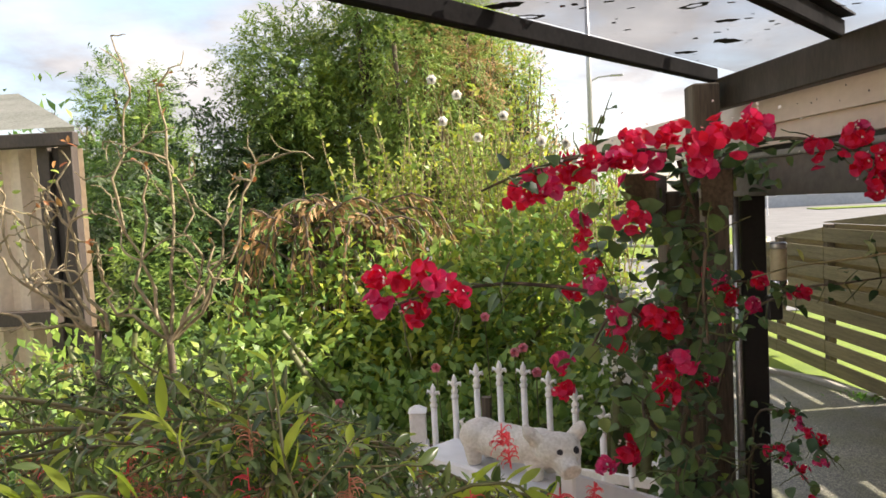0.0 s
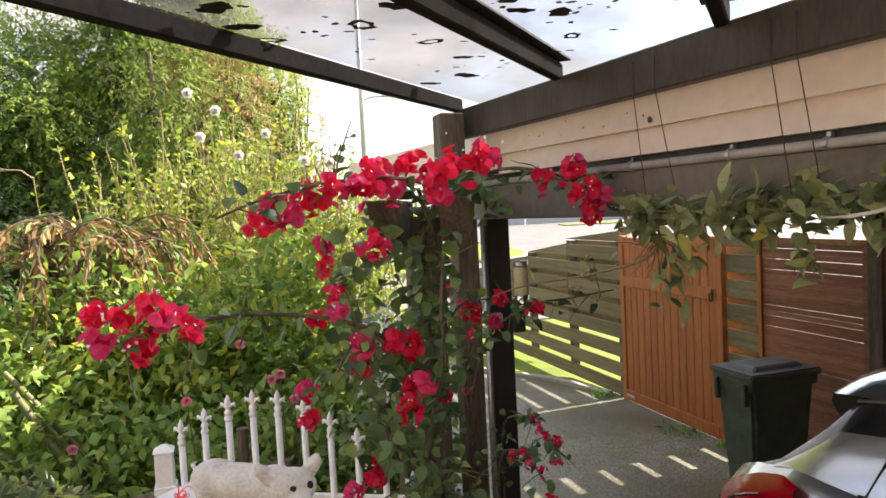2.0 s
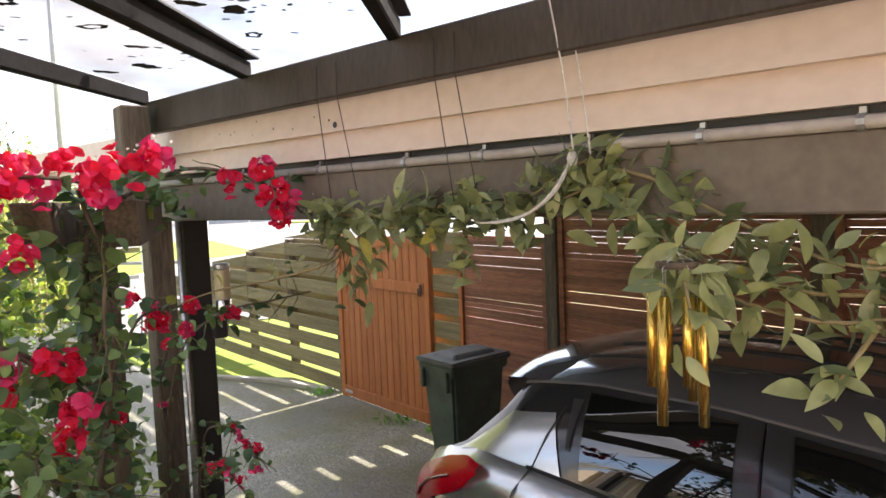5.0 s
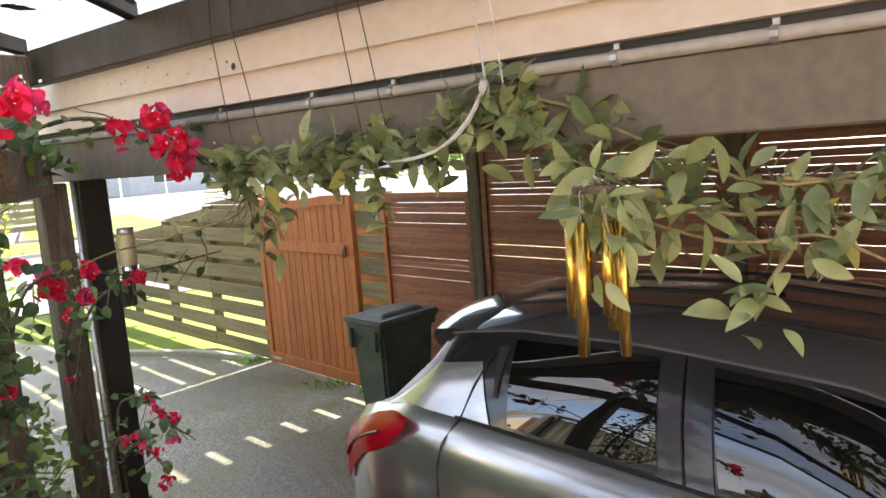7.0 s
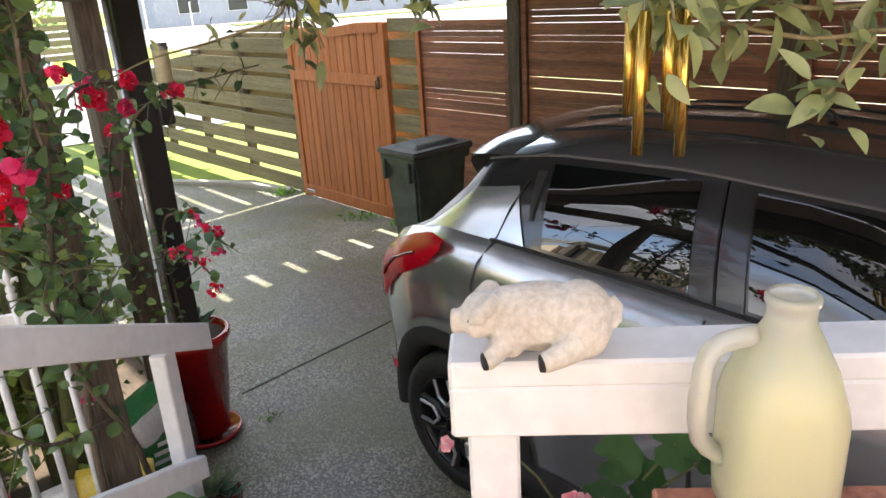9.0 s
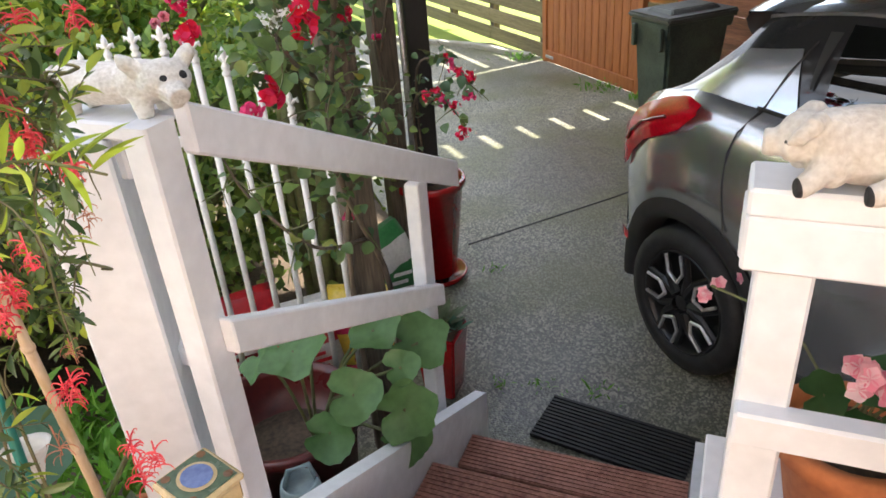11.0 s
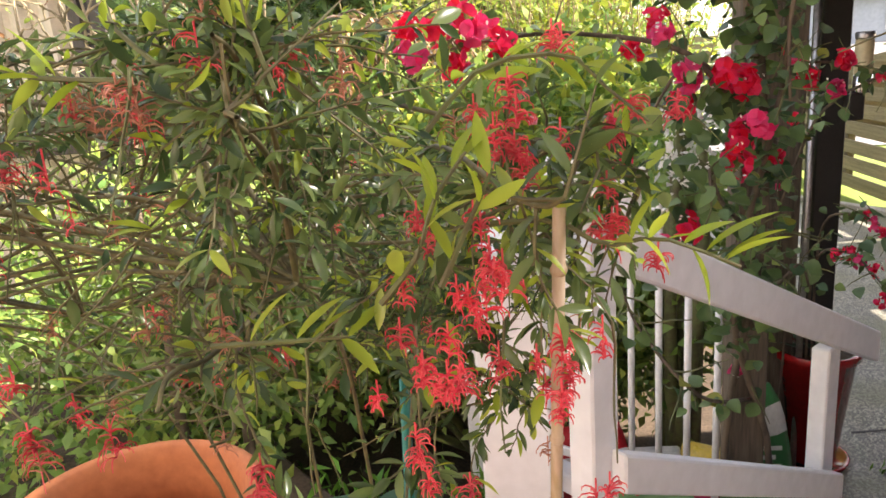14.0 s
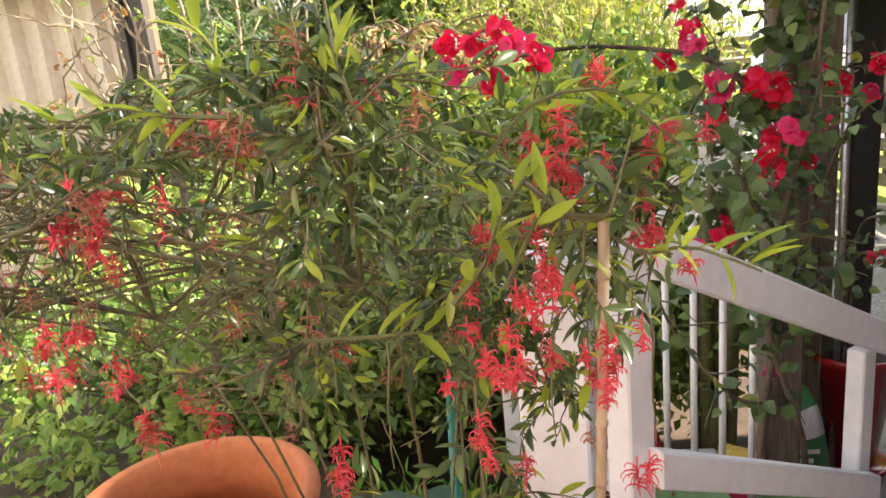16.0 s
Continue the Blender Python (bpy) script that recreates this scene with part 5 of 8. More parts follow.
bush("twiggy_tree", [((0.85, 8.4, 2.6), (0.6, 0.6, 1.3)), ((1.25, 8.6, 1.9), (0.5, 0.6, 1.0))], 3500, 0.06, [g_grey, g_dry, g_yellow], "half-bare grey twiggy tree at the garden's end", "tree", 15, (1.0, 8.5, 0), 0.5, stems=110, stem_mat=bark, stout=0.3)
# leafless grey tree behind the shed
rng = np.random.default_rng(151)
bare = thing("bare_tree", "leafless grey tree standing beyond the shed roof", "tree", at=(-6.6, 12.5, 0))
limbs, thin = [], []
for k in range(11):
    ln = wander((-6.6, 12.5, 2.2), (rng.normal() * 0.75, rng.normal() * 0.4, 1.1), rng.uniform(1.5, 2.1), rng, 9, 0.25)
    limbs.append(ln)
    for q in range(7):
        thin.append(wander(ln[rng.integers(3, 9)], (rng.normal() * 0.8, rng.normal() * 0.5, 0.8), rng.uniform(0.25, 0.6), rng, 6, 0.4))
part("trunk", stems_mesh([np.array([(-6.6, 12.5, 0), (-6.58, 12.5, 1.2), (-6.6, 12.5, 2.3)])], [0.11], 8), bark, bare, smooth=True)
stuff(part("limb", stems_mesh(limbs, [0.03] * len(limbs), 5), bark, bare))
stuff(part("twig", stems_mesh(thin, [0.011] * len(thin), 4), bark, bare))

# ---- garden shrubs ----
bush("tall_shrub", [((0.25, 5.4, 1.1), (0.8, 0.6, 0.7)), ((0.75, 5.6, 1.3), (0.6, 0.5, 0.8)), ((1.05, 5.9, 1.2), (0.5, 0.5, 0.8))], 6000, 0.075, [(g_yellow, 0.5), (g_shrub_light, 0.5), (g_shrub, 0.5)],
     "tall leggy shrub with upright tan stems, yellowing leaves and white flowers", "shrub", 16, (0.6, 5.6, 0), 0.2, stems=60, stem_mat=stem_tan)
# its upright leggy shoots, thinly leaved
rng = np.random.default_rng(22)
leggy = []
for k in range(170):
    x, y = rng.uniform(-0.75, 1.35), rng.uniform(5.0, 6.0)
    top = 2.75 - 0.5 * abs(x - 0.2) + rng.normal() * 0.16
    leggy.append(wander((x, y, 0.9), (rng.normal() * 0.09, rng.normal() * 0.09, 1.0), max(0.6, top - 0.9), rng, 9, 0.12))
tall_ob = bpy.data.objects["tall_shrub"]
stuff(part("shoot", stems_mesh(leggy, [0.007] * len(leggy), 5), stem_tan, tall_ob))
at, way = along(leggy, 36, rng, 0.1)
d, f = sprigs(at, way, rng, 0.9, 0.1)
pick = rng.random(len(at))
for m, s in ((g_yellow, pick < 0.45), (g_shrub_light, pick >= 0.45)):
    L = rng.uniform(0.03, 0.075, s.sum())
    stuff(part("foliage", leaf_mesh("foliage", at[s] + rng.normal(size=at[s].shape) * 0.012, d[s], f[s], L, L * 0.5, 0.2, 0.2, 0.45, False), m, tall_ob))
bush("dry_thicket", [((0.45, 8.3, 3.0), (0.35, 0.5, 1.2)), ((0.75, 8.2, 2.3), (0.5, 0.5, 1.3)), ((-0.75, 8.0, 1.5), (0.35, 0.4, 0.6))], 5000, 0.06, [g_dry, g_grey, g_yellow], "thicket of bare grey-brown twigs among the trees", "shrub", 23, (0.6, 8.3, 0), 0.5, stems=260, stem_mat=bark, stout=0.35)
bush("garden_shrub", [((-0.5, 4.1, 1.1), (0.8, 0.5, 0.65)), ((0.1, 3.9, 1.15), (0.6, 0.5, 0.6)), ((0.5, 4.1, 1.2), (0.5, 0.5, 0.7)), ((-0.9, 4.0, 0.8), (0.6, 0.5, 0.6)), ((0.15, 3.7, 0.6), (0.9, 0.4, 0.55))], 22000, 0.07,
     [(g_shrub, 0.55), (g_shrub_light, 0.55), (g_shrub, 0.5), (g_yellow, 0.5)], "dense bright green garden shrub behind the white picket fence", "shrub", 17, (-0.2, 4.0, 0), 0.25, stems=60, stem_mat=stem_green)
bush("flower_bed_shrub", [((-0.3, 3.1, 0.75), (0.6, 0.35, 0.5)), ((0.3, 3.0, 0.8), (0.5, 0.35, 0.5)), ((-0.8, 3.2, 0.9), (0.5, 0.4, 0.55)), ((0.75, 3.2, 0.9), (0.3, 0.35, 0.6))], 12000, 0.06,
     [(g_shrub, 0.6), (g_tree, 0.6), (g_shrub_light, 0.55)], "leafy green bedding shrub with pink blooms", "shrub", 18, (0.0, 3.1, 0), 0.25, stems=40, stem_mat=stem_green)
bush("left_shrub", [((-1.5, 3.4, 0.8), (0.6, 0.5, 0.7)), ((-2.2, 3.8, 0.7), (0.6, 0.5, 0.6)), ((-1.0, 2.7, 0.8), (0.5, 0.5, 0.5)), ((-1.7, 2.6, 0.7), (0.6, 0.5, 0.6))], 12000, 0.065, [(g_shrub, 0.5), (g_tree, 0.4), (g_shrub_light, 0.5)],
     "low mixed green shrub below the bare roses", "shrub", 19, (-1.6, 3.2, 0), 0.25, stems=40, stem_mat=stem_green)

# weeping shrub: bare arching stems with hanging dry foliage
rng = np.random.default_rng(21)
weep = thing("weeping_shrub", "weeping shrub with arching bare stems and dry tan foliage", "shrub", at=(-0.55, 4.5, 0))
lines, radii, hang = [], [], []
for k in range(46):
    a = rng.uniform(0, math.tau)
    top = np.array([-0.65 + rng.normal() * 0.22, 4.55 + rng.normal() * 0.15, 1.93 + rng.uniform(-0.12, 0.12)])
    r = rng.uniform(0.35, 0.75)
    end = top + np.array([math.cos(a) * r, math.sin(a) * r * 0.7, -rng.uniform(0.5, 1.1)])
    out = top + np.array([math.cos(a) * r * 0.6, math.sin(a) * r * 0.4, 0.03])
    ln = smooth_line([(-0.6, 4.55, 0.3), (top + np.array([-0.6, 4.55, 1.2])) / 2, top, out, end], 16)
    lines.append(ln)
    radii.append(0.011)
    hang.append(ln[7:])
for ln, r in zip(lines, radii):
    part("stem", stems_mesh([ln], [r], 5), bark, weep)
at, way = along(hang, 120, rng)
d = unit(way + rng.normal(size=way.shape) * 0.3 + np.array([0, 0, -0.8]))
cut = rng.random(len(at)) < 0.7
for m, s in ((g_dry, cut), (g_shrub, ~cut)):
    stuff(part("foliage", leaf_mesh("foliage", at[s], d[s], unit(rng.normal(size=d[s].shape)), rng.uniform(0.05, 0.12, s.sum()), rng.uniform(0.012, 0.026, s.sum()), 0.2, 0.2, 0.4, False), m, weep))

# ---- bougainvillea on the pergola posts ----
rng = np.random.default_rng(31)
boug = thing("bougainvillea", "bougainvillea climbing the posts with dark leaves and crimson bracts", "climber", at=(P1X, P1Y, 0))
runs = [
    [(P1X - 0.05, P1Y - 0.06, 0.0), (P1X - 0.06, P1Y - 0.05, 0.8), (P1X - 0.02, P1Y - 0.16, 1.4), (P1X - 0.08, P1Y - 0.26, 1.95), (0.72, 1.85, 2.13)],
    [(P1X + 0.05, P1Y - 0.05, 0.0), (P1X + 0.06, P1Y - 0.05, 0.7), (P1X - 0.08, P1Y - 0.14, 1.2), (P1X - 0.03, P1Y - 0.28, 1.8), (0.60, 1.70, 2.12)],
    [(0.75, 1.9, 2.10), (0.58, 1.68, 2.14), (0.40, 1.60, 2.14), (0.24, 1.55, 2.11), (0.13, 1.52, 2.07)],
    [(0.70, 1.88, 2.08), (0.90, 1.95, 2.17), (1.05, 1.92, 2.16), (1.16, 1.86, 2.10), (1.20, 1.82, 2.04)],
    [(P1X, P1Y - 0.07, 1.55), (0.45, 1.58, 1.80), (0.22, 1.52, 1.87), (0.04, 1.46, 1.87), (-0.06, 1.44, 1.85)],
    [(P1X, P1Y - 0.07, 1.35), (0.50, 1.60, 1.52), (0.46, 1.55, 1.60), (0.45, 1.50, 1.55)],
    [(P1X + 0.03, P1Y, 1.60), (0.84, 2.2, 1.74), (1.0, 2.32, 1.75), (1.17, 2.30, 1.71)],
    [(P1X, P1Y - 0.05, 1.10), (0.56, 1.66, 1.36), (0.58, 1.62, 1.46), (0.60, 1.60, 1.44)],
    [(P1X + 0.03, P1Y, 1.2), (0.66, 1.72, 1.30), (0.70, 1.70, 1.35), (0.72, 1.70, 1.30)],
    [(P1X, P1Y, 1.6), (0.50, 1.62, 1.75), (0.42, 1.58, 1.80), (0.36, 1.58, 1.72)],
    [(1.15, 2.99, 0.0), (1.18, 2.98, 0.7), (1.12, 2.97, 1.3), (1.12, 2.75, 1.58), (1.06, 2.40, 1.66)],
    [(1.14, 2.97, 1.2), (1.14, 2.70, 1.55), (1.20, 2.40, 1.70), (1.30, 2.30, 1.73), (1.42, 2.2, 1.76)],
    [(1.30, 3.0, 0.5), (1.24, 2.85, 1.1), (1.25, 2.62, 1.22), (1.24, 2.40, 1.22), (1.22, 2.26, 1.16)],
    [(1.28, 3.0, 0.4), (1.18, 2.75, 1.0), (1.16, 2.45, 1.14), (1.15, 2.2, 1.10)],
    [(P1X, P1Y - 0.06, 0.9), (0.48, 1.66, 1.06), (0.36, 1.72, 1.20), (0.32, 1.74, 1.30)],
    [(P1X, P1Y - 0.06, 1.9), (0.62, 1.60, 1.95), (0.60, 1.56, 1.84), (0.60, 1.54, 1.72)],
]
runs = [smooth_line(r, 22) for r in runs]
for r, w in zip(runs, [0.012, 0.011] + [0.006] * (len(runs) - 2)):
    part("stem", stems_mesh([r], [w], 6), bark, boug, smooth=True)
twigs = []
for r in runs:
    for k in range(9):
        i = rng.integers(8, len(r) - 1)
        twigs.append(wander(r[i], unit(rng.normal(size=3) + np.array([-0.2, -0.5, 0.1])), rng.uniform(0.06, 0.16), rng, 5, 0.3, 0.05))
stuff(part("twig", stems_mesh(twigs, [0.0025] * len(twigs), 4), stem_green, boug))
at, way = along(runs[:2], 44, rng, 0.50)
at2, way2 = along(twigs, 16, rng)
at3, way3 = along(runs[2:], 17, rng, 0.25)
masses = [blob_points(n, c, r, rng) for n, c, r in ((130, (0.50, 1.66, 1.86), (0.13, 0.08, 0.17)), (90, (0.47, 1.68, 1.62), (0.12, 0.08, 0.16)), (130, (0.64, 1.86, 1.45), (0.09, 0.08, 0.42)), (60, (0.78, 1.86, 2.10), (0.12, 0.06, 0.07)))]
at = np.concatenate([at, at2, at3] + [p for p, o in masses])
way = np.concatenate([way, way2, way3] + [o for p, o in masses])
at = at + rng.normal(size=at.shape) * 0.02
d, f = sprigs(at, way, rng, 1.0, -0.25)
f = unit(f * 0.9 + rng.normal(size=f.shape) * 0.45 + np.array([-0.15, -0.45, 0.35]))
size = rng.uniform(0.022, 0.052, len(at))
stuff(part("foliage", hearts("foliage", at, d, f, size), g_boug, boug))


def bract_cluster(centre, n, spread, size):
    """Papery bracts in threes round a centre."""
    at = centre + rng.normal(size=(n, 3)) * spread
    out = unit(at - centre + np.array([-0.25, -0.5, 0.25]) * spread + rng.normal(size=(n, 3)) * 0.01)
    P, D, F, S = [], [], [], []
    for a, o in zip(at, out):
        t1 = unit(np.cross(o, rng.normal(size=3)))
        t2 = np.cross(o, t1)
        for k in range(3):
            ang = k * math.tau / 3
            t = t1 * math.cos(ang) + t2 * math.sin(ang)
            P.append(a)
            D.append(t * 0.9 + o * 0.55)
            F.append(o - t * 0.4)
            S.append(size * rng.uniform(0.8, 1.15))
    return np.array(P), np.array(D), np.array(F), np.array(S)


clusters = []
# along the top of the twin bearers, then the arm that reaches over the driveway
for x, z in ((0.225, 2.06), (0.25, 2.085), (0.28, 2.07), (0.32, 2.10), (0.36, 2.125), (0.405, 2.10), (0.44, 2.13), (0.48, 2.16), (0.515, 2.13), (0.56, 2.17), (0.59, 2.14), (0.62, 2.115), (0.64, 2.165), (0.70, 2.175), (0.745, 2.18)):
    clusters.append((np.array([x, 1.60 + rng.normal() * 0.025, z]), 0.026, 0.036))
for x, z in ((1.02, 2.145), (1.085, 2.16), (1.13, 2.165), (1.15, 2.10), (1.115, 2.03), (1.17, 2.065), (1.10, 2.09)):
    clusters.append((np.array([x, 1.86 + rng.normal() * 0.03, z]), 0.026, 0.034))
# the spray at the end of the long shoot
for x, z in ((-0.092, 1.900), (-0.09, 1.846), (-0.043, 1.896), (0.012, 1.921), (0.028, 1.891), (-0.018, 1.836), (0.067, 1.868)):
    clusters.append((np.array([x, 1.45 + rng.normal() * 0.012, z]), 0.018, 0.032))
# down the near post
for x, z in ((0.352, 1.995), (0.35, 1.955), (0.46, 1.995), (0.365, 1.86), (0.33, 1.835), (0.373, 1.895), (0.418, 1.78), (0.49, 1.775), (0.54, 1.755), (0.56, 1.68), (0.53, 1.65), (0.525, 1.60), (0.30, 1.68), (0.295, 1.62), (0.433, 1.47), (0.39, 1.44), (0.416, 1.72)):
    clusters.append((np.array([x, 1.60 + rng.normal() * 0.02, z]), 0.014 if x < 0.4 else 0.020, 0.026 if x < 0.4 else 0.033))
# between the two far posts
for x, z in ((0.855, 1.79), (0.906, 1.76), (0.94, 1.71), (1.03, 1.755), (1.01, 1.68), (1.175, 1.70), (0.905, 1.72)):
    clusters.append((np.array([x, 2.30 + rng.normal() * 0.02, z]), 0.016, 0.034))
for i, (count, lo, hi, spread, size) in {10: (2, 0.5, 0.7, 0.014, 0.02), 12: (5, 0.6, 1, 0.016, 0.02), 13: (5, 0.6, 1, 0.016, 0.02), 0: (2, 0.35, 0.6, 0.012, 0.022)}.items():
    r = runs[i]
    for s in np.linspace(lo, hi, count):
        clusters.append((r[min(int(s * (len(r) - 1)), len(r) - 1)] + rng.normal(size=3) * 0.015, spread, size))
for tone, m, lab in ((0, p_boug, "crimson papery bracts"), (1, p_boug_pink, "magenta papery bracts")):
    sets = [bract_cluster(q, int(rng.integers(11, 16)), sp * 0.52, size * 0.60) for k, (q, sp, size) in enumerate(clusters) if (k % 3 == 2) == bool(tone)]
    P, D, F, S = (np.concatenate([t[i] for t in sets]) for i in range(4))
    stuff(part("bract", leaf_mesh("bract", P, D, F, S, S * 1.22, 0.10, 0.16, 0.60), m, boug, lab))
# small pale true flowers in the bracts
P = np.concatenate([q + rng.normal(size=(4, 3)) * sp * 0.9 + np.array([-0.005, -0.02, 0.008]) for q, sp, size in clusters])
D = unit(rng.normal(size=P.shape) + np.array([-0.3, -0.8, 0.2]))
stuff(part("floret", leaf_mesh("floret", P, D, unit(rng.normal(size=P.shape)), np.full(len(P), 0.009), np.full(len(P), 0.007), 0, 0.1, 0.6, False), p_white, boug))

# ---- spider-flower shrub beside the deck ----
stem_olive = material("olive_brown_stem", (0.15, 0.14, 0.06), 0.6, dark=(0.09, 0.075, 0.04), scale=30, fine=120)
rng = np.random.default_rng(41)
grev = thing("spider_flower_shrub", "spider-flower shrub with narrow leaves and red blooms by the deck", "shrub", at=(-0.35, 1.2, 0.42))
base = np.array([-0.16, 1.02, 0.42])
mains, sub = [], []
EDGE_Z = [1.20, 1.40, 1.588, 1.64, 1.69, 1.745, 1.80, 1.843, 1.865, 1.89, 1.91]
EDGE_X = [0.0, 0.05, 0.088, 0.10, 0.12, 0.15, 0.144, 0.112, 0.045, -0.017, -0.07]


def inside(p):
    """The shrub's outline: it leans over the deck's corner, lower towards the steps, and arches over the urn."""
    x, y, z = p[..., 0], p[..., 1], p[..., 2]
    edge = 0.05 + (np.interp(z, EDGE_Z, EDGE_X) - 0.05) * np.clip((y - 0.115) / 0.435, 0.7, 1.45)
    under = np.where(x < -0.12, 1.63, np.where(x < 0.0, 1.50, 1.40)) - 0.55 * (y - 0.55)
    front = np.where(x < -0.05, 0.48, 0.46) + 0.25 * np.maximum(0, z - 1.84)
    # the crown falls away from the deck, most of all towards the steps
    fall = np.interp((x - 0.073) / (y - 0.028), [-0.58, -0.345, -0.236, -0.103, -0.027, 0.117], [0.19, 0.165, 0.268, 0.31, 0.389, 0.425])
    lid = np.minimum(np.where(x < -0.16, 1.865 + 0.4 * np.maximum(0, x + 0.27), 1.925), 2.046 - (y - 0.028) * fall)
    return (x < edge) & (z < lid) & (z > under) & (y > front)


while len(mains) < 64:
    t = np.array([rng.uniform(-0.85, 0.15), rng.uniform(0.46, 1.0), rng.uniform(1.5, 1.88) if len(mains) < 44 else rng.uniform(1.74, 1.90)])
    if not inside(t) or (t[0] < -0.25 and t[2] < 1.72 and rng.random() < 0.65):
        continue
    root = base
    mid = np.array([base[0] * 0.7 + t[0] * 0.3, 0.98, 1.50]) + rng.normal(size=3) * 0.05 if t[0] < -0.3 else root * 0.4 + t * 0.6 + np.array([0.0, 0.10, 0.34]) + rng.normal(size=3) * 0.04
    tip = t + unit(t - mid) * 0.06 + np.array([0, 0, -0.03])
    if len(mains) < 7:
        ln = smooth_line([root + rng.normal(size=3) * np.array([0.04, 0.04, 0]), mid, t, tip], 16)
    else:
        fork = mains[rng.integers(0, 7)][7]
        ln = smooth_line([fork, fork * 0.5 + t * 0.5 + np.array([0, 0.02, 0.03]), t, tip], 16)
    mains.append(ln)
    for k in range(24 if t[0] > -0.4 else 14):
        i = rng.integers(8, 16)
        dirn = unit((t - base) * np.array([1, 1, 0.1]) * 0.3 + rng.normal(size=3) * 0.75 + np.array([0, -0.15, 0.05]))
        tw = wander(ln[min(i, 15)], dirn, rng.uniform(0.07, 0.20), rng, 8, 0.3, 0.04)
        ok = inside(tw)
        n_in = len(tw) if ok.all() else int(np.argmin(ok))
        if n_in >= 4:
            sub.append(tw[:n_in])
for ln in mains:
    part("branch", stems_mesh([ln], [0.0027], 6), stem_olive, grev, smooth=True)
stuff(part("twig", stems_mesh(sub, [0.0011] * len(sub), 4), stem_olive, grev))
at, way = along(sub, 190, rng, 0.05)
keep = rng.random(len(at)) < np.where((at[:, 0] < -0.14) & (at[:, 2] < 1.80), 0.15, np.where(at[:, 0] < 0.0, 0.7, 0.9))
at, way = at[keep], way[keep]
d, f = sprigs(at, way, rng, 0.7, 0.15)
L = rng.uniform(0.010, 0.025, len(at))
# more sunlit-coloured leaves on the right, where the sun seems to fall
sunlit_growth = rng.random(len(at)) < np.where(at[:, 0] > 0.0, 0.22, 0.08)
for m, s in ((g_grev, ~sunlit_growth), (g_grev_sunlit, sunlit_growth)):
    stuff(part("foliage", leaf_mesh("foliage", at[s], d[s], f[s], L[s], L[s] * rng.uniform(0.24, 0.36, s.sum()), 0.22, 0.2, 0.5), m, grev, "young leaves coloured bright yellow-green as if sunlit" if m is g_grev_sunlit else ""))
# leafy shoots in the painted sunlit tone: over the handrail, standing out on top, and low beside the newel
shoots = [smooth_line(c, 10) for c in (
    [(0.04, 0.50, 1.765), (0.083, 0.50, 1.766), (0.107, 0.48, 1.757), (0.130, 0.465, 1.763), (0.163, 0.457, 1.750)],
    [(0.022, 0.52, 1.813), (0.053, 0.52, 1.843), (0.095, 0.52, 1.846), (0.113, 0.52, 1.830), (0.136, 0.52, 1.810)],
    [(0.03, 0.45, 1.75), (0.045, 0.45, 1.78), (0.055, 0.45, 1.80)],
    [(0.00, 0.46, 1.74), (0.02, 0.45, 1.765), (0.03, 0.45, 1.79), (0.045, 0.45, 1.81)],
    [(-0.05, 0.50, 1.84), (-0.059, 0.50, 1.875), (-0.067, 0.52, 1.907), (-0.070, 0.52, 1.945)],
    [(-0.10, 0.50, 1.85), (-0.13, 0.51, 1.875), (-0.14, 0.52, 1.892), (-0.165, 0.53, 1.915)],
    [(-0.12, 0.50, 1.85), (-0.17, 0.50, 1.855), (-0.20, 0.50, 1.862), (-0.25, 0.50, 1.852)],
    [(0.02, 0.47, 1.60), (0.045, 0.47, 1.55), (0.06, 0.48, 1.50), (0.085, 0.48, 1.47), (0.12, 0.48, 1.465)],
    [(-0.10, 0.49, 1.71), (-0.05, 0.48, 1.715), (-0.02, 0.47, 1.72)])]
for ln in shoots:
    part("shoot", stems_mesh([ln], [0.0017], 5), stem_green, grev)
at, way = along(shoots, 90, rng, 0.2)
d, f = sprigs(at, way, rng, 0.7, 0.25)
L = rng.uniform(0.020, 0.036, len(at))
stuff(part("sunlit_young_foliage", leaf_mesh("sunlit_young_foliage", at, d, f, L, L * 0.24, 0.2, 0.2, 0.45), g_grev_sunlit, grev, "young leaves coloured bright yellow-green as if sunlit"))
# spent flower stalks that hang straight down
spent = []
for k in range(90):
    ln = sub[rng.integers(0, len(sub))]
    spent.append(wander(ln[-1], (rng.normal() * 0.12, rng.normal() * 0.12, -1.0), rng.uniform(0.03, 0.085), rng, 6, 0.18))
stuff(part("spent_stalk", stems_mesh(spent, [0.0010] * len(spent), 4), stem_green, grev, "thin pale hanging flower stalks"))


def spider_bloom(centre, n, rng, size, drop):
    """Curled red fingers round a short hanging axis."""
    lines = [np.array([centre + np.array([0, 0, 0.006]), centre, centre - np.array([0, 0, drop * 0.5]), centre - np.array([0, 0, drop * 0.8]), centre - np.array([0, 0, drop])])]
    for k in range(n):
        ax = centre + np.array([0, 0, -drop * rng.random()])
        d = unit(rng.normal(size=3) * np.array([1, 1, 0.25]))
        up = np.array([0, 0, 1.0])
        s = size * rng.uniform(0.55, 1.0)
        lines.append(np.array([ax, ax + d * s * 0.35 + up * s * 0.16, ax + d * s * 0.75 + up * s * 0.16, ax + d * s * 1.0 - up * s * 0.06, ax + d * s * 1.02 - up * s * 0.28]))
    return lines


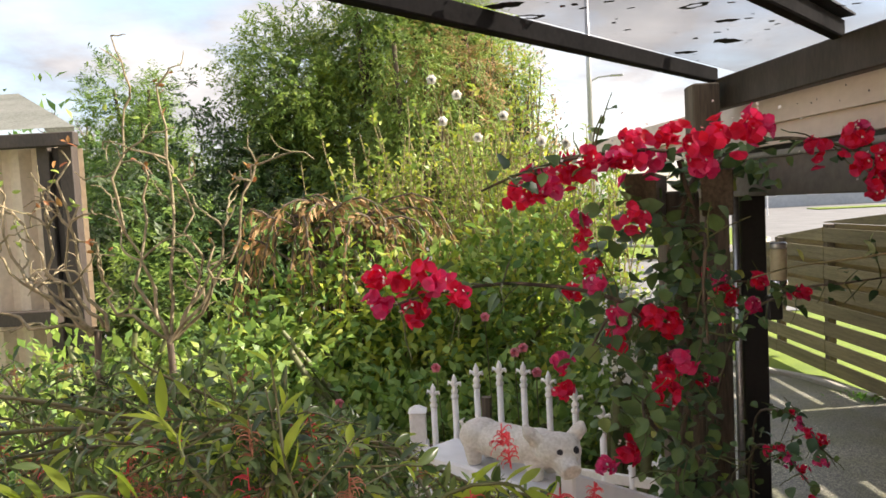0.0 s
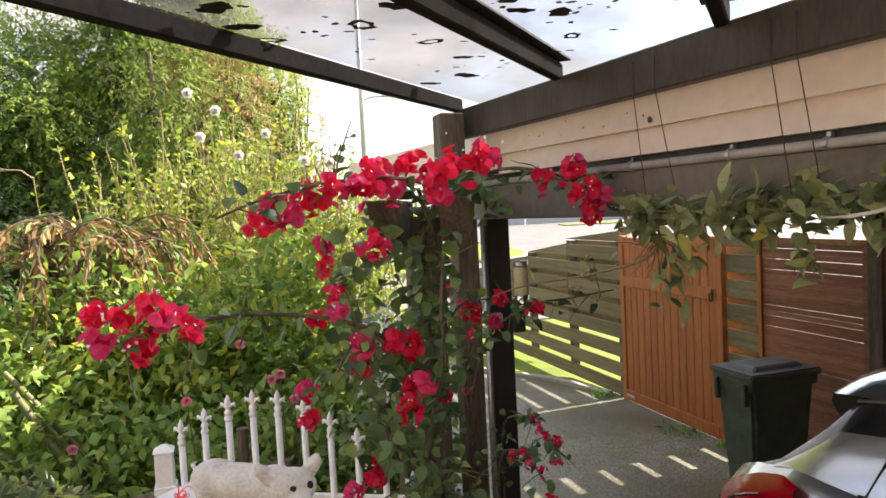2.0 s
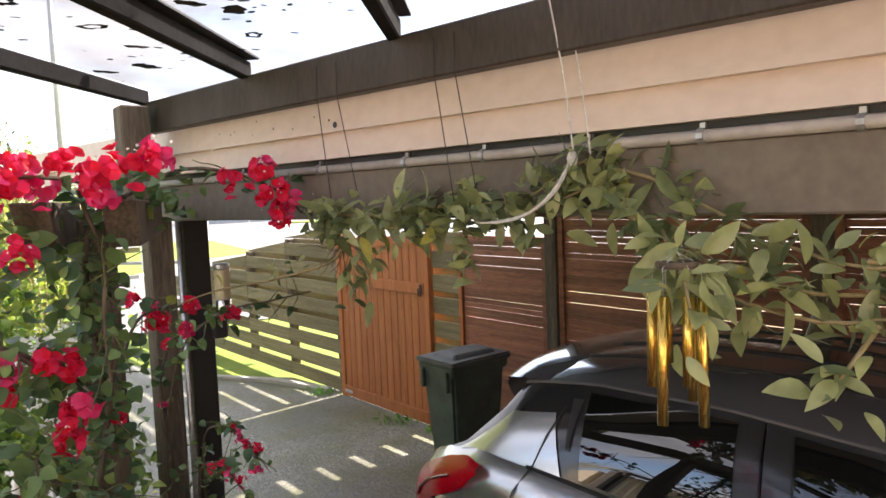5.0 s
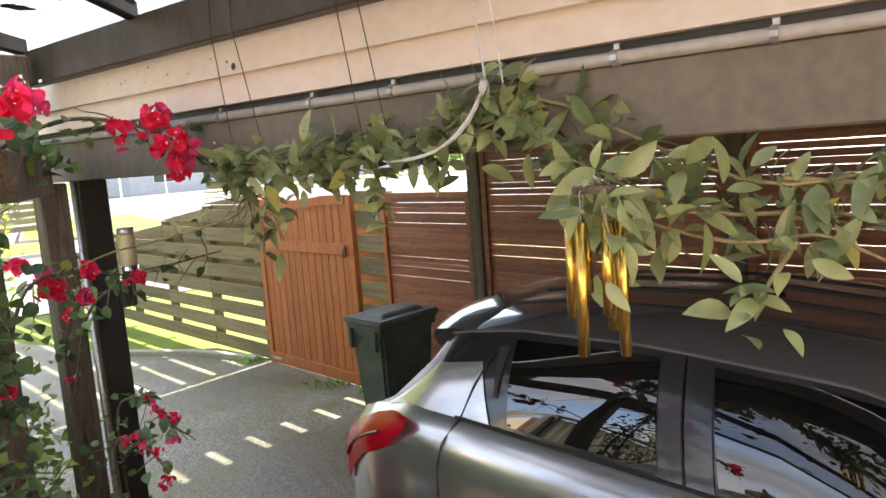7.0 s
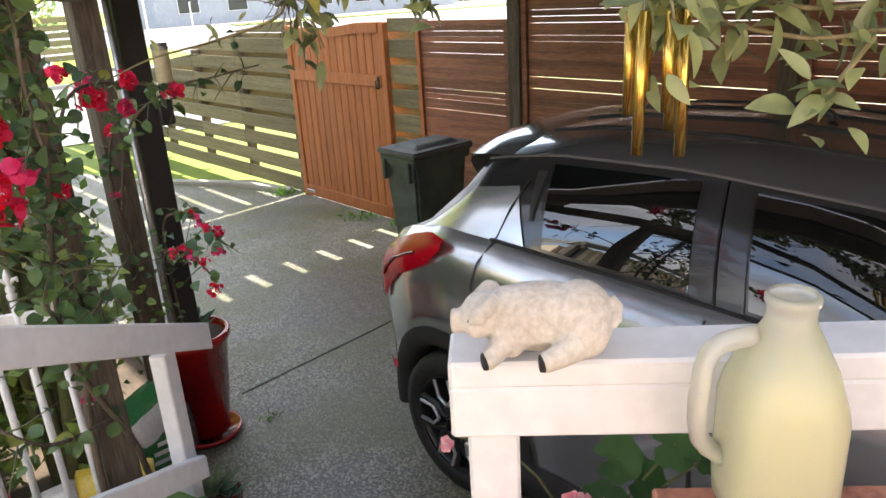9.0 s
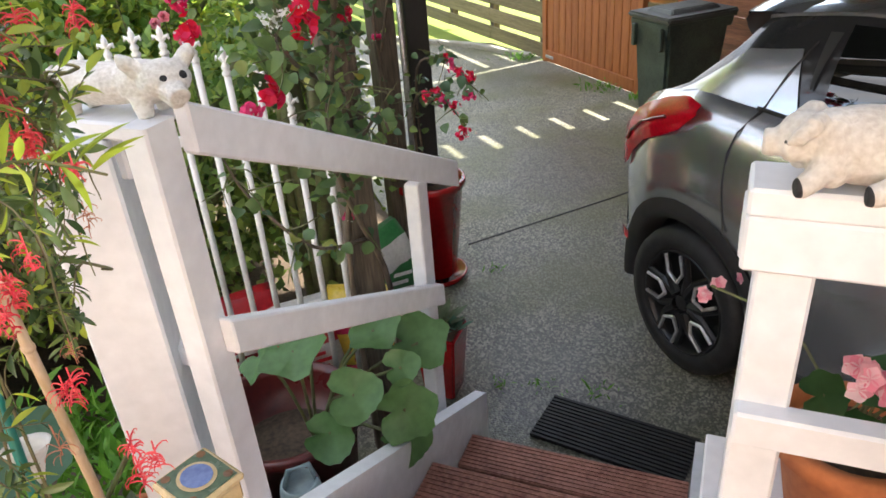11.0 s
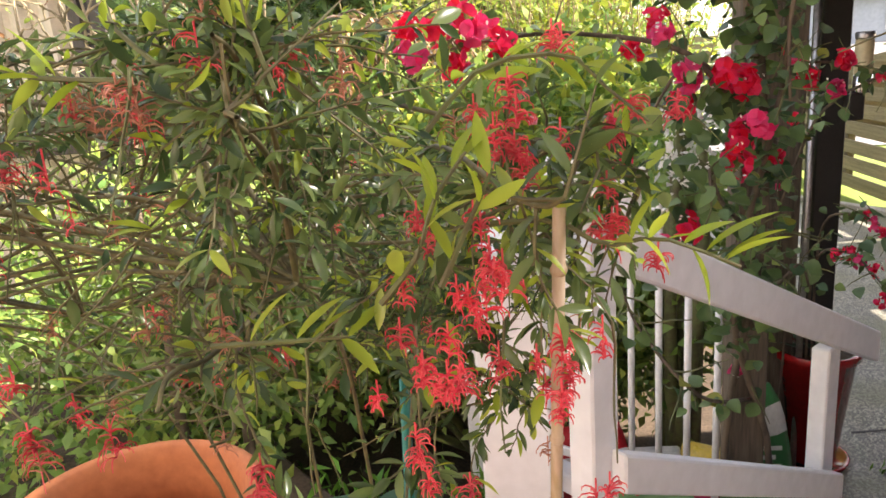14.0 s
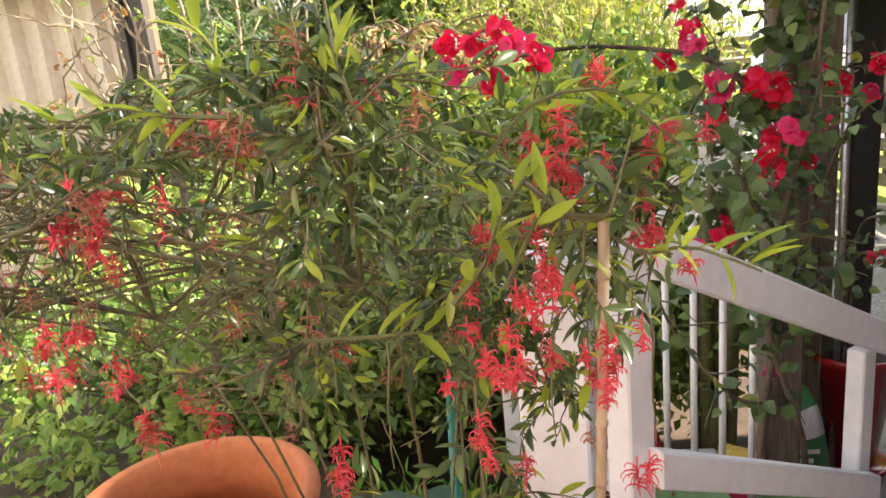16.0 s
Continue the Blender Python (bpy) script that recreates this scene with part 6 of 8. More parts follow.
spots = [(0.018, 0.48, 1.70), (0.016, 0.48, 1.72), (0.033, 0.47, 1.733), (0.01, 0.49, 1.685), (0.025, 0.5, 1.675), (0.042, 0.5, 1.707), (0.042, 0.47, 1.761), (0.048, 0.48, 1.75), (0.035, 0.49, 1.76), (0.086, 0.5, 1.691), (0.079, 0.51, 1.672), (0.092, 0.5, 1.676),
         (0.091, 0.5, 1.701), (0.019, 0.5, 1.634), (0.015, 0.5, 1.615), (-0.087, 0.52, 1.626), (-0.232, 0.5, 1.787), (-0.233, 0.51, 1.778), (-0.24, 0.5, 1.793), (-0.263, 0.48, 1.721), (-0.263, 0.48, 1.706), (-0.2, 0.5, 1.654), (-0.236, 0.5, 1.687), (0.129, 0.55, 1.746), (0.121, 0.54, 1.755),
         (0.071, 0.52, 1.819), (0.077, 0.52, 1.808), (0.062, 0.53, 1.815), (0.134, 0.56, 1.816), (0.126, 0.56, 1.813), (-0.062, 0.56, 1.862), (0.088, 0.58, 1.85), (-0.265, 0.55, 1.806), (0.069, 0.53, 1.831), (0.098, 0.49, 1.63), (0.12, 0.48, 1.56)]
for c in spots:
    for q in range(int(rng.integers(2, 4))):
        b = spider_bloom(np.array(c) + rng.normal(size=3) * np.array([0.012, 0.010, 0.011]), int(rng.integers(18, 28)), rng, rng.uniform(0.007, 0.012), rng.uniform(0.010, 0.020))
        part("bloom", stems_mesh(b, [0.0006] * len(b), 5), p_grev, grev, "red spidery bloom")
for k in range(220):
    ln = sub[rng.integers(0, len(sub))]
    if ln[-1][0] > -0.10 and k % 4:
        continue
    b = spider_bloom(ln[-1] + np.array([0, 0, -0.01]), int(rng.integers(12, 26)), rng, rng.uniform(0.010, 0.015), 0.02)
    part("bloom", stems_mesh(b, [0.0006] * len(b), 4), p_grev if k % 3 == 0 else p_grev_old, grev, "red spidery bloom" if k % 3 == 0 else "faded pinkish brown bloom")

# ---- hanging vine under the pergola beam ----
rng = np.random.default_rng(51)
vine = thing("hanging_vine", "waxy-leaved vine hung on wires under the pergola beam", "vine", at=(1.2, 1.2, 2.05))
v_runs = [
    [(1.17, 1.70, 2.045), (1.22, 1.50, 2.03), (1.28, 1.27, 2.05), (1.31, 1.05, 2.06), (1.31, 0.92, 2.12), (1.33, 0.86, 2.13)],
    [(1.16, 1.68, 2.01), (1.23, 1.45, 2.00), (1.28, 1.20, 2.02), (1.31, 0.98, 2.05), (1.32, 0.85, 2.09)],
    [(1.33, 0.92, 2.13), (1.38, 0.78, 2.09), (1.38, 0.66, 2.03), (1.385, 0.45, 1.945), (1.43, 0.30, 1.955), (1.46, 0.15, 1.98)],
    [(1.34, 0.86, 2.09), (1.32, 0.67, 1.92), (1.35, 0.48, 1.86), (1.38, 0.36, 1.87), (1.41, 0.27, 1.83), (1.44, 0.12, 1.86)],
    [(1.34, 0.84, 2.06), (1.31, 0.72, 1.95), (1.28, 0.66, 1.88), (1.27, 0.62, 1.82)],
    [(1.36, 0.62, 1.94), (1.37, 0.50, 1.90), (1.40, 0.36, 1.90), (1.43, 0.22, 1.87), (1.45, 0.1, 1.90)],
    [(1.20, 1.60, 2.02), (1.205, 1.565, 1.90), (1.20, 1.56, 1.80)],
    [(1.23, 1.57, 2.02), (1.22, 1.55, 1.94), (1.24, 1.53, 1.84)],
    [(1.28, 1.22, 2.02), (1.27, 1.18, 1.95), (1.27, 1.17, 1.90)],
    [(1.36, 0.39, 1.86), (1.29, 0.41, 1.80), (1.25, 0.425, 1.775)],
    [(1.20, 1.62, 2.0), (1.18, 1.61, 1.92), (1.08, 1.75, 1.87), (1.0, 1.97, 1.83), (0.95, 2.15, 1.78)],
    [(1.31, 0.76, 1.99), (1.27, 0.68, 1.96), (1.235, 0.62, 1.92), (1.22, 0.58, 1.88)],
    [(1.33, 0.72, 2.0), (1.29, 0.62, 1.95), (1.26, 0.57, 1.91)],
    [(1.31, 0.72, 2.01), (1.22, 0.64, 1.975), (1.16, 0.58, 1.94), (1.13, 0.55, 1.90)],
    [(1.40, 0.42, 1.95), (1.43, 0.26, 1.93), (1.45, 0.12, 1.90), (1.47, 0.0, 1.93)],
]
v_runs = [smooth_line(r, 18) for r in v_runs]
for r in v_runs:
    part("stem", stems_mesh([r], [0.0045], 6), stem_tan, vine, smooth=True)
at, way = along(v_runs[:2], 240, rng)
atb, wayb = along(v_runs[2:6], 125, rng)
at, way = np.concatenate([at, atb]), np.concatenate([way, wayb])
at2, way2 = along(v_runs[6:8], 60, rng, 0.35)
at4, way4 = along(v_runs[8:10] + v_runs[11:], 110, rng, 0.2)
at2, way2 = np.concatenate([at2, at4]), np.concatenate([way2, way4])
at3, way3 = along(v_runs[10:11], 16, rng)
at, way = np.concatenate([at, at2, at3]), np.concatenate([way, way2, way3])
at = at + rng.normal(size=at.shape) * np.array([0.02, 0.02, 0.024])
d, f = sprigs(at, way, rng, 1.0, 0.0)
d = unit(d + np.array([-0.10, -0.10, 0.22]) + rng.normal(size=d.shape) * 0.4)
f = unit(f + np.array([-0.15, -0.15, 0.3]) + rng.normal(size=f.shape) * 0.6)
L = rng.uniform(0.038, 0.076, len(at))
L[-len(at3):] *= 0.5
stuff(part("foliage", leaf_mesh("foliage", at, d, f, L, L * rng.uniform(0.36, 0.50, len(at)), 0.40, 0.13, 0.46), g_hoya, vine))
# hanging knot of dry roots at its tip
roots = [wander((1.20, 1.60, 1.97), unit(rng.normal(size=3) * 0.5 + np.array([0, 0, -1.0])), rng.uniform(0.06, 0.16), rng, 6, 0.6) for k in range(22)]
part("dry_root_tuft", stems_mesh(roots, [0.0018] * len(roots), 4), bark, vine)

for k, (e, dx, z0, z1) in enumerate(((1.02, 0.03, 2.34, 2.06), (1.10, 0.05, 2.34, 2.08), (1.44, 0.04, 2.34, 2.06), (1.50, 0.05, 2.34, 2.06))):
    p = B0 + BE * e
    bm = bmesh.new()
    tube(bm, [(p.x - 0.004, p.y, 2.42), (p.x - 0.006, p.y, z0), (p.x + dx - 0.02, p.y - 0.02, z1)], 0.0013, 5)
    solo("hanging_wire", bm, wire_dark, "thin dark wire holding up the vine", "wire", "wires on the beam")
cord = thing("rope_sling", "white knotted cord looped round the vine", "rope", at=(1.25, 0.87, 2.1))
for dx, dy in ((0.0, 0.0), (0.012, -0.03)):
    bm = bmesh.new()
    tube(bm, [tuple(q) for q in smooth_line([(1.27 + dx, 0.93 + dy, 2.46), (1.285 + dx, 0.91 + dy, 2.30), (1.30 + dx, 0.90 + dy, 2.14)], 8)], 0.0018, 6)
    part("strand", bm, rope_white, cord)
for o in (0.0, 0.018):
    bm = bmesh.new()
    tube(bm, [tuple(q) for q in smooth_line([(1.295, 0.90, 2.135), (1.255 + o, 0.92 + o * 0.5, 2.07), (1.235 + o, 0.97 + o, 2.03), (1.235, 1.05 + o, 2.015), (1.24, 1.12, 2.015)], 14)], 0.0026, 6)
    part("loop", bm, rope_white, cord)
bm = bmesh.new()
lathe(bm, [(0.002, -0.016), (0.009, -0.01), (0.011, 0.0), (0.008, 0.01), (0.003, 0.016)], (1.295, 0.90, 2.135), 10)
part("knot", bm, rope_white, cord, smooth=True)

chime = thing("wind_chime", "brass tube wind chime hanging among the vine leaves", "wind chime", at=(1.19, 0.61, 1.9))
for k in range(6):
    a = k * math.tau / 6
    x, y = 1.19 + 0.036 * math.cos(a), 0.61 + 0.036 * math.sin(a)
    ln = (0.19, 0.13, 0.16, 0.21, 0.15, 0.22)[k]
    bm = bmesh.new()
    tube(bm, [(x, y, 1.91), (x + 0.006 * math.cos(a), y, 1.925 - ln)], 0.0085, 12)
    part("tube", bm, brass, chime, smooth=True)
    bm = bmesh.new()
    tube(bm, [(1.19, 0.61, 1.975), (x, y, 1.953), (x, y, 1.89)], 0.0006, 4)
    part("thread", bm, rope_white, chime)
bm = bmesh.new()
lathe(bm, [(0.002, 0), (0.030, 0.0), (0.032, 0.005), (0.030, 0.010), (0.002, 0.010)], (1.19, 0.61, 1.950), 18)
part("top_disc", bm, bark, chime, "round wooden disc")

# ---- white picket panel in the garden ----
panel = thing("picket_fence", "white iron picket fence with arched fleur-de-lis tops", "picket fence", at=(0.27, 2.26, 0))


def finial(bm, x, y, z):
    """A small fleur-de-lis on a turned collar."""
    lathe(bm, [(0.0075, -0.075), (0.013, -0.068), (0.0135, -0.060), (0.0085, -0.055), (0.012, -0.048), (0.012, -0.042), (0.008, -0.036), (0.006, -0.028), (0.010, -0.018), (0.0085, -0.004), (0.001, 0.012)], (x, y, z), 10)
    for sg in (-1, 1):
        d = Vector((0.878 * sg, -0.478 * sg, 0))
        c = Vector((x, y, z))
        tube(bm, [c + Vector((0, 0, -0.034)), c + d * 0.012 + Vector((0, 0, -0.020)), c + d * 0.021 + Vector((0, 0, -0.016)), c + d * 0.024 + Vector((0, 0, -0.027))], [0.005, 0.006, 0.006, 0.003], 6)


tops = [1.430, 1.468, 1.510, 1.526, 1.526, 1.502, 1.460, 1.410, 1.330, 1.28]
for k, z in enumerate(tops):
    x, y = -0.024 + 0.0735 * k, 2.42 - 0.040 * k
    bm = bmesh.new()
    tube(bm, [(x, y, 0.32), (x, y, z - 0.07)], 0.0105, 10)
    pk = part("picket", bm, white_iron, panel, smooth=True)
    bm = bmesh.new()
    finial(bm, x, y, z)
    part("finial", bm, white_iron, pk, smooth=True)
for z in (1.20, 0.55):
    bm = bmesh.new()
    beam(bm, (-0.10, 2.461, z), (0.68, 2.037, z), 0.014, 0.032, 0.002)
    part("rail", bm, white_iron, panel)
bm = bmesh.new()
box(bm, (-0.112, 2.44, 0.0), (-0.055, 2.497, 1.335), bevel=0.004)
bmesh.ops.create_cone(bm, cap_ends=True, segments=4, radius1=0.046, radius2=0.012, depth=0.018, matrix=pose(-0.0835, 2.4685, 1.345, 0, 0, 45))
part("end_post", bm, white_iron, panel, "square white end post with a small cap")
bm = bmesh.new()
box(bm, (-0.118, 2.434, 1.20), (-0.049, 2.503, 1.225), bevel=0.003)
part("collar", bm, white_iron, panel)
bm = bmesh.new()
tube(bm, [(-0.45, 2.75, 1.05), (0.1, 2.72, 1.13), (0.33, 2.7, 1.16)], [0.02, 0.018, 0.014], 8)
solo("weathered_branch", bm, bark, "weathered branch lying across the garden bed stakes", "branch")
bm = bmesh.new()
tube(bm, [(0.16, 2.66, 0.0), (0.165, 2.66, 1.32)], 0.02, 8)
solo("garden_stake", bm, post_wood, "old wooden garden stake standing in the bed", "stake")


# ---- pig statues: each one plain mesh ----
def pig_material(name, base, dark, black_spots, scale):
    """Cast cement with black paint dabbed at a few places."""
    m = material(name, base, 0.8, dark=dark, scale=scale, fine=140, bump=0.9)
    nt = m.node_tree
    b = nt.nodes["Principled BSDF"]
    src = b.inputs["Base Color"].links[0].from_socket
    geo = nt.nodes.new("ShaderNodeTexCoord")
    prev = None
    for p, r in black_spots:
        d = nt.nodes.new("ShaderNodeVectorMath")
        d.operation = "DISTANCE"
        d.inputs[1].default_value = p
        nt.links.new(geo.outputs["Object"], d.inputs[0])
        lt = nt.nodes.new("ShaderNodeMath")
        lt.operation = "LESS_THAN"
        lt.inputs[1].default_value = r
        nt.links.new(d.outputs["Value"], lt.inputs[0])
        if prev is not None:
            mx = nt.nodes.new("ShaderNodeMath")
            mx.operation = "MAXIMUM"
            nt.links.new(prev, mx.inputs[0])
            nt.links.new(lt.outputs[0], mx.inputs[1])
            prev = mx.outputs[0]
        else:
            prev = lt.outputs[0]
    mix = nt.nodes.new("ShaderNodeMixRGB")
    mix.inputs["Color2"].default_value = (0.02, 0.02, 0.022, 1)
    nt.links.new(prev, mix.inputs["Fac"])
    nt.links.new(src, mix.inputs["Color1"])
    nt.links.new(mix.outputs["Color"], b.inputs["Base Color"])
    return m


def blob(bm, c, r, turn=(0, 0, 0)):
    bmesh.ops.create_uvsphere(bm, u_segments=20, v_segments=14, radius=1, matrix=pose(*c, *turn) @ Matrix.Diagonal((*r, 1)))


def limb(bm, pts, radii):
    tube(bm, pts, radii, 12)


def statue(name, build, m, mat, label, voxel):
    bm = bmesh.new()
    build(bm)
    ob = solo(name, bm, mat, label, "pig statue", "pig statues", smooth=True)
    ob.matrix_world = m
    r = ob.modifiers.new("fuse", "REMESH")
    r.mode, r.voxel_size, r.use_smooth_shade = "VOXEL", voxel, True
    s = ob.modifiers.new("ease", "SMOOTH")
    s.factor, s.iterations = 0.5, 4
    return ob


def standing_pig(bm):
    blob(bm, (-0.02, 0, 0.062), (0.105, 0.046, 0.044))
    blob(bm, (-0.085, 0, 0.064), (0.048, 0.046, 0.045))
    blob(bm, (0.055, 0.0, 0.066), (0.05, 0.045, 0.046))
    blob(bm, (0.105, -0.012, 0.078), (0.045, 0.042, 0.040))
    limb(bm, [(0.115, -0.02, 0.070), (0.150, -0.045, 0.058), (0.160, -0.052, 0.055)], [0.026, 0.019, 0.0185])
    limb(bm, [(0.115, -0.022, 0.055), (0.146, -0.042, 0.036)], [0.020, 0.012])
    for sg in (-1, 1):
        base = Vector((0.095 + 0.020 * sg, -0.005 + 0.028 * sg, 0.106))
        limb(bm, [base + Vector((0, 0, -0.01)), base + Vector((0.012 * sg, 0.01 * sg, 0.014)), base + Vector((0.018 * sg - 0.004, 0.014 * sg, 0.030))], [0.016, 0.015, 0.004])
    for x in (-0.09, 0.06):
        for y in (-0.026, 0.026):
            limb(bm, [(x, y, 0.045), (x + 0.004, y, 0.0)], [0.019, 0.014])
    limb(bm, [(-0.13, 0, 0.075), (-0.145, 0.004, 0.088), (-0.138, 0.012, 0.095)], [0.006, 0.005, 0.003])


def lying_pig(bm):
    blob(bm, (0.0, 0, 0.042), (0.070, 0.036, 0.039))
    blob(bm, (0.048, -0.006, 0.042), (0.042, 0.038, 0.042))
    blob(bm, (0.052, -0.026, 0.034), (0.030, 0.020, 0.030))
    blob(bm, (-0.034, -0.004, 0.042), (0.034, 0.033, 0.036))
    blob(bm, (-0.032, -0.022, 0.030), (0.020, 0.018, 0.026))
    blob(bm, (-0.064, -0.008, 0.049), (0.027, 0.026, 0.026))
    blob(bm, (-0.072, -0.024, 0.041), (0.014, 0.010, 0.013))
    limb(bm, [(-0.078, -0.010, 0.046), (-0.092, -0.012, 0.043), (-0.100, -0.012, 0.043), (-0.103, -0.012, 0.043)], [0.019, 0.0135, 0.0145, 0.0115])
    for sg in (-1, 1):
        limb(bm, [(-0.050, -0.006 + 0.014 * sg, 0.072), (-0.058, -0.009 + 0.026 * sg, 0.068), (-0.070, -0.011 + 0.031 * sg, 0.058), (-0.080, -0.012 + 0.029 * sg, 0.052)], [0.008, 0.0105, 0.009, 0.003])
    limb(bm, [(-0.036, -0.024, 0.030), (-0.050, -0.036, 0.016), (-0.060, -0.044, 0.0105), (-0.066, -0.046, 0.0105)], [0.017, 0.0125, 0.0115, 0.010])
    limb(bm, [(0.044, -0.034, 0.026), (0.022, -0.044, 0.015), (0.006, -0.049, 0.0105), (-0.001, -0.050, 0.0105)], [0.020, 0.0135, 0.0115, 0.010])
    limb(bm, [(-0.052, 0.018, 0.024), (-0.066, 0.030, 0.011)], [0.014, 0.010])
    limb(bm, [(0.050, 0.02, 0.028), (0.06, 0.035, 0.012)], [0.018, 0.011])
    limb(bm, [(0.084, -0.010, 0.066), (0.093, -0.016, 0.058), (0.092, -0.022, 0.046), (0.085, -0.028, 0.040)], [0.005, 0.005, 0.004, 0.003])


def along_deck(u, v, z, turn):
    p = deck(u, v, z)
    return pose(p.x, p.y, p.z, 0, 0, math.degrees(math.atan2(UY, UX)) + turn)


white_pig = pig_material("white_painted_cement", (0.78, 0.76, 0.72), (0.55, 0.52, 0.47), [((0.134, -0.050, 0.092), 0.010), ((0.152, -0.016, 0.090), 0.010), ((0.168, -0.065, 0.060), 0.0055), ((0.173, -0.050, 0.060), 0.0055)], 22)
cream_pig = pig_material("bare_cast_cement", (0.64, 0.61, 0.56), (0.47, 0.43, 0.38), [((-0.069, -0.048, 0.009), 0.0125), ((-0.004, -0.053, 0.009), 0.0125), ((-0.078, -0.032, 0.050), 0.003), ((-0.082, -0.030, 0.050), 0.0025)], 18)
statue("pig_statue", standing_pig, along_deck(-0.79, 0.995, 1.574, 4) @ Matrix.Diagonal((0.9, 0.88, 0.72, 1)), white_pig, "white painted pig statue standing on the deck rail", 0.0032)
statue("pig_statue", lying_pig, along_deck(0.206, 0.962, 1.557, -2) @ Matrix.Diagonal((0.95, 1.0, 1.05, 1)), cream_pig, "cream cement pig statue lying asleep on the deck rail", 0.0022)

# ---- table, jug and potted geranium by the rail ----
tabl = thing("outdoor_table", "dark red-brown timber table beside the deck rail", "table", at=tuple(deck(0.85, 0.6, DZ)))
for k in range(6):
    v1 = 0.905 - k * 0.112
    bm = bmesh.new()
    box(bm, (0.328, v1 - 0.108, 1.382), (1.5, v1, 1.41), DECK, 0.003)
    part("plank", bm, deck_wood, tabl)
bm = bmesh.new()
box(bm, (0.36, 0.26, 1.32), (1.47, 0.89, 1.378), DECK, 0.003)
part("apron", bm, deck_wood, tabl)
for u in (0.38, 1.42):
    for v in (0.30, 0.82):
        bm = bmesh.new()
        box(bm, (u, v, DZ), (u + 0.06, v + 0.06, 1.32), DECK, 0.004)
        part("leg", bm, deck_wood, tabl)
jug_mat = bpy.data.materials.new("translucent_yellow_plastic")
jug_mat.use_nodes = True
jb = jug_mat.node_tree.nodes["Principled BSDF"]
jb.inputs["Base Color"].default_value = (0.95, 0.95, 0.88, 1)
jb.inputs["Roughness"].default_value = 0.35
jb.inputs["Subsurface Weight"].default_value = 0.3
jb.inputs["Subsurface Radius"].default_value = (0.06, 0.06, 0.03)
jb.inputs["Transmission Weight"].default_value = 0.75
jug = thing("plastic_jug", "translucent pale yellow plastic jug without a cap on the table", "jug", at=(0.885, 0.30, 1.41))
jc = Vector((0.935, 0.293, 1.411))
bm = bmesh.new()
prof = [(0.046, 0.0), (0.055, 0.006), (0.0565, 0.03), (0.0565, 0.125), (0.054, 0.145), (0.046, 0.175), (0.034, 0.20), (0.026, 0.215), (0.023, 0.225), (0.0235, 0.238), (0.026, 0.240), (0.026, 0.246), (0.022, 0.250), (0.020, 0.235)]
rings = []
for r, h in prof:
    sq = 0.75 if h < 0.13 else max(0.0, 0.75 - (h - 0.13) * 9)
    ring = []
    for k in range(28):
        a = k * math.tau / 28
        c, s_ = math.cos(a), math.sin(a)
        box_r = 1 / max(abs(c), abs(s_))
        rr = r * ((1 - sq) + sq * min(box_r, 1.22))
        ring.append(bm.verts.new(jc + Vector((UX, UY, 0)) * (rr * c) + Vector((VX, VY, 0)) * (rr * s_) + Vector((0, 0, h))))
    rings.append(ring)
for a, b in zip(rings, rings[1:]):
    for k in range(28):
        bm.faces.new((a[k], a[(k + 1) % 28], b[(k + 1) % 28], b[k]))
bm.faces.new(rings[0][::-1])
part("body", bm, jug_mat, jug, smooth=True)
bm = bmesh.new()
fill = []
for q in range(9):
    rr, h = prof[q][0] - 0.003, prof[q][1] + 0.003
    if h > 0.185:
        break
    sq = 0.75 if h < 0.13 else max(0.0, 0.75 - (h - 0.13) * 9)
    fill.append([bm.verts.new(jc + Vector((UX, UY, 0)) * (rr * ((1 - sq) + sq * min(1 / max(abs(math.cos(a)), abs(math.sin(a))), 1.22)) * math.cos(a)) + Vector((VX, VY, 0)) * (rr * ((1 - sq) + sq * min(1 / max(abs(math.cos(a)), abs(math.sin(a))), 1.22)) * math.sin(a)) + Vector((0, 0, h))) for a in [k * math.tau / 28 for k in range(28)]])
for a, b in zip(fill, fill[1:]):
    for k in range(28):
        bm.faces.new((a[k], a[(k + 1) % 28], b[(k + 1) % 28], b[k]))
bm.faces.new(fill[0][::-1])
bm.faces.new(fill[-1])
part("liquid", bm, material("yellow_green_liquid", (0.90, 0.88, 0.45), 0.4, dark=(0.86, 0.84, 0.40), scale=4, bump=0), jug, "yellow-green liquid", True)
hd = -Vector((UX, UY, 0))
bm = bmesh.new()
tube(bm, [tuple(q) for q in smooth_line([tuple(jc + hd * 0.030 + Vector((0, 0, 0.205))), tuple(jc + hd * 0.066 + Vector((0, 0, 0.195))), tuple(jc + hd * 0.080 + Vector((0, 0, 0.165))), tuple(jc + hd * 0.080 + Vector((0, 0, 0.09))), tuple(jc + hd * 0.050 + Vector((0, 0, 0.06)))], 14)], 0.0105, 10)
part("handle", bm, jug_mat, jug, smooth=True)

shelf = deck(0.4, 1.12, 0.93)
bm = bmesh.new()
box(bm, (0.10, 1.013, 0.90), (1.3, 1.26, 0.93), DECK, 0.003)
solo("pot_shelf", bm, white_paint, "white painted shelf fixed outside the deck rail", "shelf", kind="structure")


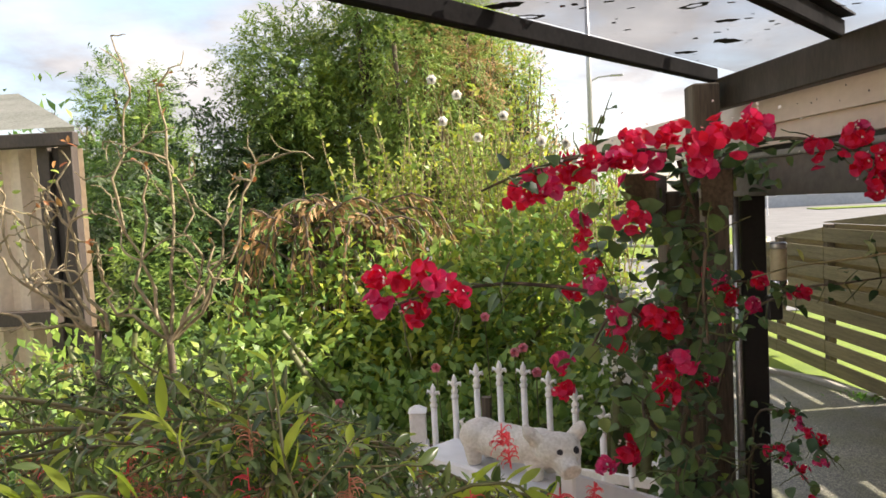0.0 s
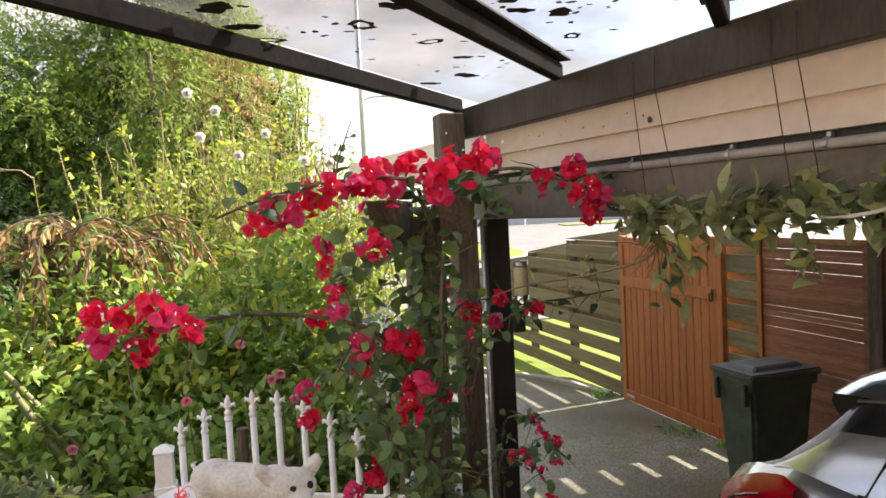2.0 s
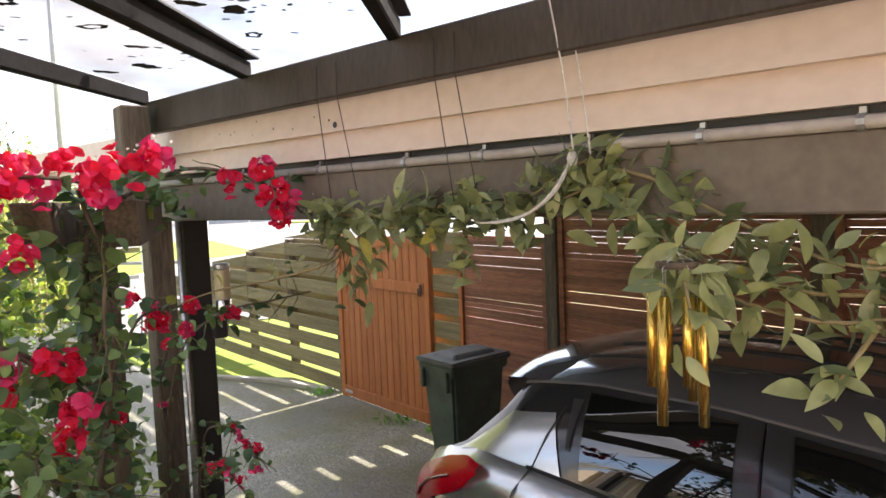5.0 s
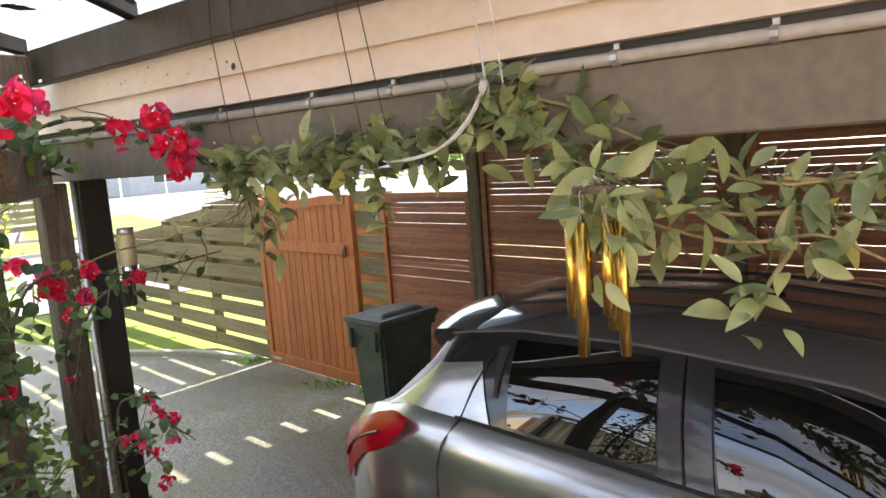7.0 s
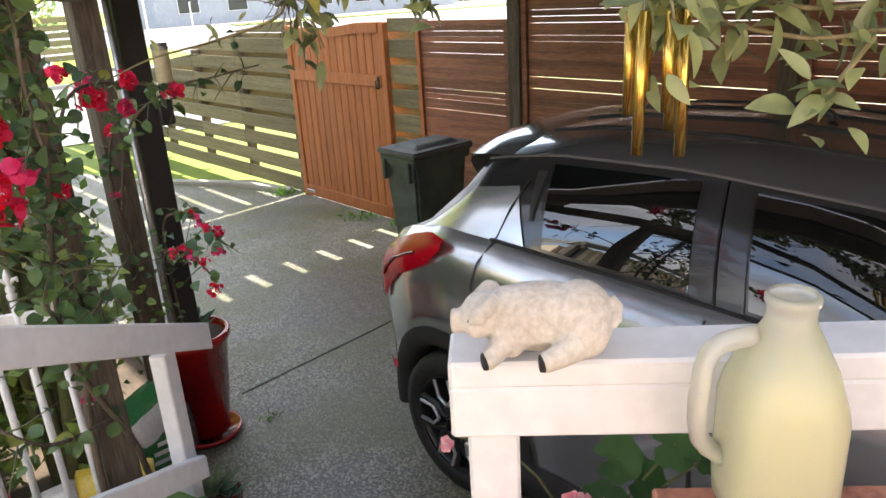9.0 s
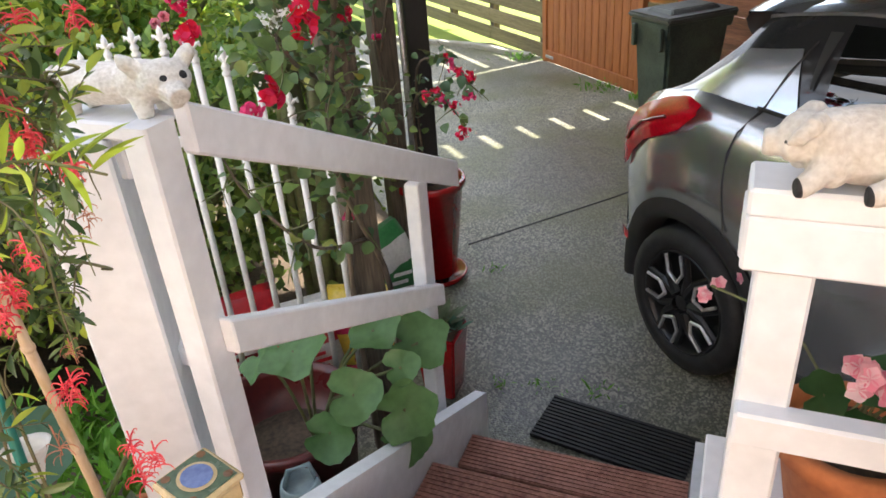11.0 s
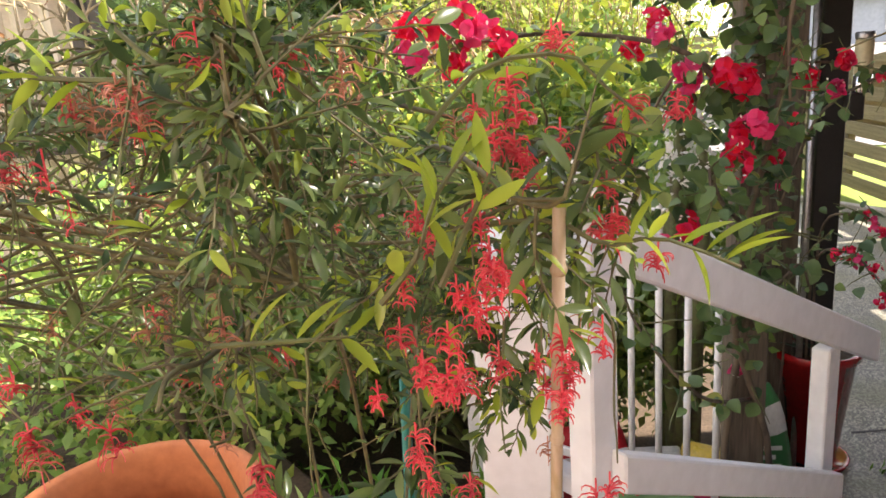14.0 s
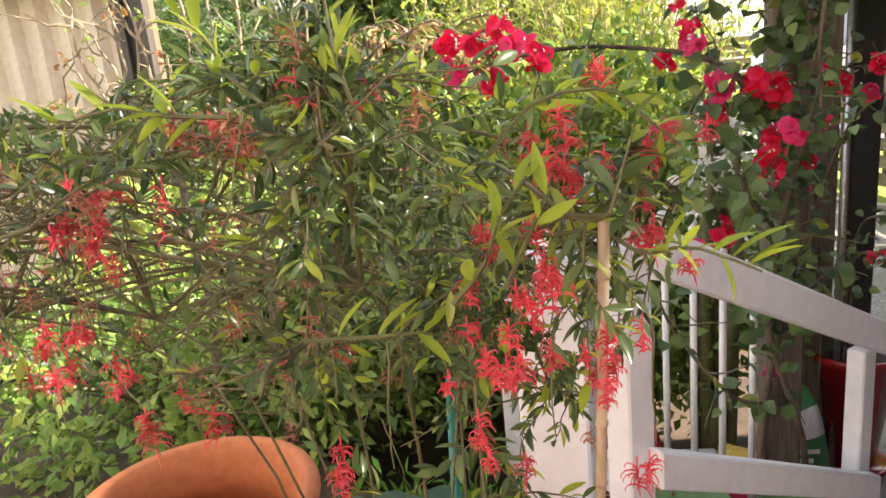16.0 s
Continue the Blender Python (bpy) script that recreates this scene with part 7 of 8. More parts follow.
def flower_pot(name, c, r0, r1, h, mat, label, group="", lip=0.012, sides=32, low=0.0):
    """A tapered pot with a rolled lip, filled with potting soil."""
    ob = thing(name, label, "plant pot", group, at=tuple(c))
    bm = bmesh.new()
    lathe(bm, [(r0 * 0.7, 0.0), (r0, 0.004), (r1 - 0.004, h - 0.035), (r1 + lip, h - 0.033), (r1 + lip, h - 0.004), (r1 + lip - 0.005, h), (r1 - 0.006, h), (r1 - 0.008, h - 0.03), (r1 - 0.010 - 0.16 * low, h - 0.034 - low)], c, sides)
    part("pot", bm, mat, ob, smooth=True)
    bm = bmesh.new()
    lathe(bm, [(r1 - 0.009 - 0.16 * low, h - 0.035 - low), (r1 * 0.6, h - 0.022 - low), (0.01, h - 0.018 - low)], c, 20)
    part("soil", bm, soil, ob, "dark potting soil")
    return ob


def round_leaf(bm, c, n, up, r, lobes, rng, depth=0.16, dish=0.12):
    """A broad veined leaf with a lobed, wavy edge."""
    n = unit(np.array(n, float))
    t = unit(np.cross(n, np.array(up, float) + 1e-3))
    b = np.cross(n, t)
    rows = []
    ph = rng.uniform(0, 6)
    for ring, f in enumerate((0.0, 0.35, 0.7, 1.0)):
        row = []
        for k in range(30):
            a = k * math.tau / 30
            edge = 1 - depth * f * (0.5 + 0.5 * math.cos(lobes * a + ph)) - (0.55 * f if k == 0 else 0.16 * f if k in (1, 29) else 0)
            rr = r * f * edge * (1 + 0.03 * math.sin(13 * a))
            z = dish * r * f * f * (0.7 + 0.5 * math.sin(3 * a + ph)) - 0.05 * r * f * (1 if k % 6 == 3 else 0)
            row.append(bm.verts.new(tuple(np.array(c) + t * rr * math.cos(a) + b * rr * math.sin(a) + n * z)) if f > 0 else None)
        rows.append(row)
    mid = bm.verts.new(tuple(c))
    for k in range(30):
        j = (k + 1) % 30
        bm.faces.new((mid, rows[1][k], rows[1][j]))
        for a_, b_ in ((rows[1], rows[2]), (rows[2], rows[3])):
            bm.faces.new((a_[k], b_[k], b_[j], a_[j]))


rng = np.random.default_rng(61)
p_gerpink = leaf_material("pale_pink_petal", (0.80, 0.22, 0.32), (0.90, 0.66, 0.70), 0.5, 0.4)
gp = deck(0.30, 1.14, 0.931)
flower_pot("geranium_pot", tuple(gp), 0.075, 0.105, 0.17, terracotta, "terracotta pot on the shelf outside the rail")
ger = thing("geranium", "potted geranium with pink flower heads and dark round leaves", "potted plant", at=(gp.x, gp.y, gp.z + 0.14))
base = np.array([gp.x, gp.y, gp.z + 0.14])
leaf_at = [(1.02, 0.54, 1.30), (1.08, 0.485, 1.32), (1.10, 0.45, 1.30), (0.925, 0.455, 1.225), (0.905, 0.565, 1.225), (0.985, 0.47, 1.24), (1.03, 0.46, 1.20), (1.0, 0.55, 1.22), (1.06, 0.52, 1.25), (0.94, 0.52, 1.18)]
for p in leaf_at:
    bm = bmesh.new()
    round_leaf(bm, p, (-0.45 + rng.normal() * 0.25, -0.5 + rng.normal() * 0.25, 0.75), (0, 0, 1), rng.uniform(0.032, 0.046), 7, rng, 0.12)
    lf = part("leaf", bm, g_geranium, ger, smooth=True)
    bm = bmesh.new()
    tube(bm, [tuple(q) for q in smooth_line([base + rng.normal(size=3) * np.array([0.03, 0.03, 0]), (base + np.array(p)) / 2 + np.array([0, 0, 0.03]), p], 7)], 0.0022, 5)
    part("stalk", bm, stem_green, lf)
for c, n in (((0.915, 0.495, 1.285), 10), ((0.94, 0.47, 1.27), 10), ((0.90, 0.515, 1.295), 5), ((0.948, 0.822, 1.245), 6)):
    c = np.array(c)
    k = n if c[1] < 0.7 else 6
    sz = 0.017 if c[1] < 0.7 else 0.011
    at_ = c + rng.normal(size=(k, 3)) * 0.012
    P, D, F = [], [], []
    for a in at_:
        o = unit(a - c + np.array([-0.02, -0.03, 0.02]))
        t1 = unit(np.cross(o, rng.normal(size=3)))
        t2 = np.cross(o, t1)
        for q in range(5):
            an = q * math.tau / 5
            P.append(a)
            D.append(t1 * math.cos(an) + t2 * math.sin(an) + o * 0.25)
            F.append(o)
    S = np.full(len(P), sz)
    part("flower_head", leaf_mesh("flower_head", np.array(P), np.array(D), np.array(F), S, S * 0.95, 0.1, 0.1, 0.5), p_gerpink, ger, "pale pink flower head")
    bm = bmesh.new()
    tube(bm, [tuple(q) for q in smooth_line([base, (base + c) / 2 + np.array([0.02, 0, 0.05]), c], 8)], 0.0024, 5)
    part("flower_stalk", bm, stem_green, ger)

# ---- pots, plants and bags beside the steps ----
rp = flower_pot("tall_red_pot", (1.34, 3.06, 0.03), 0.105, 0.165, 0.52, red_glaze, "tall glossy red glazed pot on a saucer by the post")
bm = bmesh.new()
lathe(bm, [(0.12, 0.0), (0.15, 0.004), (0.16, 0.03), (0.15, 0.032), (0.14, 0.012)], (1.34, 3.06, 0.006), 28)
part("saucer", bm, red_glaze, rp, smooth=True)


def rosette(name, c, n, length, width, mat, label, seed, rise=0.6, bend=0.2):
    """A succulent rosette of thick pointed leaves."""
    rng = np.random.default_rng(seed)
    ob = thing(name, label, "succulent", at=tuple(c))
    for k in range(n):
        f = k / n
        a = k * 2.399
        d = np.array([math.cos(a), math.sin(a), rise * (0.2 + 1.6 * (1 - f))])
        me = leaf_mesh("leaf", np.array([c]) + unit(d)[None] * 0.012, d[None], np.array([[-math.cos(a) * 0.6, -math.sin(a) * 0.6, 1.0]]), [length * (0.5 + 0.5 * f)], [width * (0.6 + 0.4 * f)], -bend, 0.3, 0.5)
        part("leaf", me, mat, ob)
    return ob


rosette("agave", (1.34, 3.06, 0.53), 26, 0.17, 0.055, g_blue, "blue-green succulent rosette in the tall red pot", 71)
sq = thing("square_red_pot", "square glossy red planter with succulents beside the steps", "plant pot", at=(1.0, 2.22, 0))
bm = bmesh.new()
m = Matrix.Translation((1.0, 2.2, 0.008)) @ Matrix.Rotation(radians(-44), 4, "Z")
for lo, hi, z0, z1 in (((-0.085, -0.085), (0.085, 0.085), 0.0, 0.30),):
    tapered(bm, lo, hi, z0, z1, 0.025, 0.008)
bmesh.ops.transform(bm, matrix=m, verts=bm.verts)
part("pot", bm, red_glaze, sq)
bm = bmesh.new()
box(bm, (-0.075, -0.075, 0.298), (0.075, 0.075, 0.306), m)
part("soil", bm, soil, sq, "gritty soil")
bm = bmesh.new()
box(bm, (-0.03, -0.088, 0.262), (0.055, -0.084, 0.300), m)
tag = part("plant_tag", bm, material("green_tag_card", (0.10, 0.30, 0.12), 0.5, scale=30), sq, "green and white plant tag with unreadable print")
for k in range(3):
    bm = bmesh.new()
    box(bm, (-0.024, -0.0895, 0.269 + 0.009 * k), (0.048 - 0.012 * k, -0.0885, 0.274 + 0.009 * k), m)
    part("print_bar", bm, white_iron, tag)
rosette("haworthia", (1.0, 2.2, 0.31), 22, 0.13, 0.034, g_grey, "grey-green pointed succulent in the square red planter", 72, 0.8)
rosette("haworthia", (1.04, 2.15, 0.312), 14, 0.07, 0.022, g_blue, "small blue-green succulent in the square red planter", 73, 0.7)

bp_c = deck(-1.02, 1.46, 0.0)
flower_pot("maroon_pot", (bp_c.x, bp_c.y, 0.004), 0.155, 0.21, 0.53, maroon_glaze, "large dark maroon plastic pot holding a squash plant", lip=0.016, low=0.12)
rng = np.random.default_rng(62)
squash = thing("squash_plant", "squash plant with large bright green lobed leaves", "vegetable plant", at=(bp_c.x, bp_c.y, 0.39))
sbase = np.array([bp_c.x + 0.07, bp_c.y - 0.03, 0.39])
sq_leaves = (((-0.660, 1.64, 0.71), 0.098, (0.10, -0.50, 0.85), 5), ((-0.625, 1.46, 0.63), 0.092, (0.45, -0.80, 0.30), 5), ((-0.628, 1.45, 0.53), 0.075, (0.55, -0.75, 0.15), 3), ((-0.793, 1.35, 0.60), 0.078, (0.15, -0.85, 0.45), 1), ((-0.92, 1.43, 0.78), 0.10, (0.0, -0.40, 0.90), 5),
             ((-0.735, 1.40, 0.70), 0.080, (0.25, -0.65, 0.65), 3), ((-0.77, 1.60, 0.76), 0.085, (0.0, -0.35, 0.90), 5), ((-0.65, 1.51, 0.725), 0.055, (0.3, -0.55, 0.8), 3), ((-0.99, 1.62, 0.72), 0.085, (-0.3, -0.3, 0.9), 5), ((-0.84, 1.70, 0.70), 0.075, (0.0, 0.1, 1.0), 5), ((-1.05, 1.45, 0.70), 0.07, (-0.4, -0.5, 0.8), 5))
for (u, v, z), r, (nu, nv, nz), lobes in sq_leaves:
    p, nrm = np.array(deck(u, v, z)), deck(nu, nv, nz)
    bm = bmesh.new()
    round_leaf(bm, p, nrm, (0, 0, 1), r, lobes, rng, 0.17 if lobes > 1 else 0.25, 0.26)
    lf = part("leaf", bm, g_squash, squash, smooth=True)
    bm = bmesh.new()
    tube(bm, [tuple(q) for q in smooth_line([sbase, (sbase + p) / 2 + np.array([0, 0, 0.07]), p], 8)], 0.005, 6)
    part("stalk", bm, stem_green, lf)
can = thing("watering_can", "small blue-grey plastic watering can below the rail", "watering can", at=tuple(deck(-0.80, 1.22, 0.42)))
cc = deck(-0.80, 1.20, 0.0)
bm = bmesh.new()
lathe(bm, [(0.05, 0.0), (0.056, 0.004), (0.052, 0.12), (0.046, 0.15), (0.04, 0.152), (0.044, 0.12)], (cc.x, cc.y, 0.425), 24)
can_mat = material("blue_grey_plastic", (0.28, 0.36, 0.38), 0.5, dark=(0.20, 0.27, 0.29), scale=6)
part("body", bm, can_mat, can, smooth=True)
bm = bmesh.new()
tube(bm, [(cc.x - 0.045, cc.y, 0.55), (cc.x - 0.02, cc.y, 0.62), (cc.x + 0.03, cc.y, 0.62), (cc.x + 0.045, cc.y, 0.56)], 0.007, 8)
part("handle", bm, can_mat, can, smooth=True)

bag_prints = [((0.72, 0.74, 0.72), (0.04, 0.22, 0.07)), ((0.55, 0.02, 0.03), (0.75, 0.74, 0.72)), ((0.70, 0.70, 0.70), (0.50, 0.02, 0.03)), ((0.50, 0.02, 0.10), (0.75, 0.55, 0.08))]


def sack(c, size, turn, cols, label, seed):
    """A slumped plastic sack with printed bands."""
    rng = np.random.default_rng(seed)
    ob = thing("potting_mix_bag", label, "bag", "bags of potting mix", at=tuple(c))
    bm = bmesh.new()
    bmesh.ops.create_cube(bm, size=1)
    bmesh.ops.subdivide_edges(bm, edges=bm.edges[:], cuts=7, use_grid_fill=True)
    for v in bm.verts:
        x, y, z = v.co
        n = noise.noise(v.co * 3.5 + Vector((seed, 0, 0)))
        pinch = 1 - 0.75 * abs(z * 2) ** 5
        v.co = Vector((x * (1 - 0.1 * abs(z)) + n * 0.05, y * pinch + n * 0.07, z))
    bmesh.ops.transform(bm, matrix=pose(c[0], c[1], c[2] + size[2] / 2, turn[0], turn[1], turn[2]) @ Matrix.Diagonal((*size, 1)), verts=bm.verts)
    mats = [material("bag_plastic", cols[0], 0.3, dark=tuple(x * 0.8 for x in cols[0]), scale=12, bump=0.2), material("bag_print", cols[1], 0.3, dark=tuple(x * 0.75 for x in cols[1]), scale=12, bump=0.2)]
    me = finish(bm, "bag_body", True)
    for mm in mats:
        me.materials.append(mm)
    for p in me.polygons:
        h = (p.center.z - c[2]) / size[2]
        p.material_index = 1 if 0.28 < h < 0.62 or h > 0.86 else 0
    part("bag_body", me, None, ob)
    bm = bmesh.new()
    for k in range(4):
        w = rng.uniform(0.4, 0.7) * size[0]
        box(bm, (c[0] - w / 2, c[1] - size[1] * 0.62, c[2] + size[2] * (0.30 + 0.08 * k)), (c[0] + w / 2, c[1] - size[1] * 0.60, c[2] + size[2] * (0.335 + 0.08 * k)))
    part("print_bar", bm, mats[0], ob, "unreadable printed lines")


sack((1.02, 2.80, 0.0), (0.19, 0.15, 0.50), (0, -12, 20), bag_prints[0], "white and green plastic bag of potting mix", 1)
sack((0.52, 2.52, 0.0), (0.30, 0.22, 0.40), (0, -6, -10), bag_prints[1], "red printed plastic bag of potting mix in the bed", 2)
sack((0.30, 2.62, 0.0), (0.28, 0.22, 0.46), (8, 4, 15), bag_prints[2], "white and red plastic bag of garden soil", 3)
sack((0.76, 2.48, 0.0), (0.26, 0.20, 0.42), (0, 5, -20), bag_prints[3], "crimson and yellow plastic bag in the bed", 4)

# ---- urn and small things in the raised bed ----
UC = (-0.535, 1.06, 0.42)
urn_soil = material("red_brown_soil", (0.26, 0.085, 0.055), 0.85, dark=(0.13, 0.04, 0.03), scale=40, fine=160, bump=0.5)
urn = thing("terracotta_urn", "large orange terracotta urn with a thick rolled rim", "urn", at=UC)
bm = bmesh.new()
lathe(bm, [(0.13, 0.0), (0.15, 0.01), (0.20, 0.18), (0.245, 0.36), (0.257, 0.47), (0.245, 0.56), (0.21, 0.63), (0.172, 0.66), (0.160, 0.684), (0.151, 0.684), (0.149, 0.62), (0.149, 0.60), (0.01, 0.585)], UC, 48)
part("body", bm, terracotta, urn, smooth=True)
bm = bmesh.new()
lathe(bm, [(0.02, 0.640), (0.06, 0.646), (0.12, 0.642), (0.1475, 0.636)], UC, 32)
part("soil", bm, urn_soil, urn, "dark red-brown damp soil", True)
bm = bmesh.new()
lathe(bm, [(0.159, 0.684), (0.166, 0.71), (0.186, 0.74), (0.199, 0.765), (0.204, 0.785), (0.200, 0.800), (0.189, 0.806), (0.178, 0.799), (0.170, 0.777), (0.162, 0.742), (0.154, 0.684), (0.159, 0.684)], UC, 48, capped=False)
part("rim", bm, terracotta, urn, smooth=True)
bm = bmesh.new()
tube(bm, [(0.087, 0.492, 1.775), (0.080, 0.56, 1.48), (0.05, 0.70, 1.02), (0.0, 0.80, 0.43)], [0.0034, 0.0038, 0.006, 0.007], 10)
bamboo = thing("bamboo_cane", "weathered bamboo cane staking the spider-flower shrub", "cane", at=(0.0, 0.80, 0.43))
part("shaft", bm, cane, bamboo, smooth=True)
for f in (0.12, 0.3, 0.5, 0.68, 0.86):
    c = Vector((0.087, 0.492, 1.775)).lerp(Vector((0.080, 0.56, 1.48)), f)
    bm = bmesh.new()
    lathe(bm, [(0.0034, -0.003), (0.0045, -0.001), (0.0045, 0.001), (0.0034, 0.003)], tuple(c), 10)
    part("node", bm, cane, bamboo, smooth=True)
bm = bmesh.new()
tube(bm, [(-0.115, 1.0, 0.43), (-0.105, 1.03, 1.1), (-0.092, 1.05, 1.42)], 0.0075, 8)
solo("green_stake", bm, material("green_coated_steel", (0.01, 0.20, 0.16), 0.4, dark=(0.008, 0.14, 0.11), scale=20), "green coated steel plant stake", "stake", smooth=True)

# patterned ceramic box on its matching pot
TC = Vector((0.09, 0.885, 0.0))
stand = thing("patterned_pot", "brown and blue patterned ceramic pot under the ceramic box", "ceramic pot", at=(TC.x, TC.y, 0.42))
cer_brown = material("brown_ceramic", (0.20, 0.10, 0.05), 0.25, dark=(0.10, 0.05, 0.03), scale=30, fine=90)
cer_cream = material("cream_ceramic", (0.62, 0.50, 0.28), 0.25, dark=(0.45, 0.34, 0.18), scale=20, fine=60)
cer_blue = material("blue_glaze", (0.16, 0.24, 0.48), 0.2, dark=(0.10, 0.15, 0.34), scale=40, fine=120)
cer_green = material("green_glaze", (0.10, 0.16, 0.10), 0.25, dark=(0.05, 0.09, 0.06), scale=40, fine=90)
bm = bmesh.new()
lathe(bm, [(0.07, 0), (0.075, 0.02), (0.060, 0.06), (0.045, 0.16), (0.042, 0.40), (0.046, 0.52), (0.052, 0.60), (0.050, 0.65), (0.042, 0.68), (0.036, 0.695), (0.040, 0.7035)], (TC.x + 0.03, TC.y - 0.01, 0.42), 24)
part("body", bm, cer_brown, stand, smooth=True)
for k in range(8):
    a = k * math.tau / 8
    bm = bmesh.new()
    blob(bm, (TC.x + 0.03 + 0.050 * math.cos(a), TC.y - 0.01 + 0.050 * math.sin(a), 1.03), (0.010, 0.010, 0.022))
    part("medallion", bm, cer_blue if k % 2 else cer_cream, stand, smooth=True)
cb = thing("ceramic_box", "square ceramic box with a blue oval painted on its lid", "ceramic box", at=(TC.x, TC.y, 1.15))
m = Matrix.Translation((TC.x + 0.035, TC.y - 0.01, 1.124)) @ Matrix.Rotation(radians(-62), 4, "Z") @ Matrix.Scale(0.66, 4)
bm = bmesh.new()
box(bm, (-0.062, -0.058, 0), (0.062, 0.058, 0.05), m, 0.004)
part("base", bm, cer_cream, cb)
lid_ = bmesh.new()
box(lid_, (-0.070, -0.066, 0.052), (0.070, 0.066, 0.070), m, 0.004)
lid_ob = part("lid", lid_, cer_cream, cb, "cream edged lid")
bm = bmesh.new()
box(bm, (-0.060, -0.056, 0.068), (0.060, 0.056, 0.0725), m)
part("painted_field", bm, cer_green, lid_ob)
for (x, y, rx, ry, z, mt) in ((0, 0, 0.044, 0.040, 0.0745, cer_cream), (0, 0, 0.036, 0.032, 0.0765, cer_blue), (0.047, 0.043, 0.010, 0.010, 0.0745, cer_brown), (-0.047, 0.043, 0.010, 0.010, 0.0745, cer_brown), (0.047, -0.043, 0.010, 0.010, 0.0745, cer_brown), (-0.047, -0.043, 0.010, 0.010, 0.0745, cer_brown)):
    bm = bmesh.new()
    bmesh.ops.create_circle(bm, cap_ends=True, segments=24, radius=1, matrix=m @ pose(x, y, z) @ Matrix.Diagonal((rx, ry, 1, 1)))
    part("painted_motif", bm, mt, lid_ob)

SP = (-0.06, 1.27, 0.42)
flower_pot("small_terracotta_pot", SP, 0.085, 0.12, 0.30, terracotta, "terracotta pot holding a grey-green succulent")
rosette("echeveria", (SP[0], SP[1], SP[2] + 0.29), 40, 0.105, 0.040, g_grey, "grey-green succulent rosette in a terracotta pot", 74, 0.9)
rosette("echeveria", (SP[0] + 0.07, SP[1] - 0.04, SP[2] + 0.285), 22, 0.06, 0.026, g_grey, "small grey-green succulent rosette in a terracotta pot", 75, 0.9)

rng = np.random.default_rng(81)
calla = thing("calla_lily", "calla lily with broad blue-green leaves and one white flower", "flower", at=(-0.25, 1.36, 0.42))
for p, r, n in (((-0.30, 1.36, 0.92), 0.10, (0.1, -0.75, 0.6)), ((-0.20, 1.45, 0.88), 0.085, (0.3, -0.6, 0.7)), ((-0.40, 1.44, 0.86), 0.085, (-0.3, -0.6, 0.7)), ((0.06, 1.42, 0.92), 0.055, (0.2, -0.6, 0.7))):
    bm = bmesh.new()
    round_leaf(bm, p, n, (0, 0, 1), r, 2, rng, 0.10, 0.18)
    lf = part("leaf", bm, g_blue, calla, smooth=True)
    bm = bmesh.new()
    tube(bm, [tuple(q) for q in smooth_line([(-0.25, 1.38, 0.42), ((p[0] - 0.25) / 2, (p[1] + 1.38) / 2, 0.74), p], 7)], 0.006, 6)
    part("stalk", bm, stem_green, lf)
bm = bmesh.new()
lathe(bm, [(0.004, 0), (0.009, 0.02), (0.020, 0.055), (0.036, 0.085), (0.042, 0.095), (0.034, 0.086), (0.018, 0.055), (0.006, 0.02)], (-0.155, 1.26, 0.935), 20, 0.7)
part("flower", bm, p_white, calla, "white funnel flower", True)
bm = bmesh.new()
tube(bm, [(-0.22, 1.36, 0.42), (-0.17, 1.28, 0.75), (-0.155, 1.26, 0.94)], 0.005, 6)
part("flower_stalk", bm, stem_green, calla)

# bright low herbs behind the urn
n = 5200
at = np.stack([rng.uniform(-1.5, 0.15, n), rng.uniform(1.35, 2.4, n), 0.42 + np.abs(rng.normal(size=n)) * 0.11], 1)
way = unit(rng.normal(size=(n, 3)) * 0.6 + np.array([0, 0, 0.9]))
herb = thing("garden_herbs", "bright green feathery herbs growing in the bed", "herbs", kind="stuff", at=(-0.6, 1.8, 0.0))
at[:, 2] -= np.where(at[:, 1] > 1.75, 0.25, 0.0)
L = rng.uniform(0.05, 0.12, n)
stuff(part("foliage", leaf_mesh("foliage", at, way, unit(rng.normal(size=(n, 3)) + np.array([0, 0, 1.0])), L, L * 0.22, 0.35, 0.2, 0.5, False), g_grass, herb))

# weeds in the driveway's edges
rng = np.random.default_rng(83)
for x, y, w, n in ((1.36, 2.02, 0.08, 26), (1.50, 1.90, 0.08, 26), (1.45, 3.30, 0.05, 26), (1.62, 2.95, 0.05, 24), (3.9, 6.75, 0.16, 120), (3.98, 5.3, 0.25, 90), (4.0, 4.85, 0.12, 60), (1.22, 2.12, 0.05, 26)):
    at = np.stack([x + rng.normal(size=n) * w * 0.5, y + rng.normal(size=n) * w * 0.5, np.full(n, 0.004)], 1)
    L = rng.uniform(0.015, 0.045, n) * (2.0 if y > 4 else 1)
    wd = thing("weed_tuft", "small green weed tuft growing at the driveway's edge", "weed", "driveway weeds", at=(x, y, 0.004))
    stuff(part("blade", leaf_mesh("blade", at, unit(rng.normal(size=(n, 3)) * 0.5 + np.array([0, 0, 0.8])), unit(rng.normal(size=(n, 3)) + np.array([0, 0, 1.0])), L, L * 0.22, 0.4, 0.2, 0.5, False), g_grass, wd))

# ---- bare pruned roses ----
rng = np.random.default_rng(91)


def crooked(a, b, rng, n, kink):
    """A cane that bends at its buds on the way from a to b."""
    ln = np.linspace(a, b, n)
    ln[1:-1] += rng.normal(size=(n - 2, 3)) * kink
    return ln


rose_cane = material("rose_cane_bark", (0.30, 0.24, 0.15), 0.7, dark=(0.13, 0.12, 0.06), scale=14, fine=60)


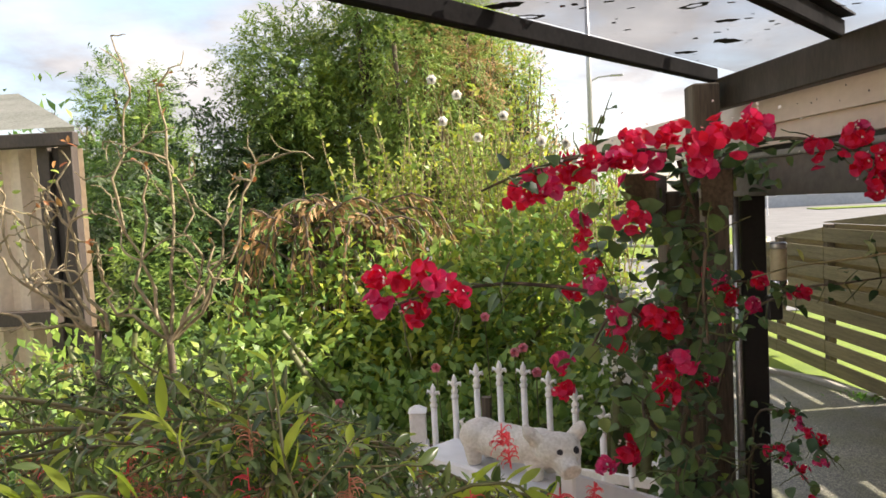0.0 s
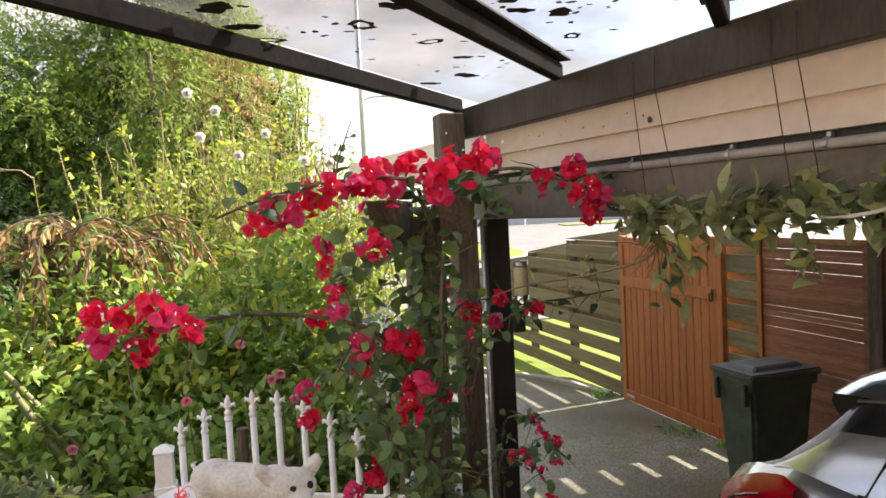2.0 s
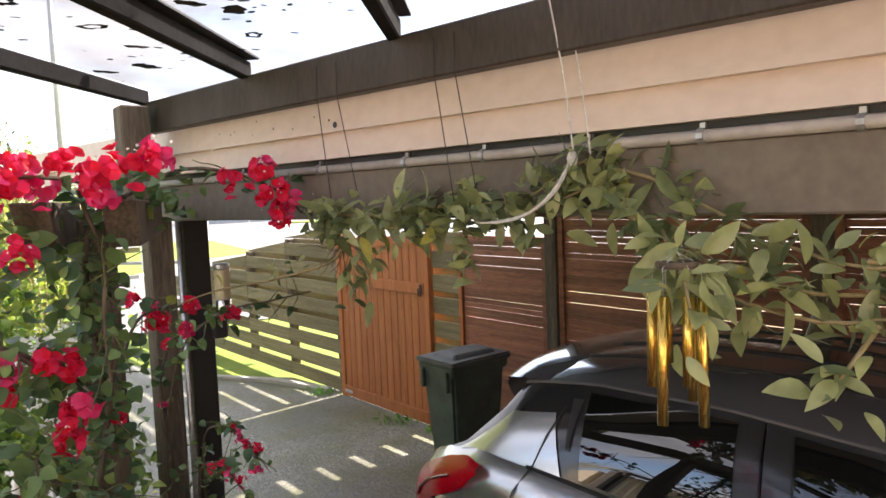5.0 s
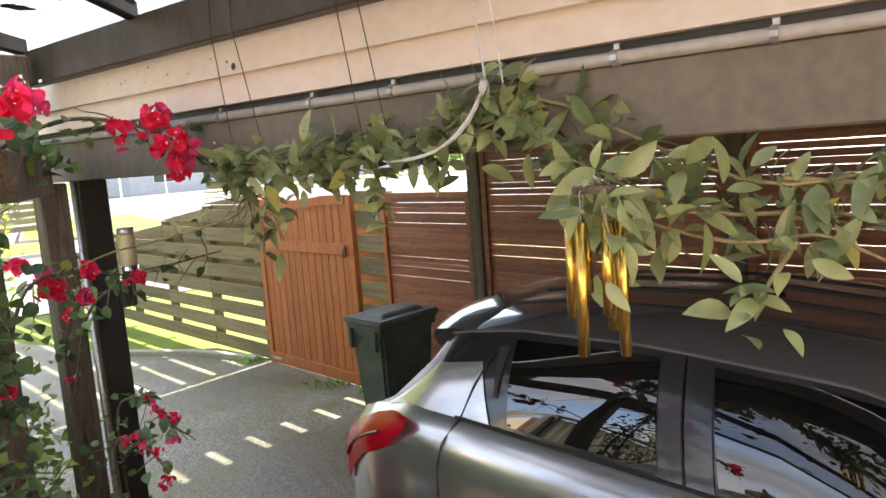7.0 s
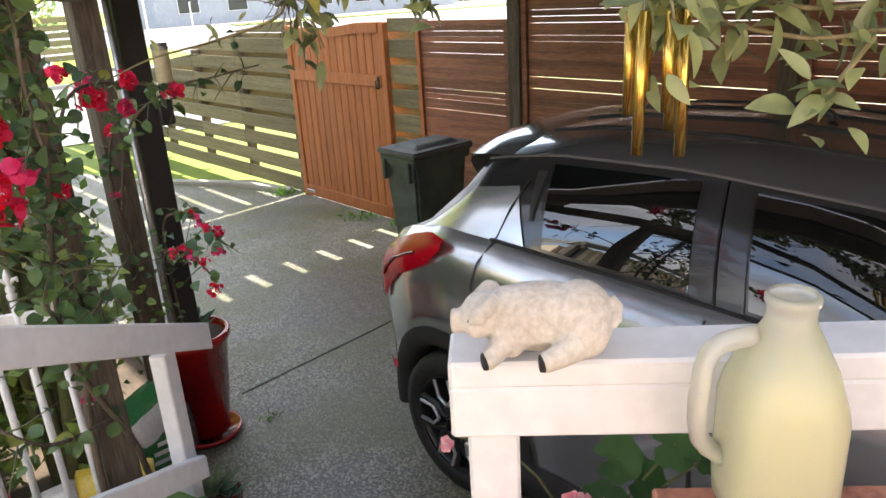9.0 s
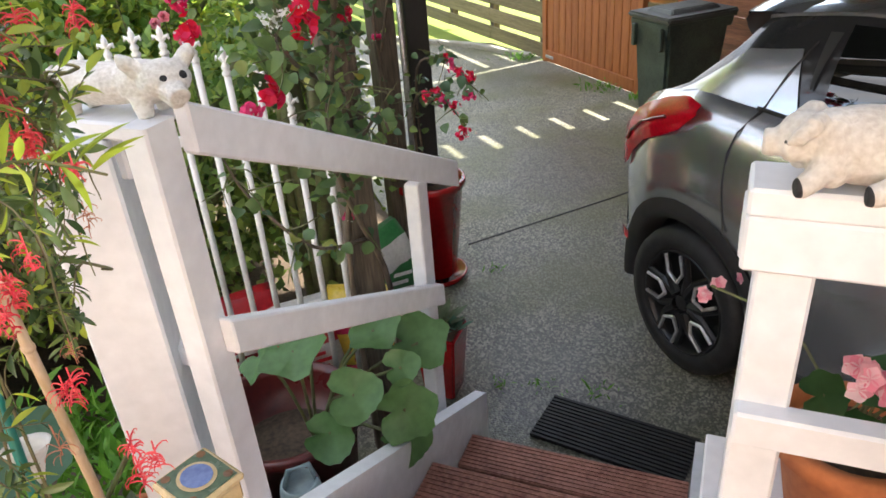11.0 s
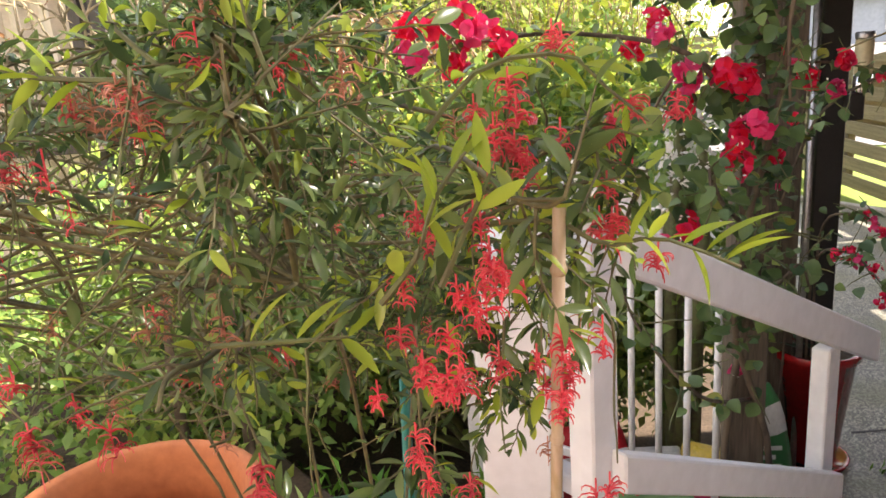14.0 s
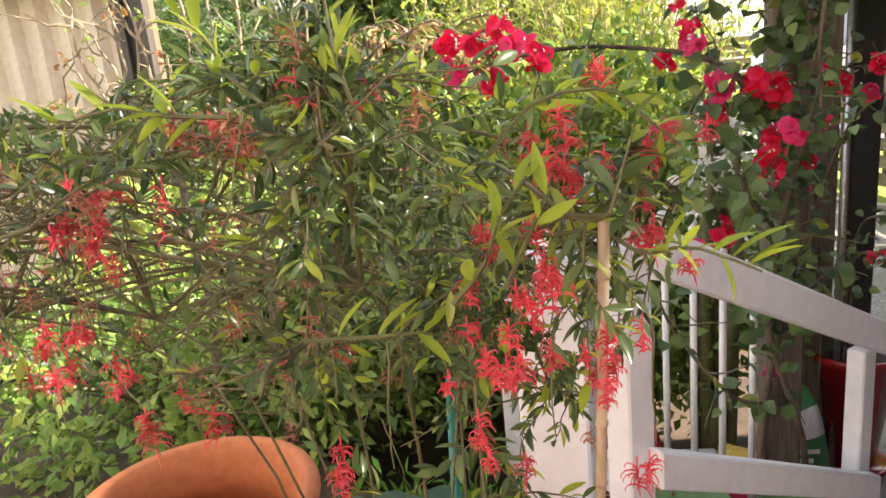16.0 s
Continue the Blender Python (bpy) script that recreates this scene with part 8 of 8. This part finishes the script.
def rose(base, fork, tips, label, seed, warm):
    """A pruned goblet: a stump, crooked canes, and two orders of short bare laterals."""
    rng = np.random.default_rng(seed)
    ob = thing("rose_bush", label, "rose bush", "pruned roses", at=tuple(base))
    fork = np.array(fork)
    part("stump", stems_mesh([crooked(np.array(base), fork, rng, 7, 0.012)], [0.024], 8), bark, ob, smooth=True)
    small, ends = [], []
    for t in tips:
        t = np.array(t)
        mid = fork * 0.5 + t * 0.5 + np.array([0.10 * np.sign(t[0] - fork[0]), 0, -0.04]) * rng.uniform(0.2, 1)
        ln = smooth_line([fork + rng.normal(size=3) * 0.01, mid, t], 11)
        ln[1:-1] += rng.normal(size=(9, 3)) * 0.012
        part("cane", stems_mesh([ln], [0.0070], 6), rose_cane, ob, smooth=True)
        ends.append(t)
        for k in range(3):
            i = rng.integers(3, 11)
            d = unit(np.array([rng.choice([-1, 1]) * rng.uniform(0.3, 1.0), rng.normal() * 0.3, rng.uniform(0.3, 1.0)]))
            lat = wander(ln[i], d, rng.uniform(0.08, 0.26), rng, 6, 0.6)
            small.append((lat, 0.0042))
            for q in range(2):
                d2 = unit(d + rng.normal(size=3) * 0.8 + np.array([0, 0, 0.3]))
                s2 = wander(lat[rng.integers(2, 7)], d2, rng.uniform(0.03, 0.10), rng, 4, 0.6)
                small.append((s2, 0.0026))
                if rng.random() < 0.05:
                    ends.append(s2[-1])
    stuff(part("twig", stems_mesh([a for a, r in small], [r for a, r in small], 5), rose_cane, ob))
    ends = np.array(ends)
    tipp = np.repeat(ends, 5, 0) + rng.normal(size=(len(ends) * 5, 3)) * 0.022
    cut = np.repeat(rng.random(len(ends)) < warm, 5)
    for m, s in ((p_orange, cut), (g_shrub_light, ~cut)):
        if s.any():
            stuff(part("foliage", leaf_mesh("foliage", tipp[s], rng.normal(size=(s.sum(), 3)), unit(rng.normal(size=(s.sum(), 3)) + np.array([0, -0.6, 0.5])), rng.uniform(0.018, 0.036, s.sum()), rng.uniform(0.010, 0.020, s.sum()), 0.2, 0.2, 0.45), m, ob))


rose((-0.86, 2.34, 0.0), (-0.86, 2.3, 1.66), [(-0.95, 2.3, 2.40), (-0.85, 2.32, 2.47), (-0.56, 2.3, 2.20), (-0.79, 2.3, 2.16), (-0.70, 2.28, 1.98), (-1.05, 2.26, 1.98), (-0.90, 2.3, 2.22), (-0.62, 2.3, 2.08)], "pruned rose bush with bare tan canes and few red leaves", 92, 0.65)
rose((-1.10, 2.3, 0.0), (-1.08, 2.28, 1.70), [(-1.38, 2.25, 1.99), (-1.27, 2.25, 2.05), (-1.21, 2.3, 2.17), (-1.12, 2.3, 2.10), (-1.34, 2.25, 2.17), (-1.38, 2.2, 1.87), (-1.16, 2.3, 2.28)], "pruned rose bush with bare grey canes beside the shed", 93, 0.55)

# ---- white and pink blooms on the shrubs ----
def bloom(owner, c, r, mat, label, seed):
    rng = np.random.default_rng(seed)
    P, D, F = [], [], []
    for ring, (n, tilt) in enumerate(((6, 0.25), (5, 0.8), (4, 1.6))):
        for k in range(n):
            a = k * math.tau / n + ring * 0.5
            t = np.array([math.cos(a), -0.35, math.sin(a)])
            P.append(np.array(c))
            D.append(t + np.array([0, -tilt, 0.2]))
            F.append(np.array([0, -1, 0.3]) - 0.3 * t)
    S = np.full(len(P), r)
    part("bloom", leaf_mesh("bloom", np.array(P), np.array(D), np.array(F), S, S * 0.9, -0.15, 0.2, 0.5), mat, owner, label)


tall = bpy.data.objects["tall_shrub"]
for k, c in enumerate(((-0.01, 4.88, 2.88), (0.152, 4.88, 2.77), (0.05, 4.87, 2.6), (0.68, 4.67, 2.42), (0.28, 4.87, 2.48), (0.84, 4.67, 2.40), (0.46, 4.9, 2.62), (0.95, 5.0, 2.3))):
    bloom(tall, c, 0.048, p_white, "white rose-like bloom", 100 + k)
    bm = bmesh.new()
    tube(bm, [(c[0], c[1] + 0.01, c[2] - 0.01), (c[0] + 0.1, c[1] + 0.3, c[2] - 0.5), (0.55, 5.5, 1.2)], [0.003, 0.006, 0.008], 5)
    part("flower_stem", bm, stem_tan, tall)
bed = bpy.data.objects["flower_bed_shrub"]
for k, c in enumerate(((0.18, 2.80, 1.60), (0.31, 2.66, 1.50), (0.28, 2.68, 1.48), (0.35, 2.60, 1.42), (-0.02, 2.75, 1.42), (-0.4, 2.75, 1.3))):
    bloom(bed, c, 0.026, p_pink, "small pink bloom", 120 + k)
    bm = bmesh.new()
    tube(bm, [(c[0], c[1] + 0.005, c[2] - 0.006), (c[0] + 0.02, c[1] + 0.15, c[2] - 0.4), (0.0, 3.1, 0.4)], [0.002, 0.003, 0.005], 5)
    part("flower_stem", bm, stem_green, bed)
bush("hydrangea", [((0.70, 2.72, 1.57), (0.085, 0.06, 0.075)), ((0.70, 2.70, 1.44), (0.06, 0.06, 0.05))], 420, 0.028, [(p_white, 0.85)], "white flower heads behind the climbing bougainvillea", "flowers", 131, (0.68, 2.8, 0), 0.2, stems=8, stem_mat=stem_green)

# ---- garden shed ----
shed = thing("garden_shed", "cream corrugated garden shed with a mossy grey roof", "shed", kind="", at=(-3.6, 4.3, 0))
bm = bmesh.new()
n = 150
pts = []
for k in range(n + 1):
    x = -5.2 + (3.05) * k / n
    pts.append((x, 4.30 + 0.045 * max(-0.7, min(0.7, 1.6 * math.sin(k * math.tau / 9.0)))))
lo = [bm.verts.new((x, y, 0.05)) for x, y in pts]
hi = [bm.verts.new((x, y, 2.52)) for x, y in pts]
for k in range(n):
    bm.faces.new((lo[k], lo[k + 1], hi[k + 1], hi[k]))
part("front_wall", bm, corrugated, shed)
bm = bmesh.new()
quoin = [(-5.2, 4.37), (-2.14, 4.37), (-3.5, 6.6), (-5.2, 6.6)]
lo = [bm.verts.new((x, y, 0.0)) for x, y in quoin]
hi = [bm.verts.new((x, y, 2.50)) for x, y in quoin]
for k in range(4):
    bm.faces.new((lo[k], lo[(k + 1) % 4], hi[(k + 1) % 4], hi[k]))
part("shell", bm, corrugated, shed)
for x0, x1 in ((-2.33, -2.26), (-2.20, -2.12)):
    bm = bmesh.new()
    box(bm, (x0, 4.20, 0.0), (x1, 4.275, 2.52), bevel=0.004)
    part("corner_post", bm, dark_wood, shed, "dark brown corner post")
# black filler that paints the shade between the two corner posts
bm = bmesh.new()
box(bm, (-2.258, 4.24, 0.0), (-2.202, 4.28, 2.5))
part("dark_gap", bm, black_wood, shed)
bm = bmesh.new()
box(bm, (-5.2, 4.10, 1.47), (-2.24, 4.19, 1.55), bevel=0.004)
part("rail", bm, dark_wood, shed, "dark brown horizontal rail")
bm = bmesh.new()
vs = [bm.verts.new(p) for p in ((-5.4, 4.12, 2.60), (-2.05, 4.12, 2.60), (-3.05, 5.3, 3.02), (-5.4, 5.3, 3.02))]
f = bm.faces.new(vs)
vs2 = [bm.verts.new(p) for p in ((-2.05, 4.12, 2.60), (-3.45, 6.7, 2.60), (-3.05, 5.3, 3.02))]
f2 = bm.faces.new(vs2)
bmesh.ops.solidify(bm, geom=[f, f2], thickness=0.04)
part("roof", bm, shed_roof_mat, shed, "mossy grey roof")
bm = bmesh.new()
box(bm, (-5.4, 4.08, 2.49), (-2.04, 4.14, 2.57), bevel=0.006)
part("gutter", bm, dark_wood, shed, "dark gutter")

garden_rail = thing("garden_rail", "low white painted timber rail on the lawn before the shed", "rail", at=(-2.6, 3.9, 0))
bm = bmesh.new()
beam(bm, (-3.3, 4.02, 0.62), (-2.0, 3.95, 0.70), 0.035, 0.075)
part("top_rail", bm, white_paint, garden_rail)
for x, z in ((-3.1, 0.60), (-2.1, 0.665)):
    bm = bmesh.new()
    box(bm, (x - 0.03, 3.96, 0.0), (x + 0.03, 4.005, z), bevel=0.004)
    part("post", bm, white_paint, garden_rail)

# ---- street furniture and far side ----
lamp_ = thing("street_lamp", "tall grey steel street lamp across the road", "street lamp", at=(7.6, 36.5, 0))
LX, LY = 7.65, 37.4
bm = bmesh.new()
tube(bm, [(LX, LY, -0.04), (LX, LY, 9.5), (LX, LY, 13.5)], [0.16, 0.13, 0.09], 10)
part("pole", bm, galv, lamp_, smooth=True)
bm = bmesh.new()
tube(bm, [(LX, LY, 8.0), (LX + 0.5, LY, 8.22), (LX + 1.3, LY, 8.28)], [0.05, 0.045, 0.05], 8)
part("arm", bm, galv, lamp_)
bm = bmesh.new()
box(bm, (LX + 1.1, LY - 0.14, 8.22), (LX + 1.75, LY + 0.14, 8.32), bevel=0.03)
part("lantern", bm, galv, lamp_)
for x, y, h in ((16.0, 41.7, 2.4), (6.9, 23.2, 1.4), (24.5, 55, 2.2)):
    bm = bmesh.new()
    tube(bm, [(x, y, -0.05), (x, y, h)], 0.05, 8)
    solo("marker_post", bm, white_iron, "white roadside marker post", "post", "marker posts")
hs = thing("far_house", "pale grey house across the street with a low roof", "house", at=(48, 78, 0))
bm = bmesh.new()
box(bm, (30, 76, -0.05), (72, 84, 4.2))
part("wall", bm, material("grey_house_paint", (0.42, 0.45, 0.48), 0.7, scale=0.6, fine=3, dark=(0.34, 0.37, 0.40)), hs)
bm = bmesh.new()
vs = [bm.verts.new(p) for p in ((29, 75, 4.2), (73, 75, 4.2), (73, 80, 6.4), (29, 80, 6.4), (29, 85, 4.2), (73, 85, 4.2))]
bm.faces.new((vs[0], vs[1], vs[2], vs[3]))
bm.faces.new((vs[3], vs[2], vs[5], vs[4]))
part("roof", bm, material("grey_roof_tiles", (0.24, 0.24, 0.26), 0.7, scale=1.5, fine=8), hs)
for k in range(7):
    x = 32.5 + k * 5.6
    bm = bmesh.new()
    box(bm, (x - 0.1, 75.9, 1.1), (x + 2.3, 75.98, 2.9), bevel=0.02)
    w_ = part("window", bm, white_iron, hs, "white framed window")
    bm = bmesh.new()
    box(bm, (x, 75.86, 1.2), (x + 2.2, 75.9, 2.8))
    part("pane", bm, car_black, w_)
fw = thing("far_timber_fence", "low slatted timber fence across the street", "fence", at=(9, 34, 0))
for k in range(6):
    bm = bmesh.new()
    box(bm, (4.4, 33.0, 0.1 + k * 0.3), (9.6, 33.06, 0.32 + k * 0.3))
    part("board", bm, fence_wood, fw)
bush("far_hedge", [((2 + 7 * k, 46 + 4 * (k % 3), 1.4), (5.0, 2.0, 1.8 + 0.9 * (k % 2))) for k in range(2)] + [((-14 - 9 * k, 24 + 4 * k, 2.2), (6, 3, 3.2)) for k in range(3)], 15000, 0.55, [g_tree, g_tree_dark, g_shrub], "row of green trees far down the street", "trees", 141, (-10, 30, 0), 0.1, stems=10)
bush("street_trees", [((64 + 12 * k, 92, 3.0), (8, 3, 4.2)) for k in range(5)], 9000, 0.9, [g_tree, g_tree_dark], "green trees behind the far houses", "trees", 142, (80, 92, 0), 0.1, stems=5)

# ---- plain house wall that closes the place behind the deck ----
bm = bmesh.new()
box(bm, (-3.2, -2.4, 0), (3.0, -2.25, 3.0), DECK)
solo("wall_house", bm, cream, "plain cream weatherboard house wall behind the deck", "wall", kind="structure")
